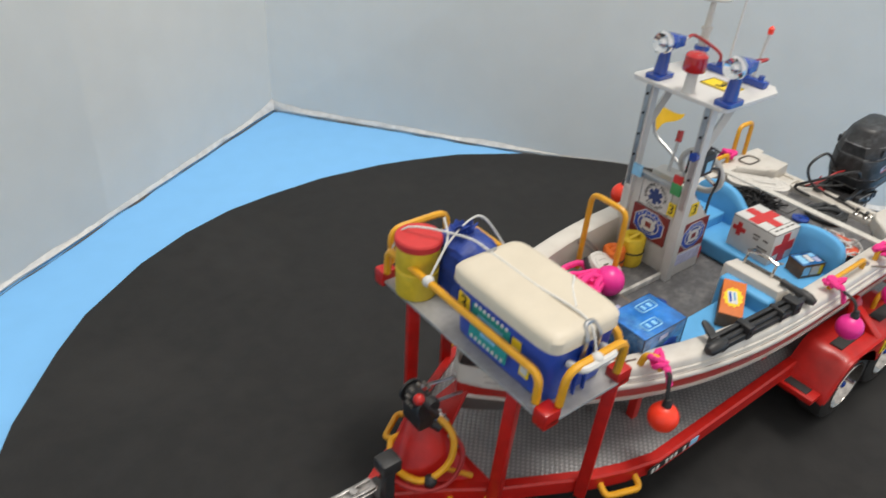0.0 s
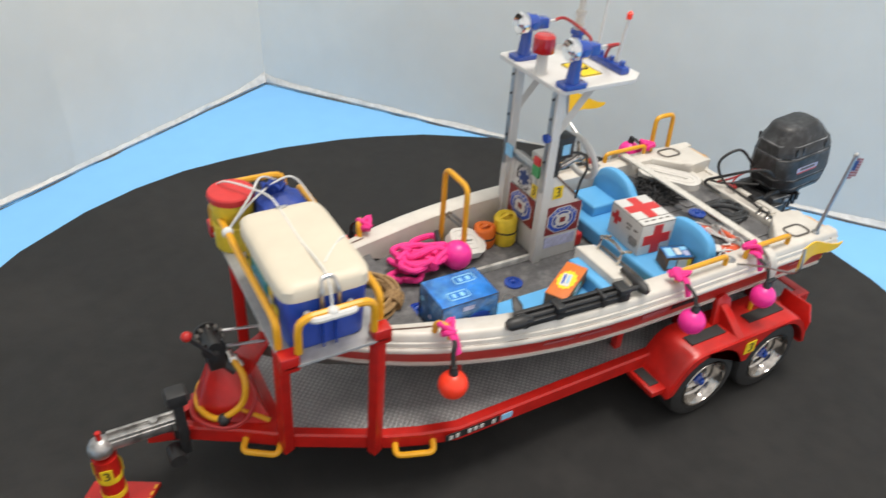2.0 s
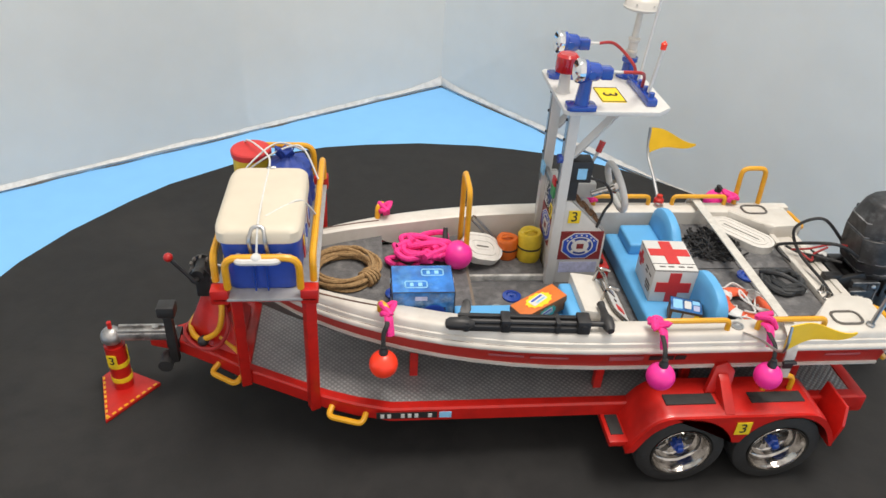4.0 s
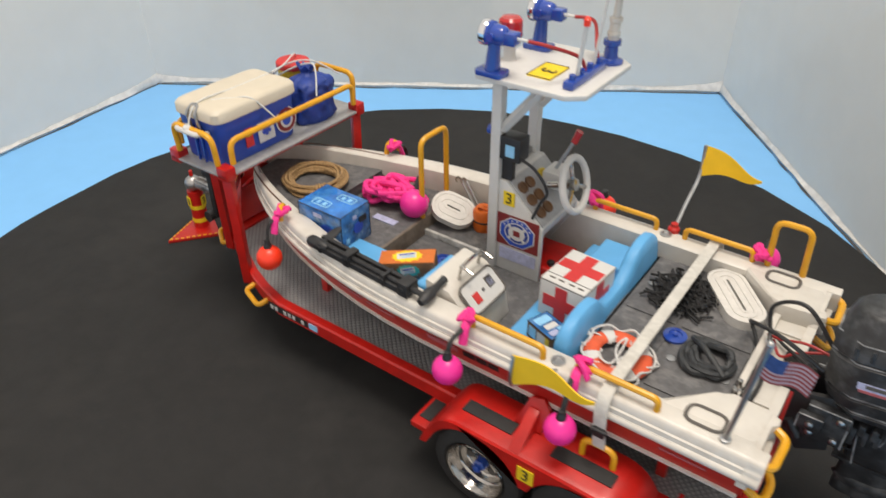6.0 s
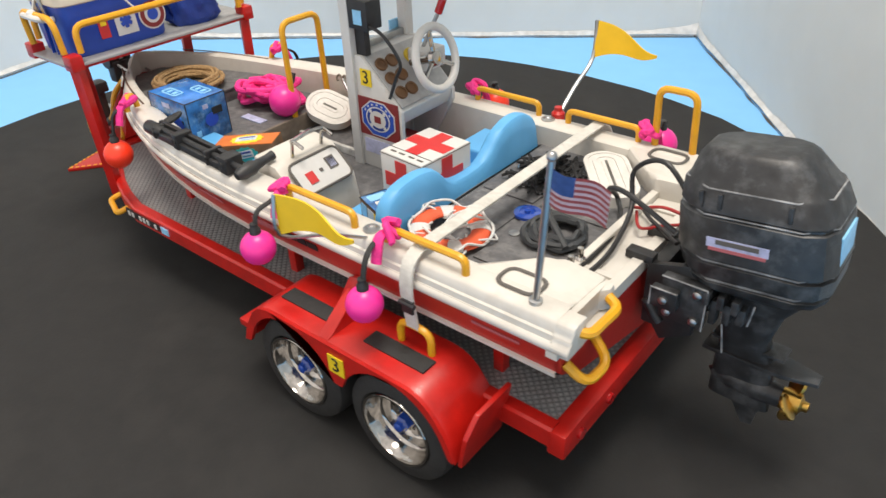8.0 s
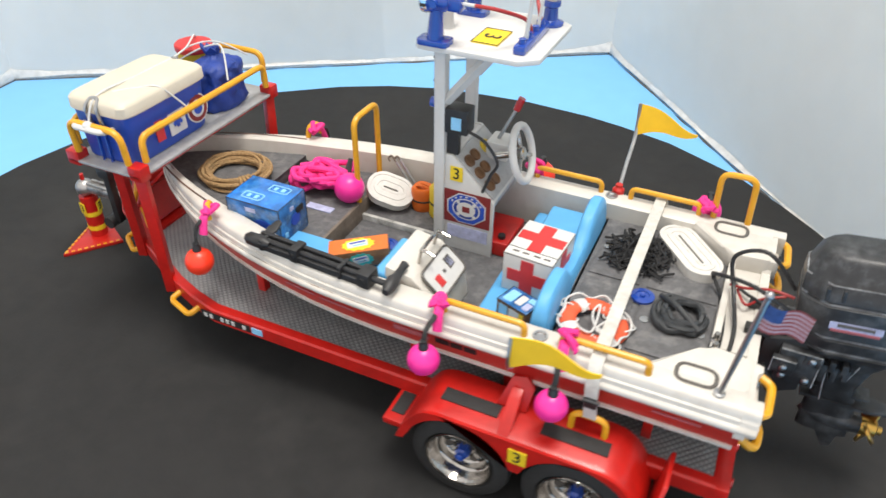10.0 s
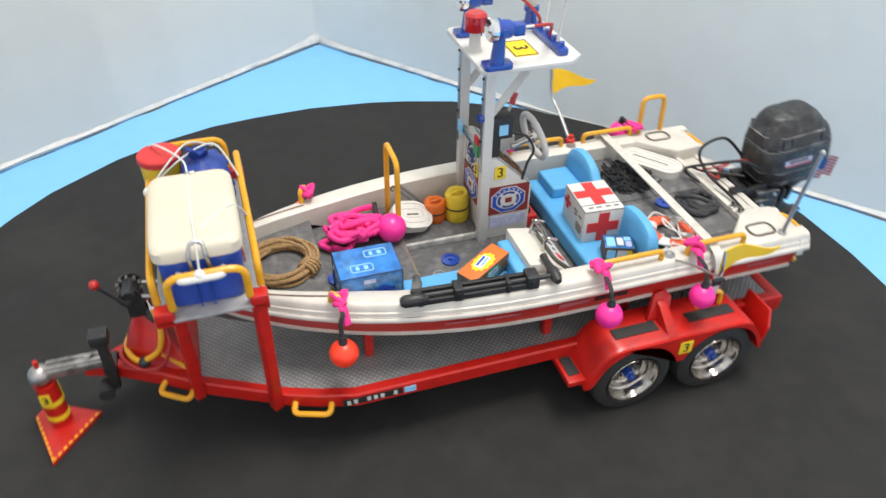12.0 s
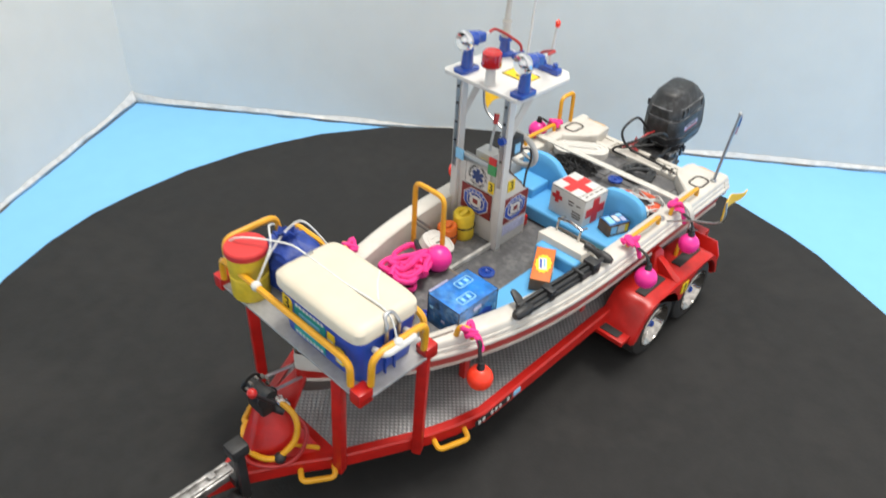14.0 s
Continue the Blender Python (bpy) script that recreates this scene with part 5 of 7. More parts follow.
for s in (-1, 1):
    bm = B()
    box(bm, 7.3, 8.3, s * 0.8 - 0.12, s * 0.8 + 0.12, 3.9, 5.0, 0.05)
    box(bm, 7.15, 7.75, s * 1.0 - 0.1, s * 1.0 + 0.1, 4.25, 4.75, 0.04)
    plate = part("side_plate", bm, MOTOR_BLACK, motor, "dusty side plate")
    for x, z in ((7.5, 4.1), (8.1, 4.1), (8.1, 4.8), (7.45, 4.5)):
        bm = B()
        lathe(bm, [(0.1, 0), (0.1, 0.06), (0.05, 0.09), (0, 0.09)], axes((x, s * (1.1 if x == 7.45 else 0.92), z), (1, 0, 0), (0, 0, 1) if s < 0 else (0, 0, -1)), 8)
        part("bolt", bm, STEEL, plate)
    bm = B()
    rod(bm, (7.1, s * 0.45, 3.55), (8.5, s * 0.35, 4.5), 0.13)
    rod(bm, (8.0, s * 0.385, 4.16), (8.6, s * 0.345, 4.57), 0.07)
    part("tilt_ram", bm, DUST, motor, "grey tilt ram")
for s in (-1, 1):
    for pts in ([(7.3, s * 0.93, 4.98), (8.3, s * 0.93, 4.98), (8.3, s * 0.93, 3.92)], [(7.15, s * 1.11, 4.27), (7.15, s * 1.11, 4.74), (7.74, s * 1.11, 4.74)], [(8.5, s * 0.62, 4.9), (8.6, s * 0.5, 3.9), (8.7, s * 0.45, 3.2)], [(9.2, s * 0.72, 4.85), (9.1, s * 0.55, 4.2)]):
        bm = B()
        tube(bm, pts, 0.022, 5)
        part("dust_line", bm, DUST, motor, "grey dust along an edge")
    bm = B()
    for k in range(3):
        box(bm, 8.35 + 0.28 * k, 8.5 + 0.28 * k, min(s * 0.5, s * 0.8), max(s * 0.5, s * 0.8), 4.1 + 0.1 * k, 4.7, 0.03)
    part("leg_rib", bm, MOTOR_BLACK, motor)
bm = B()
for k in range(4):
    box(bm, 7.9 + 0.3 * k, 8.05 + 0.3 * k, -0.95, 0.95, 4.62, 4.95, 0.03)
part("pan_rib", bm, MOTOR_BLACK, motor)
for pts, mat, r, lab in (
    ([(7.3, -0.6, 5.9), (6.2, -0.7, 6.5), (5.3, 0.3, 5.9), (5.2, 1.0, 5.3), (5.6, 0.4, 5.0), (5.75, -0.8, 5.0), (5.75, -1.9, 5.0)], BLACK, 0.06, "black control cable"),
    ([(7.3, 0.5, 5.9), (6.4, 0.7, 6.7), (5.6, 0.9, 6.2), (5.8, 0.5, 5.4), (6.05, -0.9, 5.1), (6.0, -2.0, 5.0)], BLACK, 0.06, "black control cable"),
    ([(7.3, 0.1, 5.9), (6.7, 0.2, 5.9), (6.1, 0.4, 5.6), (5.7, 0.8, 5.3)], RED_WIRE, 0.04, "red wire"),
    ([(7.2, 0.9, 5.3), (6.6, 0.7, 5.15), (6.2, 0.2, 5.2), (5.9, 0.6, 5.35)], RED_WIRE, 0.04, "red wire"),
    ([(7.2, -0.1, 5.3), (6.5, 0.5, 5.2), (6.1, 0.9, 5.1), (5.7, 1.2, 5.2)], BLACK, 0.05, "black control cable"),
):
    bm = B()
    tube(bm, smooth_curve(pts, 7), r)
    part("cable", bm, mat, motor, lab)
bm = B()
for y in (-1.9, -2.0):
    rod(bm, (5.75 if y > -1.95 else 6.0, y, 5.0), (5.75 if y > -1.95 else 6.0, y - 0.45, 4.95), 0.12)
part("cable_ends", bm, CHROME, motor, "chrome cable ends")

# ---- cargo on the platform ----
cooler = thing("cooler", (-13.15, -1.45, 6.7), "blue plastic cooler with a cream lid on the cargo platform", "cooler")
bm = B()
rings = []
for z, g in ((0, 0.0), (0.08, 0.05), (1.6, 0.14), (1.72, 0.14)):
    rings.append((z, 0, 1.0 + g, 1.68 + g))
rings_loft(bm, rings, Matrix.Translation((-13.15, -1.42, 6.7)), 40, 9)
body = part("body", bm, ROYAL, cooler)
bm = B()
rings_loft(bm, [(8.36, 0, 1.18, 1.9), (8.4, 0, 1.22, 1.94), (8.7, 0, 1.21, 1.93), (8.79, 0, 1.15, 1.86), (8.85, 0, 1.02, 1.74), (8.87, 0, 0.9, 1.6)], Matrix.Translation((-13.17, -1.38, 0)), 48, 8)
lid = part("lid", bm, CREAM, cooler, "cream plastic lid")
bm = B()
tube(bm, rounded([(-13.75, -3.25, 7.95), (-13.75, -3.72, 8.05), (-12.6, -3.72, 8.05), (-12.6, -3.25, 7.95)], 0.2), 0.1)
part("handle", bm, WHITE_PLASTIC, cooler, "white carry handle")
bm = B()
tube(bm, rounded([(-13.35, -3.3, 7.9), (-13.4, -3.4, 8.6), (-13.3, -3.15, 8.86), (-13.0, -3.15, 8.86), (-12.95, -3.4, 8.6), (-12.9, -3.3, 7.9)], 0.12), 0.06)
part("latch", bm, STEEL, cooler, "steel wire latch")
bm = B()
tube(bm, rounded([(-13.35, 0.3, 8.3), (-13.35, 0.48, 8.7), (-13.2, 0.3, 8.88), (-13.0, 0.35, 8.86)], 0.1), 0.06)
part("latch", bm, STEEL, cooler, "steel wire latch")
for x in (-13.35, -13.0):
    bm = B()
    box(bm, x - 0.02, x + 0.02, -3.3, -3.2, 6.75, 8.1)
    part("body_rib", bm, BLUE_GLOSS, body)
mf = axes((-14.27, 0.0, 7.72), (0, -1, 0), (0.06, 0, 1))
numeral_tag(body, shift(mf, 0.05, 0.15), 0.45, 0.55, 0.6)
bm = B()
prism(bm, rect(1.42, 1.1), 0.03, shift(mf, 1.1, -0.1))
sign = part("rescue_sign", bm, TEAL, body, "teal sign with a chequered white border")
for k in range(8):
    for y in (0.38, -0.58):
        bm = B()
        prism(bm, rect(0.09, 0.1), 0.02, shift(mf, 0.52 + k * 0.165, y, 0.03))
        part("check", bm, WHITE_PLASTIC, sign)
for k, (w, y) in enumerate(((0.95, 0.12), (0.8, -0.1), (0.55, -0.32))):
    bm = B()
    prism(bm, rect(w, 0.1), 0.02, shift(mf, 1.1, y, 0.03))
    part("text_bar", bm, PALE_BLUE, sign)
for x, y in ((2.05, 0.05), (2.45, -0.25)):
    bm = B()
    prism(bm, rect(0.32, 0.55), 0.03, shift(mf, x, y))
    sheet = part("notice", bm, YELLOW_PRINT, body, "small yellow and white notice")
    bm = B()
    prism(bm, rect(0.22, 0.22), 0.02, shift(mf, x, y - 0.08, 0.03))
    part("notice_picture", bm, WHITE_PLASTIC, sheet)
ma = axes((-12.05, -0.45, 7.5), (0, 1, 0), (-0.06, 0, 1))
for name, r, mat, h in (("emblem_rim", 0.5, WHITE_PLASTIC, 0.03), ("emblem_ring", 0.45, MAROON, 0.04), ("emblem_field", 0.3, WHITE_PLASTIC, 0.05), ("emblem_core", 0.2, ROYAL, 0.06)):
    bm = B()
    prism(bm, disc(r, 22), h, shift(ma, 0.25, 0))
    part(name, bm, mat, body)
bm = B()
prism(bm, rect(0.75, 0.85), 0.03, shift(ma, -0.75, 0))
card = part("medical_card", bm, WHITE_PLASTIC, body, "white card with a blue star")
bm = B()
for k in range(3):
    prism(bm, rect(0.12, 0.42), 0.03 + 0.002 * k, shift(ma, -0.75, 0, 0.03) @ Matrix.Rotation(radians(60 * k), 4, "Z"))
part("star", bm, ROYAL, card)
bm = B()
prism(bm, rect(0.34, 0.75), 0.03, shift(ma, -1.55, 0))
strip = part("warning_strip", bm, RED_CROSS, body, "red and yellow warning strip")
bm = B()
prism(bm, rect(0.2, 0.25), 0.02, shift(ma, -1.55, 0.15, 0.03))
part("strip_mark", bm, YELLOW_PRINT, strip)

bucket = thing("bucket", (-14.05, 2.3, 6.7), "round yellow tub with a red lid on the cargo platform", "tub")
bm = B()
lathe(bm, [(0, 0), (0.56, 0), (0.6, 0.05), (0.62, 0.85), (0.59, 0.88), (0.59, 0.94), (0.62, 0.98), (0.63, 1.7), (0, 1.7)], Matrix.Translation((-14.05, 2.3, 6.7)), 32)
part("body", bm, YELLOW_BAG, bucket)
bm = B()
lathe(bm, [(0.58, 1.65), (0.66, 1.65), (0.68, 1.71), (0.68, 1.85), (0.64, 1.9), (0.5, 1.92), (0, 1.89)], Matrix.Translation((-14.05, 2.3, 6.7)), 32)
part("lid", bm, RED_CROSS, bucket, "red lid")

bm = B()
prof = [(0, 0), (0.84, 0.0), (0.95, 0.2), (0.96, 0.7), (0.96, 1.2), (0.93, 1.42), (0.82, 1.58), (0.55, 1.7), (0.3, 1.78), (0.2, 1.88), (0.24, 1.94), (0, 1.94)]
lathe(bm, [(r, z) for p, q in zip(prof, prof[1:]) for u in (0, 0.34, 0.67) for r, z in ((p[0] + (q[0] - p[0]) * u, p[1] + (q[1] - p[1]) * u),)] + [prof[-1]], Matrix.Translation((-12.75, 1.8, 6.7)), 56)
for v in bm.verts:
    d = v.co - V(-12.75, 1.8, 6.7)
    a = math.atan2(d.y, d.x)
    k = 1 + 0.05 * math.sin(9 * a + 3 * d.z) + 0.17 * noise.noise(v.co * 2.4) + 0.09 * noise.noise(v.co * 5.5) - 0.05 * math.cos(4 * a)
    v.co.x, v.co.y = -12.75 + d.x * k * 0.85, 1.8 + d.y * k * 1.0
sack = thing("sack", (-12.75, 1.8, 6.7), "royal blue cloth sack tied at the neck on the platform", "sack")
part("body", bm, NAVY, sack)
rng = random.Random(3)
for k in range(7):
    bm = B()
    # the gathered cloth stands up in torn leaves above the tie
    ml = Matrix.Translation((-12.85, 1.85, 8.5)) @ Matrix.Rotation(radians(51 * k + rng.uniform(-12, 12)), 4, "Z") @ Matrix.Rotation(radians(rng.uniform(8, 38)), 4, "Y")
    h = rng.uniform(0.35, 0.65)
    prism(bm, [(-0.12, 0), (0.12, 0), (0.2, h * 0.55), (0.03, h), (-0.17, h * 0.6)], 0.05, ml @ axes((0.1, 0, 0), (0, 1, 0), (0, 0, 1)))
    part("neck_leaf", bm, NAVY, sack)

cords = thing("elastic_cord", (-13.2, 1.2, 8.8), "thin white elastic cord stretched over the cargo", "cord")
for pts in (
    [(-14.5, 2.9, 8.0), (-14.2, 2.6, 8.75), (-13.35, 1.2, 8.9), (-13.2, 0.4, 8.87)],
    [(-14.5, 1.2, 7.9), (-13.6, 1.6, 8.5), (-12.7, 1.8, 8.9), (-12.2, 1.7, 8.85), (-11.75, 1.2, 8.0)],
    [(-14.5, 1.2, 7.9), (-13.7, 1.5, 8.7), (-13.1, 2.4, 8.75), (-12.4, 3.2, 8.1)],
    [(-13.2, 0.4, 8.87), (-13.2, -1.4, 8.86), (-13.15, -3.1, 8.88), (-13.2, -3.6, 8.1)],
    [(-13.0, -2.6, 8.86), (-12.5, -2.0, 8.85), (-12.05, -1.6, 8.8), (-11.7, -0.9, 7.85)],
):
    bm = B()
    tube(bm, smooth_curve(pts, 5), 0.032, 6)
    part("cord_run", bm, CORD, cords)
for p in ((-14.5, 1.2, 7.87), (-13.2, -3.62, 8.1)):
    bm = B()
    ball(bm, p, 0.17, 12)
    part("cord_knot", bm, CORD, cords)

# ---- cargo in the bow ----


def coil(bm, c, r, turns, rise, thick, seedn, wob=0.12, ey=1.0):
    rng = random.Random(seedn)
    pts = []
    for k in range(turns * 14):
        a = 2 * math.pi * k / 14
        rr = r * (1 + wob * rng.uniform(-1, 1))
        pts.append((c[0] + rr * math.cos(a), c[1] + ey * rr * math.sin(a), c[2] + thick + rise * rng.random()))
    return tube(bm, smooth_curve(pts, 3), thick, 6)


rope = thing("rope_coil", (-10.95, -0.1, 5.05), "coil of tan hemp rope on the bow deck", "rope")
rng = random.Random(10)
for k in range(13):
    # one flat turn of the coil, nearly round, lying over its neighbours
    r0, ph, dx, dy = 0.82 + 0.05 * (k % 8) + rng.uniform(-0.02, 0.02), rng.uniform(0, 6.28), rng.uniform(-0.05, 0.05), rng.uniform(-0.05, 0.05)
    lift, tip = 0.075 + 0.13 * (k // 5) + rng.uniform(0, 0.05), rng.uniform(0.02, 0.09)
    pts = []
    for j in range(26):
        a = ph + 2 * math.pi * j / 24
        r = r0 + 0.035 * math.sin(2 * a + k) + 0.02 * math.sin(5 * a + 2 * k)
        pts.append((-10.95 + dx + 1.05 * r * math.cos(a), -0.1 + dy + r * math.sin(a), 5.05 + lift + tip * (1 + math.sin(a * 1.0 + 3 * k)) * 0.5 + 0.03 * (j > 23)))
    bm = B()
    tube(bm, smooth_curve(pts, 3), 0.062, 6)
    part("strand", bm, ROPE, rope)
for k in range(4):
    a = -0.75 + 0.12 * k
    c, t = V(-10.95 + 1.03 * math.cos(a), -0.1 + 0.99 * math.sin(a), 5.27), V(math.cos(a), math.sin(a), 0)
    bm = B()
    tube(bm, [c + t * 0.3 * math.cos(u) + V(0, 0, 0.23 * math.sin(u)) for u in [2 * math.pi * j / 12 for j in range(12)]], 0.06, 6, closed=True)
    part("binding", bm, ROPE, rope)


def carton(name, c, size, yaw, top, side, label, category, pitch=0.0, stretch=(1, 1, 1)):
    """A printed carton with separate panels, seams and drawn marks."""
    m = Matrix.Translation(c) @ Matrix.Rotation(radians(yaw), 4, "Z") @ Matrix.Rotation(radians(pitch), 4, "Y") @ Matrix.Diagonal((*stretch, 1))
    w, d, h = size
    ob = thing(name, c, label, category)
    bm = B()
    box(bm, -w / 2, w / 2, -d / 2, d / 2, 0, h, 0.03, m)
    part("body", bm, side, ob)
    bm = B()
    box(bm, -w / 2 + 0.01, w / 2 - 0.01, -d / 2 + 0.01, d / 2 - 0.01, h, h + 0.02, 0.008, m)
    part("top_panel", bm, top, ob)
    return ob, m


crate, m = carton("drinks_carton", (-8.38, -1.77, 4.6), (1.75, 1.8, 1.25), 0, CRATE, CRATE_SIDE, "blue printed drinks carton wrapped in film on the fore deck", "carton", 0.0, (1.13, 0.81, 1.11))
for x, y in ((0.3, 0.4), (-0.2, -0.4)):
    bm = B()
    tube(bm, [m @ V(x + px, y + py, 1.28) for px, py in rect(0.62, 0.42, 0.08)], 0.025, 4, closed=True)
    prism(bm, rect(0.12, 0.22), 0.02, m @ Matrix.Translation((x + 0.12, y, 1.265)))
    prism(bm, rect(0.1, 0.22), 0.02, m @ Matrix.Translation((x - 0.12, y, 1.265)))
    part("printed_mark", bm, PALE_BLUE, crate, "pale blue printed mark")
bm = B()
prism(bm, disc(0.26, 20, 1.25, 0.8), 0.02, m @ axes((0.3, -0.91, 0.6), (1, 0, 0), (0, 0, 1)))
prism(bm, disc(0.24, 20, 1.2, 0.8), 0.02, m @ axes((0.885, 0.1, 0.6), (0, 1, 0), (0, 0, 1)))
part("printed_oval", bm, ROYAL, crate, "dark blue printed oval")
rng = random.Random(31)
for k in range(9):
    side_on = k % 3
    face = (axes((0, -0.905, 0.6), (1, 0, 0), (0, 0, 1)), axes((-0.88, 0, 0.6), (0, -1, 0), (0, 0, 1)), axes((0.88, 0, 0.6), (0, 1, 0), (0, 0, 1)))[side_on]
    bm = B()
    prism(bm, rect(rng.uniform(0.15, 0.5), rng.uniform(0.08, 0.2)), 0.012 + 0.002 * k, m @ face @ Matrix.Translation((-0.7 + 0.55 * (k // 3) + rng.uniform(0, 0.2), rng.uniform(-0.4, 0.45), 0)))
    part("printed_patch", bm, (PALE_BLUE, LILAC, INK)[k // 3], crate)
bm = B()
for x, y in ((-0.88, -0.9), (0.88, -0.9), (0.88, 0.9), (-0.88, 0.9)):
    tube(bm, [m @ V(x * 0.99, y * 0.99, 0.05), m @ V(x * 0.99, y * 0.99, 1.24)], 0.02, 4)
part("film_seam", bm, INK, crate)
bm = B()
prism(bm, rect(0.25, 0.25), 0.02, m @ axes((-0.45, -0.91, 0.55), (1, 0, 0), (0, 0, 1)))
part("printed_spot", bm, YELLOW_BAG, crate)
bm = B()
tube(bm, [m @ V(x, y, 1.26) for x, y in rect(1.74, 1.79)], 0.018, 4, closed=True)
part("film_seam", bm, INK, crate)

heap = thing("rope_heap", (-8.0, 1.2, 4.6), "heap of hot pink cord on the fore deck", "rope")
rng = random.Random(21)
for k in range(14):
    pts = []
    a0 = rng.uniform(0, 6.28)
    cx, cy = -8.1 + rng.uniform(-0.5, 0.6), 1.15 + rng.uniform(-0.3, 0.4)
    for j in range(9):
        a = a0 + j * 0.8
        r = rng.uniform(0.35, 0.95)
        pts.append((cx + r * math.cos(a) * 1.0, cy + r * math.sin(a) * 0.7, 4.72 + 0.045 * k + rng.uniform(0, 0.2)))
    bm = B()
    tube(bm, smooth_curve(pts, 5), 0.11, 8)
    part("loop", bm, PINK_ROPE, heap)
float_ball = thing("rope_float", (-6.85, 0.85, 4.6), "hot pink plastic float ball beside the pink cord", "float")
bm = B()
ball(bm, (-6.9, 0.85, 5.13), 0.53, 28)
part("ball", bm, PINK, float_ball)
bm = B()
tube(bm, smooth_curve([(-7.2, 1.25, 5.1), (-7.3, 1.5, 5.4), (-7.3, 1.7, 5.75)], 4), [0.16, 0.15, 0.14, 0.13, 0.12, 0.11, 0.1, 0.09, 0.08], 8)
part("strap_end", bm, DARK_COIL, float_ball)


def hose_roll(c, a, b, thick, m_turn, label):
    """A flat oval roll of hose."""
    ob = thing("hose_roll", c, label, "hose")
    m = Matrix.Translation(c) @ m_turn

    def oval(r):
        return [(math.copysign(max(0.0, a - b), math.cos(t)) * (1 if abs(math.cos(t)) > 1e-6 else 0) + r * math.cos(t), r * math.sin(t)) for t in [2 * math.pi * (k + 0.5) / 40 for k in range(40)]]

    for k, r in enumerate((b, b * 0.8, b * 0.6, b * 0.4, b * 0.22)):
        outer = oval(r)
        inn = oval(r * 0.0 + max(0.04, r - b * 0.19))
        bm = B()
        lo = [bm.verts.new(m @ V(x, y, 0)) for x, y in outer]
        hi = [bm.verts.new(m @ V(x, y, thick - 0.015 * (k % 2))) for x, y in outer]
        hi2 = [bm.verts.new(m @ V(x, y, thick - 0.015 * (k % 2))) for x, y in inn]
        lo2 = [bm.verts.new(m @ V(x, y, 0)) for x, y in inn]
        n = len(outer)
        for p, q in ((lo, hi), (hi, hi2), (hi2, lo2)):
            for i in range(n):
                bm.faces.new((p[i], p[(i + 1) % n], q[(i + 1) % n], q[i]))
        part("wrap", bm, HOSE, ob)
    return ob


hose_roll((-5.95, 1.95, 4.55), 0.85, 0.62, 0.32, Matrix.Rotation(radians(15), 4, "Z") @ Matrix.Rotation(radians(18), 4, "Y") @ Matrix.Rotation(radians(24), 4, "X"), "flat oval roll of white hose leaning on the side shelf")
hose_roll((4.38, 2.22, 4.9), 1.32, 0.6, 0.3, Matrix.Rotation(radians(-52), 4, "Z"), "large flat roll of white hose on the aft deck")


def dry_bag(c, r, h, mat, label):
    ob = thing("dry_bag", c, label, "bag")
    bm = B()
    lathe(bm, [(0, 0), (r * 0.92, 0), (r, 0.08), (r * 1.02, h * 0.45), (r * 0.98, h * 0.55), (r, h * 0.9), (r * 0.85, h), (r * 0.5, h * 0.98), (r * 0.4, h * 0.9), (0, h * 0.9)], Matrix.Translation(c), 28)
    for v in bm.verts:
        d = v.co - Vector(c)
        v.co.x += 0.04 * noise.noise(v.co * 3)
        v.co.z += 0.05 * noise.noise(v.co * 2.2) * (d.z / h)
    part("body", bm, mat, ob)
    bm = B()
    lathe(bm, [(r * 1.0, 0), (r * 1.05, 0.01), (r * 1.05, 0.06), (r * 1.0, 0.07)], Matrix.Translation((c[0], c[1], c[2] + h * 0.46)), 28)
    part("strap", bm, INK, ob, "black strap")
    bm = B()
    tube(bm, smooth_curve([(c[0] - r * 0.5, c[1], c[2] + h * 0.95), (c[0] - r * 0.1, c[1] - r * 0.3, c[2] + h * 1.1), (c[0] + r * 0.5, c[1], c[2] + h * 0.95)], 5), 0.09, 6, flat=0.5)
    part("fold", bm, mat, ob)
    return ob


dry_bag((-4.8, 2.35, 4.07), 0.42, 0.85, ORANGE_BAG, "small orange vinyl bag with a black strap")
dry_bag((-3.98, 2.2, 4.07), 0.46, 1.2, YELLOW_BAG, "rolled yellow vinyl bag with a black strap")
for x, lean in ((0.0, 0.0), (0.22, 0.12)):
    hook = thing("boat_hook", (-5.26 + x, 2.5, 4.07), "grey boat hook pole leaning on the white hull side", "boat hook", "boat hooks on the shelf")
    foot, tip = V(-4.9 + x, 2.5, 4.1), V(-6.2 + x, 2.86 + lean * 0.3, 5.42)
    bm = B()
    tube(bm, [foot, tip], 0.05, 8)
    part("pole", bm, STEEL, hook)
    bm = B()
    tube(bm, smooth_curve([tip, tip + V(-0.12, 0, 0.1), tip + V(-0.2, -0.05, 0.0), tip + V(-0.12, -0.08, -0.08)], 4), 0.04, 6)
    part("hook_end", bm, STEP_WOOD, hook, "brown hook end")

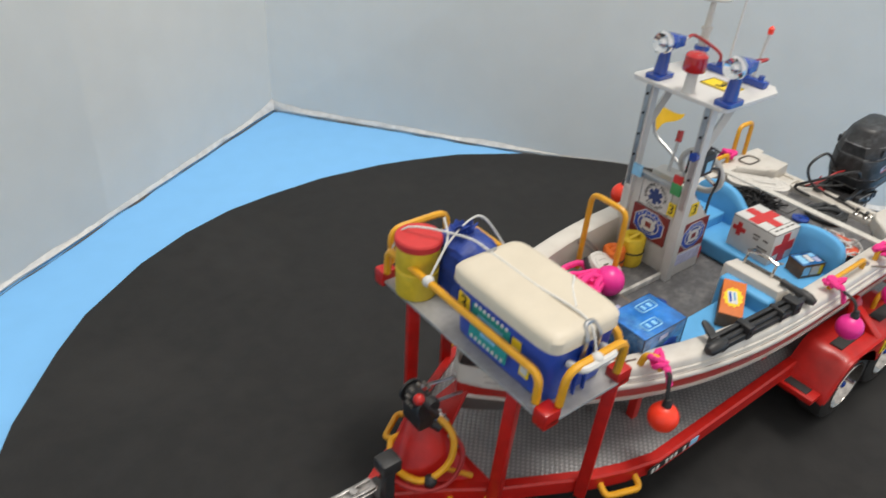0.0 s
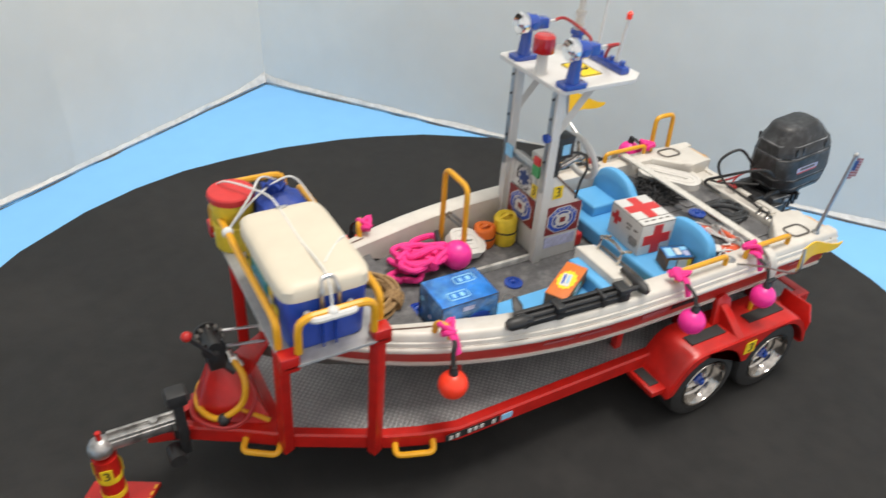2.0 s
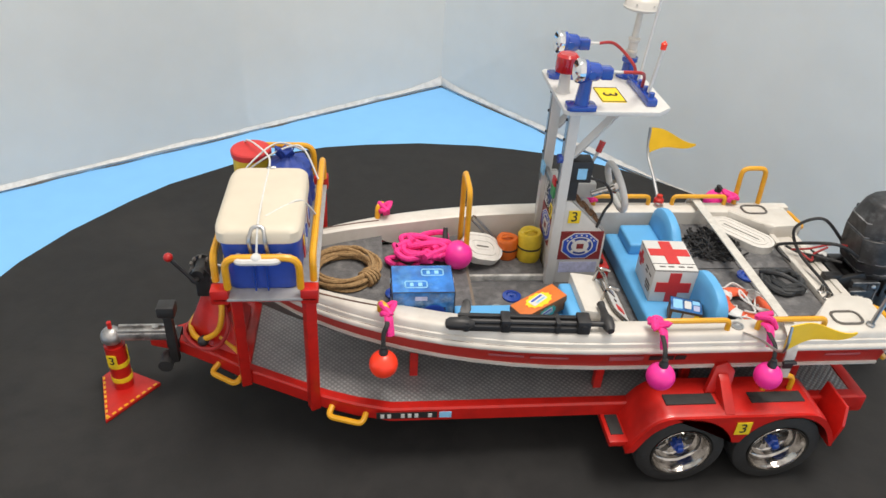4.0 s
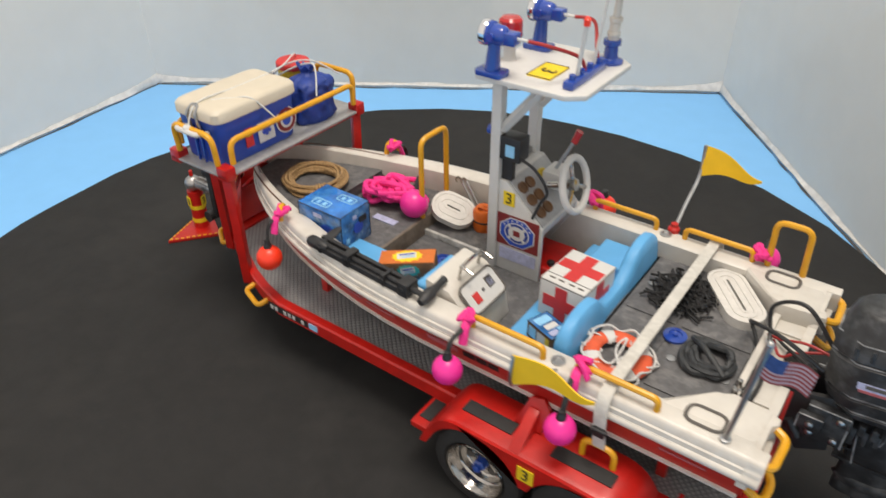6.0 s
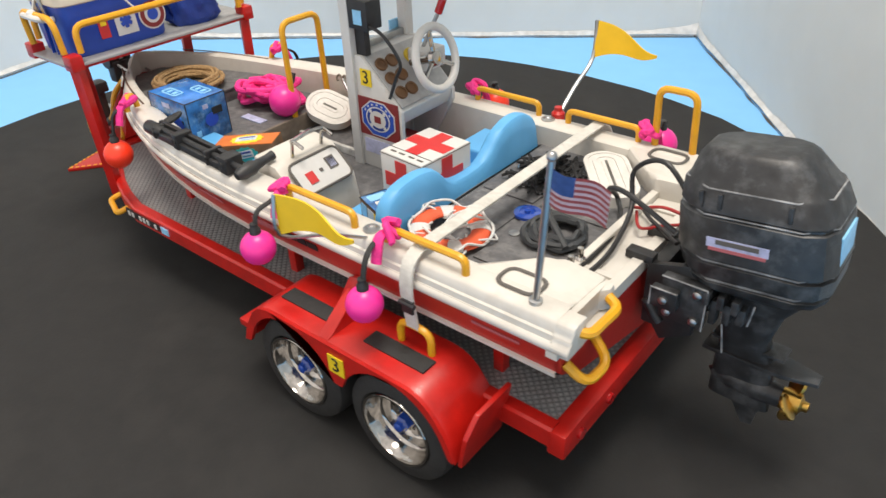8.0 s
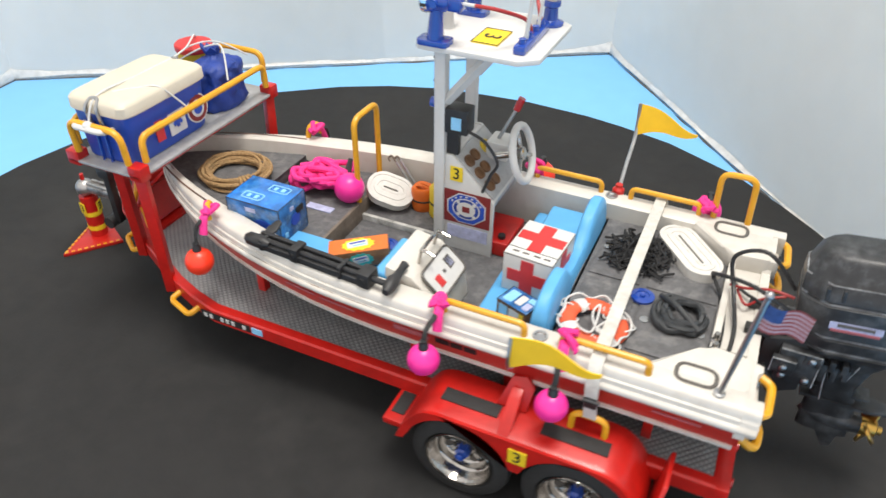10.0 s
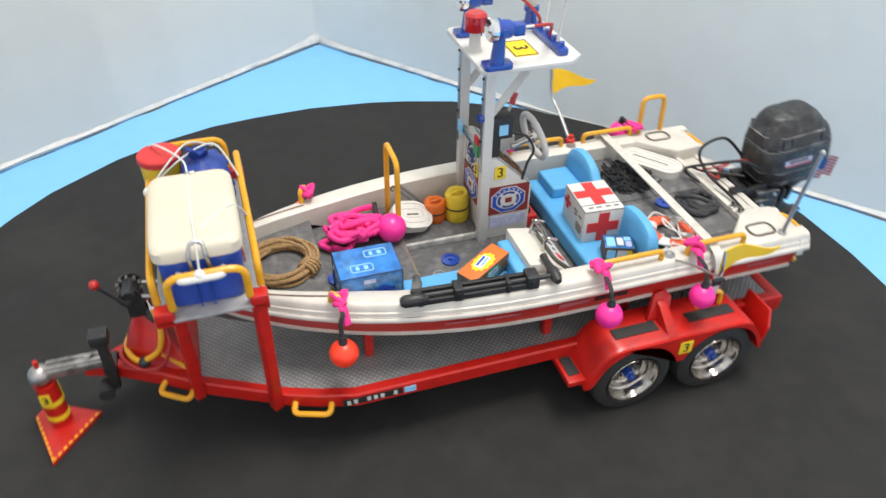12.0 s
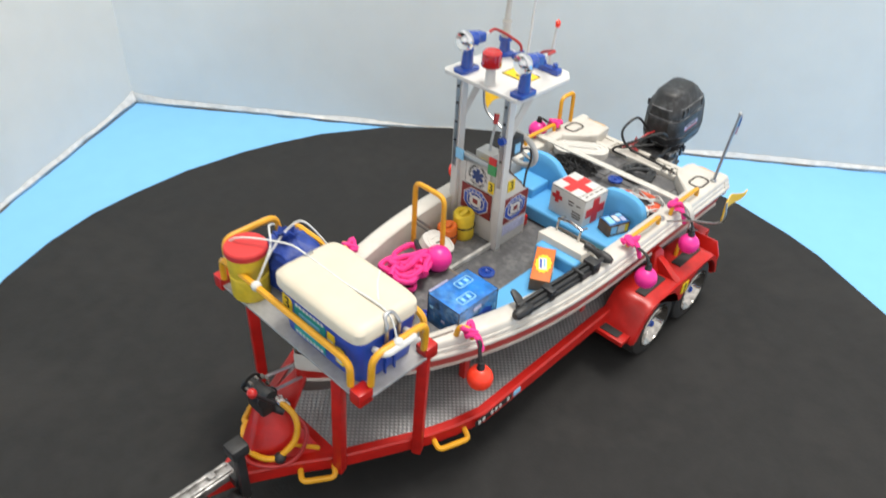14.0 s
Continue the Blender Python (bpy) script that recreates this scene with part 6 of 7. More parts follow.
soap, m = carton("soap_carton", (-4.6, -2.38, 5.0), (1.8, 0.75, 0.55), 30, ORANGE_CARD, BROWN_CARD, "orange printed soap carton leaning on the blue side seat", "carton", -6)
for face, k in ((m @ Matrix.Translation((0, 0, 0.57)), 1.0), (m @ axes((0.05, -0.376, 0.27), (1, 0, 0), (0, 0, 1)), 0.75)):
    bm = B()
    prism(bm, [((0.36 + 0.05 * (j % 2)) * k * math.cos(2 * math.pi * j / 24) * 1.25, (0.27 + 0.05 * (j % 2)) * k * math.sin(2 * math.pi * j / 24)) for j in range(24)], 0.012, face)
    sun = part("printed_sun", bm, YELLOW_PRINT if k == 1 else TEAL, soap, "printed sunburst")
    for x, y, w, h, mat in ((-0.02, 0.02, 0.62, 0.3, WHITE_PLASTIC), (-0.02, 0.09, 0.5, 0.07, ROYAL), (0.04, -0.04, 0.42, 0.06, PALE_BLUE)):
        bm = B()
        prism(bm, rect(w * k, h * k, 0.04), 0.01 if h > 0.1 else 0.016, shift(face, x * k, y * k, 0.01) @ Matrix.Rotation(radians(8), 4, "Z"))
        part("printed_bar", bm, mat, sun)

# trolling motor along the gunwale
troll = thing("trolling_motor", (-5.2, -3.6, 5.45), "black folded trolling motor lying along the white gunwale", "trolling motor")
MTR = axes((-7.5, -3.5, 5.46), (4.3, -0.3, 0.02), (0.07, 1, 0))
for y0, y1, z0, z1, x0, x1 in ((0.07, 0.21, 0.12, 0.38, 0.1, 4.15), (-0.23, -0.11, 0.0, 0.2, 0.2, 3.9), (-0.17, 0.12, 0.01, 0.2, 0.3, 3.9)):
    bm = B()
    box(bm, x0, x1, y0, y1, z0, z1, 0.03, MTR)
    part("side_bar", bm, BLACK, troll)
bm = B()
tube(bm, [MTR @ V(0.0, -0.03, 0.24), MTR @ V(4.75, -0.05, 0.26)], 0.09, 10)
part("shaft", bm, BLACK, troll)
for x, w, h in ((0.35, 0.2, 0.36), (1.55, 0.3, 0.46), (3.15, 0.14, 0.42), (3.95, 0.42, 0.48)):
    bm = B()
    box(bm, x - w / 2, x + w / 2, -0.28, 0.26, -0.01, h, 0.06, MTR)
    rod(bm, MTR @ V(x, -0.26, h * 0.55), MTR @ V(x, -0.32, h * 0.55), 0.08, 10)
    part("clamp", bm, BLACK, troll)
bm = B()
lathe(bm, [(0, -0.3), (0.13, -0.27), (0.2, -0.15), (0.21, 0.25), (0.17, 0.45), (0.1, 0.6), (0, 0.62)], along(MTR @ V(0, -0.12, 0.2), MTR @ V(2, -0.12, 0.22)), 18)
part("motor_pod", bm, BLACK, troll)
bm = B()
prism(bm, [(0.02, 0), (0.3, 0.0), (0.42, 0.35), (0.4, 0.62), (0.3, 0.72), (0.18, 0.66), (0.08, 0.35)], 0.1, MTR @ axes((0.1, 0.05, 0.22), (1, 0, 0), (0, 0.94, 0.34)), 0.04)
part("propeller_blade", bm, BLACK, troll)
bm = B()
lathe(bm, [(0, -0.62), (0.11, -0.6), (0.19, -0.4), (0.2, -0.1), (0.14, 0.05), (0.11, 0.4), (0.13, 0.62), (0, 0.68)], along((-2.79, -3.58, 5.76), (-2.8, -2.4, 5.88)), 16)
part("tiller_head", bm, BLACK, troll, "dark grey tiller grip across the shaft")

# ---- cargo on the bench ----
aid, m = carton("first_aid_box", (0.36, -0.45, 4.6), (1.5, 1.85, 1.32), -4, WHITE_PLASTIC, WHITE_PLASTIC, "white first-aid box with red crosses on the blue bench", "first-aid box")
for mm, s, a in ((m @ Matrix.Translation((0, 0.15, 1.335)), 0.7, 0.21), (m @ axes((0.0, -0.925, 0.62), (1, 0, 0), (0, 0, 1)), 0.6, 0.2), (m @ axes((-0.75, 0.55, 0.85), (0, -1, 0), (0, 0, 1)), 0.27, 0.09), (m @ axes((0.75, 0, 0.66), (0, 1, 0), (0, 0, 1)), 0.6, 0.2)):
    bm = B()
    prism(bm, cross_poly(s, a), 0.02, mm)
    part("red_cross", bm, RED_CROSS, aid, "red printed cross")
for y, z, w in ((-0.2, 0.95, 0.3), (-0.2, 0.8, 0.22), (-0.6, 0.9, 0.22), (-0.55, 0.55, 0.45), (-0.55, 0.42, 0.5), (-0.55, 0.3, 0.4)):
    bm = B()
    prism(bm, rect(w, 0.06), 0.012, m @ axes((-0.755, y, z), (0, -1, 0), (0, 0, 1)))
    part("text_bar", bm, GASKET, aid)
for x in (-0.45, -0.15, 0.2, 0.5):
    bm = B()
    prism(bm, rect(0.2, 0.07), 0.012, m @ Matrix.Translation((x, -0.72, 1.335)))
    part("text_bar", bm, GASKET, aid)
bm = B()
box(bm, -0.74, 0.74, -0.56, -0.54, 1.335, 1.35, 0, m)
part("lid_seam", bm, INK, aid)
bm = B()
tube(bm, [m @ V(x, y, 1.3) for x, y in rect(1.5, 1.85)], 0.015, 4, closed=True)
part("lid_seam", bm, GASKET, aid)

snack, m = carton("snack_carton", (0.45, -2.3, 4.6), (0.75, 1.05, 0.55), 70, CRATE_SIDE, BROWN_CARD, "small printed carton on the blue bench", "carton")
for k, (x, w, mat) in enumerate(((-0.28, 0.3, PALE_BLUE), (0.1, 0.35, WHITE_PLASTIC), (0.35, 0.16, YELLOW_PRINT))):
    for face in (axes((-0.38, 0, 0.3), (0, -1, 0), (0, 0, 1)), axes((0.38, 0, 0.3), (0, 1, 0), (0, 0, 1))):
        bm = B()
        prism(bm, rect(w, 0.36), 0.012, m @ face @ Matrix.Translation((x, 0, 0)))
        part("printed_patch", bm, mat, snack)
for x, y, w, h, mat in ((0.0, 0.28, 0.5, 0.3, PALE_BLUE), (0.02, -0.05, 0.42, 0.22, WHITE_PLASTIC), (-0.1, -0.33, 0.3, 0.2, LILAC), (0.2, -0.32, 0.2, 0.24, PALE_BLUE)):
    bm = B()
    prism(bm, rect(w, h, 0.04), 0.01, m @ Matrix.Translation((x, y, 0.572)))
    part("printed_patch", bm, mat, snack)
bm = B()
tube(bm, [m @ V(x, y, 0.56) for x, y in rect(0.74, 1.04)], 0.025, 4, closed=True)
part("edge", bm, INK, snack)

tank = thing("fuel_tank", (-1.1, 1.8, 3.87), "flat red fuel tank on the cockpit floor behind the console", "fuel tank")
bm = B()
box(bm, -3.2, -1.1, 0.98, 2.7, 3.87, 4.42, 0.08, seg=3)
part("body", bm, RED, tank)
bm = B()
rod(bm, (-1.42, 1.3, 4.38), (-1.42, 1.3, 4.54), 0.13)
part("cap", bm, BLACK, tank, "black screw cap")
vest = thing("life_vest", (-1.15, -2.85, 3.87), "folded mustard-yellow life vest on the cockpit floor", "life vest")
bm = B()
box(bm, -1.5, -0.85, -3.15, -2.2, 3.87, 4.2, 0.12, seg=3)
for v in bm.verts:
    v.co.z += 0.06 * noise.noise(v.co * 2.0)
part("body", bm, YELLOW_BAG, vest)
bm = B()
box(bm, -1.25, -1.1, -3.17, -2.18, 4.15, 4.24, 0.02)
part("strap", bm, INK, vest, "black strap")

# ---- aft deck ----
net = thing("cargo_net", (3.1, 1.6, 4.9), "crumpled black cord net on the aft deck", "net")
rng = random.Random(5)
for k in range(110):
    a = rng.choice((0.5, 2.07)) + rng.uniform(-0.35, 0.35)
    cx, cy = 3.0 + rng.uniform(-0.75, 0.75), 1.55 + rng.uniform(-0.8, 0.8)
    l = rng.uniform(0.3, 0.55)
    r = 1 - min(1, math.hypot(cx - 3.0, cy - 1.55))
    pts = [(cx + l * u * math.cos(a) + rng.uniform(-0.12, 0.12), cy + l * u * math.sin(a) + rng.uniform(-0.12, 0.12), 4.95 + 0.4 * r * rng.random() + rng.uniform(0, 0.16)) for u in (-1, -0.5, 0, 0.5, 1)]
    bm = B()
    tube(bm, smooth_curve(pts, 3), 0.042, 5)
    part("cord", bm, NET, net)
cable_coil = thing("cable_coil", (4.6, -0.85, 4.9), "coil of charcoal cable on the aft deck", "cable")
for k in range(4):
    bm = B()
    coil(bm, (4.6 + 0.04 * k, -0.85, 4.88 + 0.05 * k), 0.72 - 0.08 * k, 2, 0.12, 0.08, 30 + k, 0.07)
    part("turn", bm, DARK_COIL, cable_coil)
bm = B()
tube(bm, smooth_curve([(4.0, -0.3, 5.1), (4.5, -0.9, 5.35), (5.2, -1.4, 5.1)], 5), 0.09)
part("turn", bm, DARK_COIL, cable_coil)

life = thing("life_ring", (2.55, -2.2, 4.9), "orange and white life ring with white rope on the aft deck", "life ring")
ml = Matrix.Translation((2.55, -2.2, 5.08)) @ Matrix.Rotation(radians(6), 4, "Y")
for k in range(8):
    bm = B()
    a0, a1 = (90 * (k // 2) - 33, 90 * (k // 2) + 33) if k % 2 == 0 else (90 * (k // 2) + 33, 90 * (k // 2) + 57)
    pts = [ml @ V(0.72 * math.cos(a), 0.72 * math.sin(a), 0) for a in [radians(a0 + (a1 - a0) * j / 6) for j in range(7)]]
    tube(bm, pts, 0.23 if k % 2 == 0 else 0.24, 12, flat=0.42)
    part("segment", bm, LIFE_ORANGE if k % 2 == 0 else WHITE_PLASTIC, life, "orange segment" if k % 2 == 0 else "white band")
rng = random.Random(9)
bm = B()
pts = [ml @ V((0.85 + 0.2 * rng.random()) * math.cos(2 * math.pi * k / 16), (0.95 + 0.25 * rng.random()) * math.sin(2 * math.pi * k / 16), -0.05 + 0.25 * rng.random()) for k in range(16)]
tube(bm, smooth_curve(pts, 4, closed=True), 0.035, 6, closed=True)
part("grab_line", bm, CORD, life, "white grab line")
bm = B()
pts = [ml @ V(rng.uniform(-0.6, 0.6), rng.uniform(-0.6, 0.6), 0.18 + 0.1 * rng.random()) for k in range(9)]
tube(bm, smooth_curve(pts, 5), 0.032, 6)
part("grab_line", bm, CORD, life)
for k in range(4):
    a0 = 1.2 + k * 1.4
    bm = B()
    pts = [ml @ V((0.8 + 0.35 * math.sin(j * 1.3 + k)) * math.cos(a0 + j * 0.33), (0.8 + 0.35 * math.sin(j * 1.3 + k)) * math.sin(a0 + j * 0.33), -0.1 + 0.14 * (j % 2) + 0.1 * rng.random()) for j in range(8)]
    tube(bm, smooth_curve(pts, 4), 0.026, 6)
    part("grab_line", bm, CORD, life)

strap = thing("tie_down_strap", (3.05, 0, 5.5), "white webbing strap over the boat with a black ratchet", "strap")
bm = B()
box(bm, 2.9, 3.25, -3.95, 3.95, 5.62, 5.68, 0.02)
part("top_web", bm, WEBBING, strap)
for s in (-1, 1):
    bm = B()
    run = [(3.07, s * 3.9, 5.66), (3.08, s * 4.25, 5.45), (3.12, s * 4.42, 5.0), (3.15, s * 4.42, 4.5), (3.2, s * 4.38, 3.85)]
    rows = []
    for x, y, z in smooth_curve(run, 4):
        rows.append([bm.verts.new(V(x + dx, y + s * dy, z)) for dx, dy in ((-0.17, 0), (0.17, 0), (0.17, 0.06), (-0.17, 0.06))])
    for a, b in zip(rows, rows[1:]):
        for k in range(4):
            bm.faces.new((a[k], a[(k + 1) % 4], b[(k + 1) % 4], b[k]))
    bm.faces.new(rows[0])
    bm.faces.new(rows[-1])
    web = part("side_web", bm, WEBBING, strap)
    bm = B()
    box(bm, 3.0, 3.32, s * 4.48 - 0.05, s * 4.48 + 0.05, 4.3, 4.65, 0.03)
    rod(bm, (2.95, s * 4.52, 4.55), (3.38, s * 4.52, 4.55), 0.06)
    part("ratchet", bm, BLACK, web, "black ratchet buckle")

# ---- fenders hung over the side ----


def fender_ball(top, c, mat, knot, label, r=0.48):
    ob = thing("boat_fender", c, label, "fender", "fenders along the gunwale")
    bm = B()
    ball(bm, c, r, 28)
    part("ball", bm, mat, ob)
    out = V(0, -1 if top[1] < 0 else 1, 0)
    bm = B()
    lathe(bm, [(0.14, 0), (0.14, 0.15), (0.1, 0.2), (0.1, 0.3), (0, 0.3)], Matrix.Translation((c[0], c[1], c[2] + r - 0.06)), 12)
    part("cap", bm, BLACK, ob, "black cap")
    bm = B()
    tube(bm, smooth_curve([top, Vector(top) + out * 0.45 + V(0, 0, -0.08), (c[0], c[1] * 0.97, (top[2] + c[2]) / 2 + 0.35), (c[0], c[1], c[2] + r)], 5), 0.075, 8, flat=0.6)
    part("cord", bm, RUBBER, ob, "dark cord")
    rng = random.Random(int(abs(c[0]) * 10))
    bm = B()
    pts = [Vector(top) + V(rng.uniform(-0.3, 0.3), rng.uniform(-0.25, 0.25), rng.uniform(-0.05, 0.3)) for k in range(9)]
    tube(bm, smooth_curve(pts, 4), 0.09, 7)
    tube(bm, smooth_curve([Vector(top), Vector(top) + out * 0.3 + V(0.05, 0, 0), Vector(top) + out * 0.5 + V(0.1, 0, -0.5)], 4), 0.14, 7, flat=0.6)
    part("knot", bm, knot, ob, "hot pink knotted cord")
    return ob


fender_ball((-9.55, -3.15, 5.75), (-9.66, -3.85, 4.29), ORANGE, PINK_ROPE, "fluorescent orange fender ball hung by pink cord", 0.45)
fender_ball((-1.2, -3.95, 5.7), (-1.25, -4.98, 4.57), PINK, PINK_ROPE, "hot pink fender ball hung from the gunwale rail", 0.44)
fender_ball((2.2, -3.98, 5.75), (2.28, -4.93, 4.42), PINK, PINK_ROPE, "hot pink fender ball hung from the gunwale rail", 0.43)
fender_ball((-9.5, 2.85, 5.8), (-9.6, 3.87, 4.3), ORANGE, PINK_ROPE, "fluorescent orange fender ball hung by pink cord", 0.5)
fender_ball((-1.3, 3.98, 5.65), (-1.3, 5.0, 4.9), ORANGE, PINK_ROPE, "orange fender ball hung over the far gunwale", 0.48)
fender_ball((4.55, 4.0, 5.7), (4.5, 4.95, 5.0), PINK, PINK_ROPE, "hot pink fender ball hung over the far gunwale", 0.48)

# ---- flags ----


def cloth(corners, thick, m_fn):
    """A waved sheet over a triangle or quad given as (a, b, c, d)."""
    a, b, c, d = (Vector(p) for p in corners)
    bm = B()
    n = 12
    grid = []
    for i in range(n + 1):
        u = i / n
        grid.append([bm.verts.new((a * (1 - u) + d * u) * (1 - v) + (b * (1 - u) + c * u) * v + m_fn(u, v)) for v in (0, 0.25, 0.5, 0.75, 1)])
    for i in range(n):
        for j in range(4):
            bm.faces.new((grid[i][j], grid[i + 1][j], grid[i + 1][j + 1], grid[i][j + 1]))
    bmesh.ops.remove_doubles(bm, verts=bm.verts, dist=0.001)
    bmesh.ops.solidify(bm, geom=bm.faces[:], thickness=thick)
    return bm


for s, base, lo, hi, tip in ((1, (1.63, 4.1, 5.45), (1.58, 6.06, 6.65), (1.53, 6.26, 7.73), (3.59, 6.29, 7.05)), (-1, (1.6, -4.0, 5.4), (1.45, -6.18, 6.55), (1.44, -6.16, 7.45), (3.5, -5.93, 7.14))):
    flag = thing("pennant", base, "yellow triangular pennant on a leaning steel pole", "flag", "pennants")
    bm = B()
    top = Vector(hi)
    tube(bm, smooth_curve([base, (Vector(base) + Vector(lo)) / 2 + V(0, -0.05 * s, 0.02), lo, hi], 4), 0.065 if s > 0 else 0.04, 8)
    part("pole", bm, STEEL, flag)
    if s > 0:
        bm = B()
        lathe(bm, [(0, -0.05), (0.2, -0.05), (0.2, 0.12), (0.12, 0.2), (0.12, 0.3), (0, 0.3)], Matrix.Translation(base), 14)
        part("socket", bm, RED, flag, "red socket")
    t1 = Vector(tip) + V(0, 0, 0.04)
    bm = cloth((lo, hi, t1, Vector(tip) - V(0, 0, 0.04)), 0.04, lambda u, v: V(0, 0.22 * math.sin(u * 5.2) * u, 0.08 * math.sin(u * 6)))
    part("cloth", bm, YELLOW_FLAG, flag)

ensign = thing("ensign", (5.96, -3.83, 5.45), "small striped national flag on a steel staff at the stern", "flag")
bm = B()
rod(bm, (5.96, -3.83, 5.42), (6.25, -3.98, 8.7), 0.07)
part("staff", bm, STEEL, ensign)
bm = B()
lathe(bm, [(0, 0), (0.14, 0), (0.14, 0.08), (0.08, 0.1), (0, 0.1)], Matrix.Translation((5.96, -3.83, 5.45)), 12)
part("staff_foot", bm, STEEL, ensign)
bm = B()
ball(bm, (6.25, -3.98, 8.72), 0.1, 10)
part("finial", bm, STEEL, ensign)


def stripe(u0, u1, v0, v1, mat, name, off=0.0):
    o, ex, ey = V(6.24, -3.98, 7.8), V(0.98, 0.3, -0.26), V(0.05, -0.02, 0.72)

    def at(u, v):
        return o + ex * u + ey * v + V(0.03, -1, 0) * (0.09 * math.sin(u * 7) + off)

    bm = B()
    grid = [[bm.verts.new(at(u0 + (u1 - u0) * i / 8, v)) for v in (v0, v1)] for i in range(9)]
    for i in range(8):
        bm.faces.new((grid[i][0], grid[i + 1][0], grid[i + 1][1], grid[i][1]))
    bmesh.ops.solidify(bm, geom=bm.faces[:], thickness=0.03)
    part(name, bm, mat, ensign)


for k in range(13):
    lo, hi = k / 13, (k + 1) / 13
    stripe(0.4 if k >= 6 else 0, 1, lo, hi, FADED_RED if k % 2 == 0 else FADED_WHITE, "stripe")
stripe(0, 0.4, 6 / 13, 1, FADED_BLUE, "canton")

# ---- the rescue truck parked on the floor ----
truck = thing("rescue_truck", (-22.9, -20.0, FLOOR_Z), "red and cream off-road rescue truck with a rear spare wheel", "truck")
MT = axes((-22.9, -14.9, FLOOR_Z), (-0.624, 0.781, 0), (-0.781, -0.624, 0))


def tbox(bm, x0, x1, y0, y1, z0, z1, bev=0.06):
    return box(bm, x0, x1, y0, y1, z0, z1, bev, MT)


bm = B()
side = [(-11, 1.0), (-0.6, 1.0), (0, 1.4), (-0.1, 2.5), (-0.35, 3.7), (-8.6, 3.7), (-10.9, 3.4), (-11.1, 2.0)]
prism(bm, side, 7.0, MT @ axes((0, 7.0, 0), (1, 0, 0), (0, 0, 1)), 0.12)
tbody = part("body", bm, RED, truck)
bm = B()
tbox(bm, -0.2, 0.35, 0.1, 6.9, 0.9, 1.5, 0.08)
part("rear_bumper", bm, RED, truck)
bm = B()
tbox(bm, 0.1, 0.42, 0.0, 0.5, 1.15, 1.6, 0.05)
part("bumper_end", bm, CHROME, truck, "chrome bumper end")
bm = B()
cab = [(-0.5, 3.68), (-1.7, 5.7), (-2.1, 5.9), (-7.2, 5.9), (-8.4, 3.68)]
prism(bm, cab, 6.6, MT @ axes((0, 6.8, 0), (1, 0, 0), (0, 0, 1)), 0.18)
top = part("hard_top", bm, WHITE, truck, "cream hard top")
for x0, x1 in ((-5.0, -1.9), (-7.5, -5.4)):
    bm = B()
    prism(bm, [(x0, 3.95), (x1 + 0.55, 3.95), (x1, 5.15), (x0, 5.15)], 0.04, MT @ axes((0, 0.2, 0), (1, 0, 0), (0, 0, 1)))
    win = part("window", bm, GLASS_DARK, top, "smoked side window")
    if x0 > -6:
        bm = B()
        prism(bm, [(x0 + 0.9, 4.0), (x1 + 0.1, 4.0), (x1 - 0.1, 4.5), (x0 + 0.9, 4.5)], 0.03, MT @ axes((0, 0.16, 0), (1, 0, 0), (0, 0, 1)))
        sticker = part("window_sticker", bm, RED_CROSS, win, "red window sticker")
        lettering("sticker_word", "Emergency", 0.34, MT @ axes((-3.0, 0.12, 4.32), (1, 0, 0), (0, 0, 1)), WHITE_PLASTIC, sticker, 0.01)
        bm = B()
        prism(bm, rect(1.2, 0.14), 0.02, MT @ axes((-2.9, 0.13, 4.1), (1, 0, 0), (0, 0, 1)))
        part("sticker_bar", bm, WHITE_PLASTIC, sticker)
        bm = B()
        prism(bm, disc(0.35, 16, 1.4, 0.7), 0.02, MT @ axes((-2.7, 0.17, 4.8), (1, 0, 0), (0, 0, 1)))
        part("load_inside", bm, YELLOW_BAG, win, "yellow gear behind the glass")
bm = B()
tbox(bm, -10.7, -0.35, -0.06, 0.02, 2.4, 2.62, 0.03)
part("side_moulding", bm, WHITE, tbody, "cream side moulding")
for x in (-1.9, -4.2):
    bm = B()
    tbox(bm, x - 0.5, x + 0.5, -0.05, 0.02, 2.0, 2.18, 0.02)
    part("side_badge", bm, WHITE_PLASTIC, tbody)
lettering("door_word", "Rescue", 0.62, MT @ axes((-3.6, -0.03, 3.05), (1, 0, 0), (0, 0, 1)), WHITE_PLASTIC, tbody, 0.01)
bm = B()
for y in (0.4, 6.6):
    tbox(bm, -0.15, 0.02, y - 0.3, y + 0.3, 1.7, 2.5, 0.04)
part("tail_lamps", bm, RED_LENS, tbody)
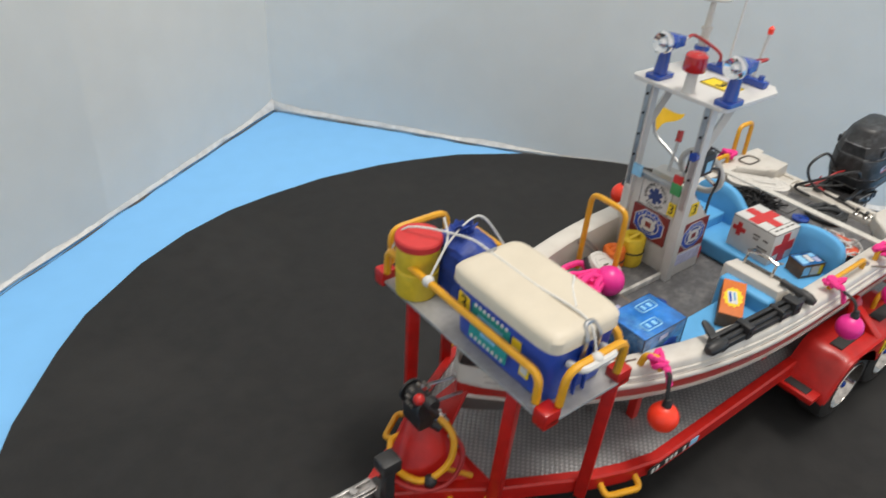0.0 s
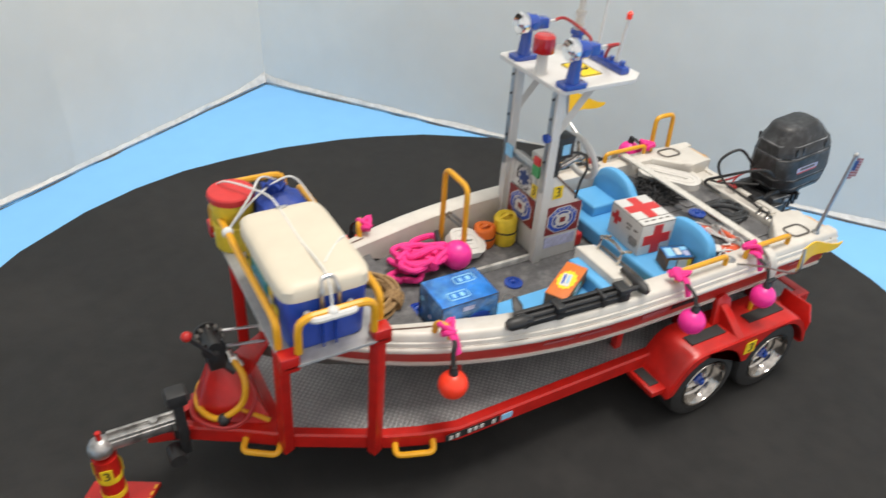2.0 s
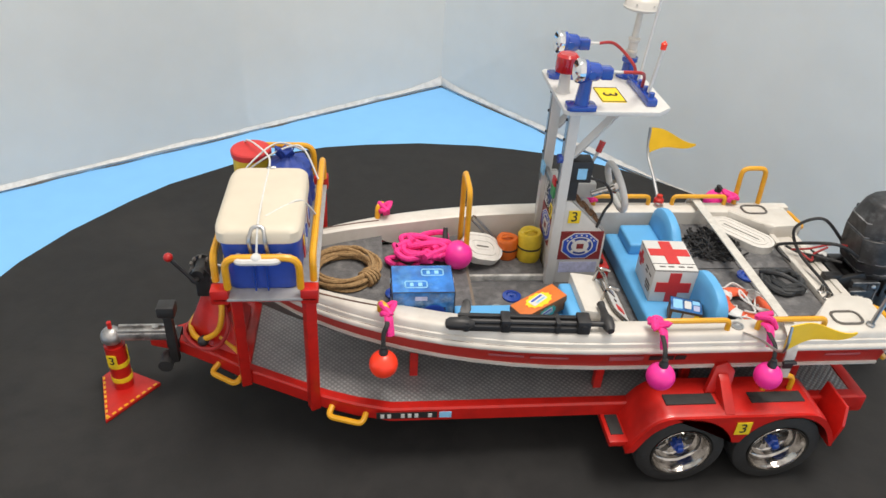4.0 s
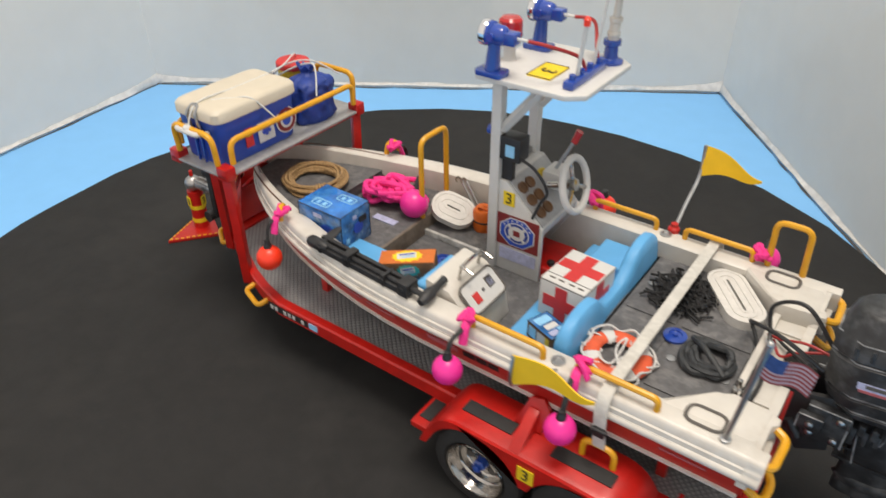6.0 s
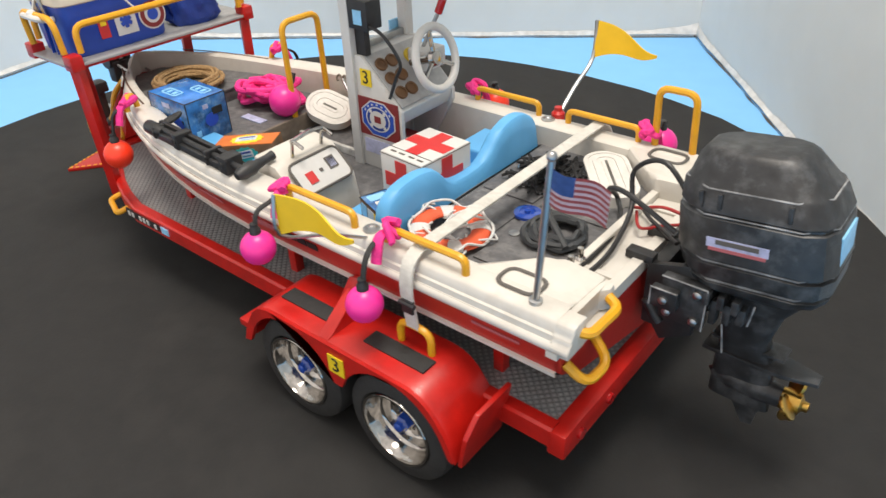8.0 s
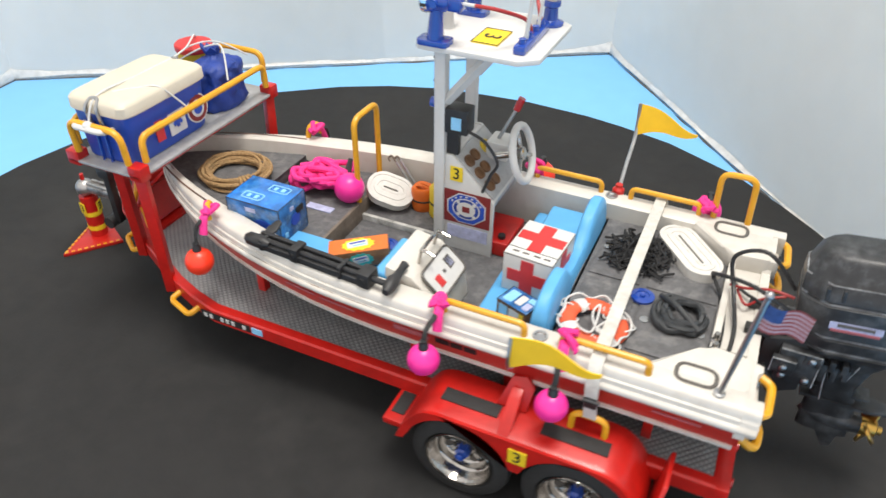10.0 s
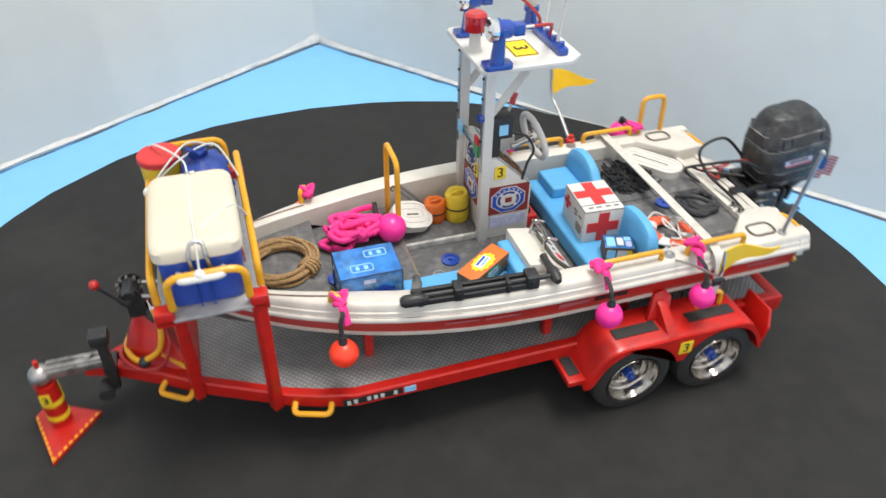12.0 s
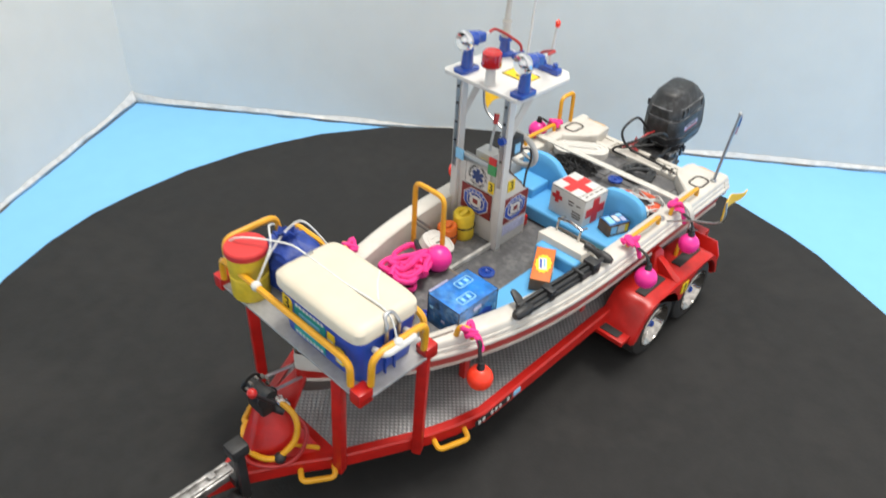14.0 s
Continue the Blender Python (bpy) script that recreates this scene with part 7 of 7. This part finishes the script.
for x in (-4.9, -9.6):
    bm = B()
    arch = [(2.0 * math.cos(radians(a)), 2.0 * math.sin(radians(a))) for a in range(0, 181, 12)] + [(1.7 * math.cos(radians(a)), 1.7 * math.sin(radians(a))) for a in range(180, -1, -12)]
    for y0 in (0.05, 7.35):
        bm = B()
        prism(bm, arch, 0.4, MT @ axes((x, y0, 1.25), (1, 0, 0), (0, 0, 1)))
        part("wheel_arch", bm, RUBBER, tbody, "grey wheel arch flare")
    for y0, sgn in ((-0.1, 1), (7.1, -1)):
        mw = MT @ Matrix.Translation((x, y0, 1.5)) @ Matrix.Rotation(radians(90 * sgn), 4, "X")
        bm = B()
        lathe(bm, [(0.9, -1.2), (1.35, -1.2), (1.5, -1.0), (1.5, -0.15), (1.35, 0.0), (0.95, 0.02), (0.9, -0.1)], mw, 40)
        tyre = part("tyre", bm, RUBBER, truck, "black off-road tyre")
        bm = B()
        lathe(bm, [(0.93, -0.6), (0.93, 0.0), (0.85, 0.03), (0.78, -0.2), (0.5, -0.3), (0.35, -0.05), (0, 0.0)], mw, 36)
        part("rim", bm, CHROME, tyre, "chrome rim")
        bm = B()
        for k in range(5):
            box(bm, 0.05, 0.55, -0.09, 0.09, -0.12, 0.04, 0.03, mw @ Matrix.Rotation(radians(72 * k), 4, "Z"))
        part("hub", bm, BLUE_GLOSS, tyre, "blue hub")
mw = MT @ Matrix.Translation((-0.45, 3.2, 4.75)) @ Matrix.Rotation(radians(-28), 4, "Y") @ Matrix.Rotation(radians(90), 4, "Y")
bm = B()
lathe(bm, [(0, 0), (1.35, 0), (1.55, 0.15), (1.6, 0.4), (1.6, 0.9), (1.5, 1.1), (1.0, 1.15), (0, 1.1)], mw, 40)
part("spare_wheel", bm, RUBBER, truck, "black spare wheel")
bm = B()
tbox(bm, 0.0, 0.75, 1.2, 1.6, 2.7, 2.95, 0.08)
rod(bm, MT @ V(0.6, 1.4, 2.9), MT @ V(0.65, 1.4, 3.7), 0.07)
part("carrier_arm", bm, BLACK, truck, "black spare wheel carrier")
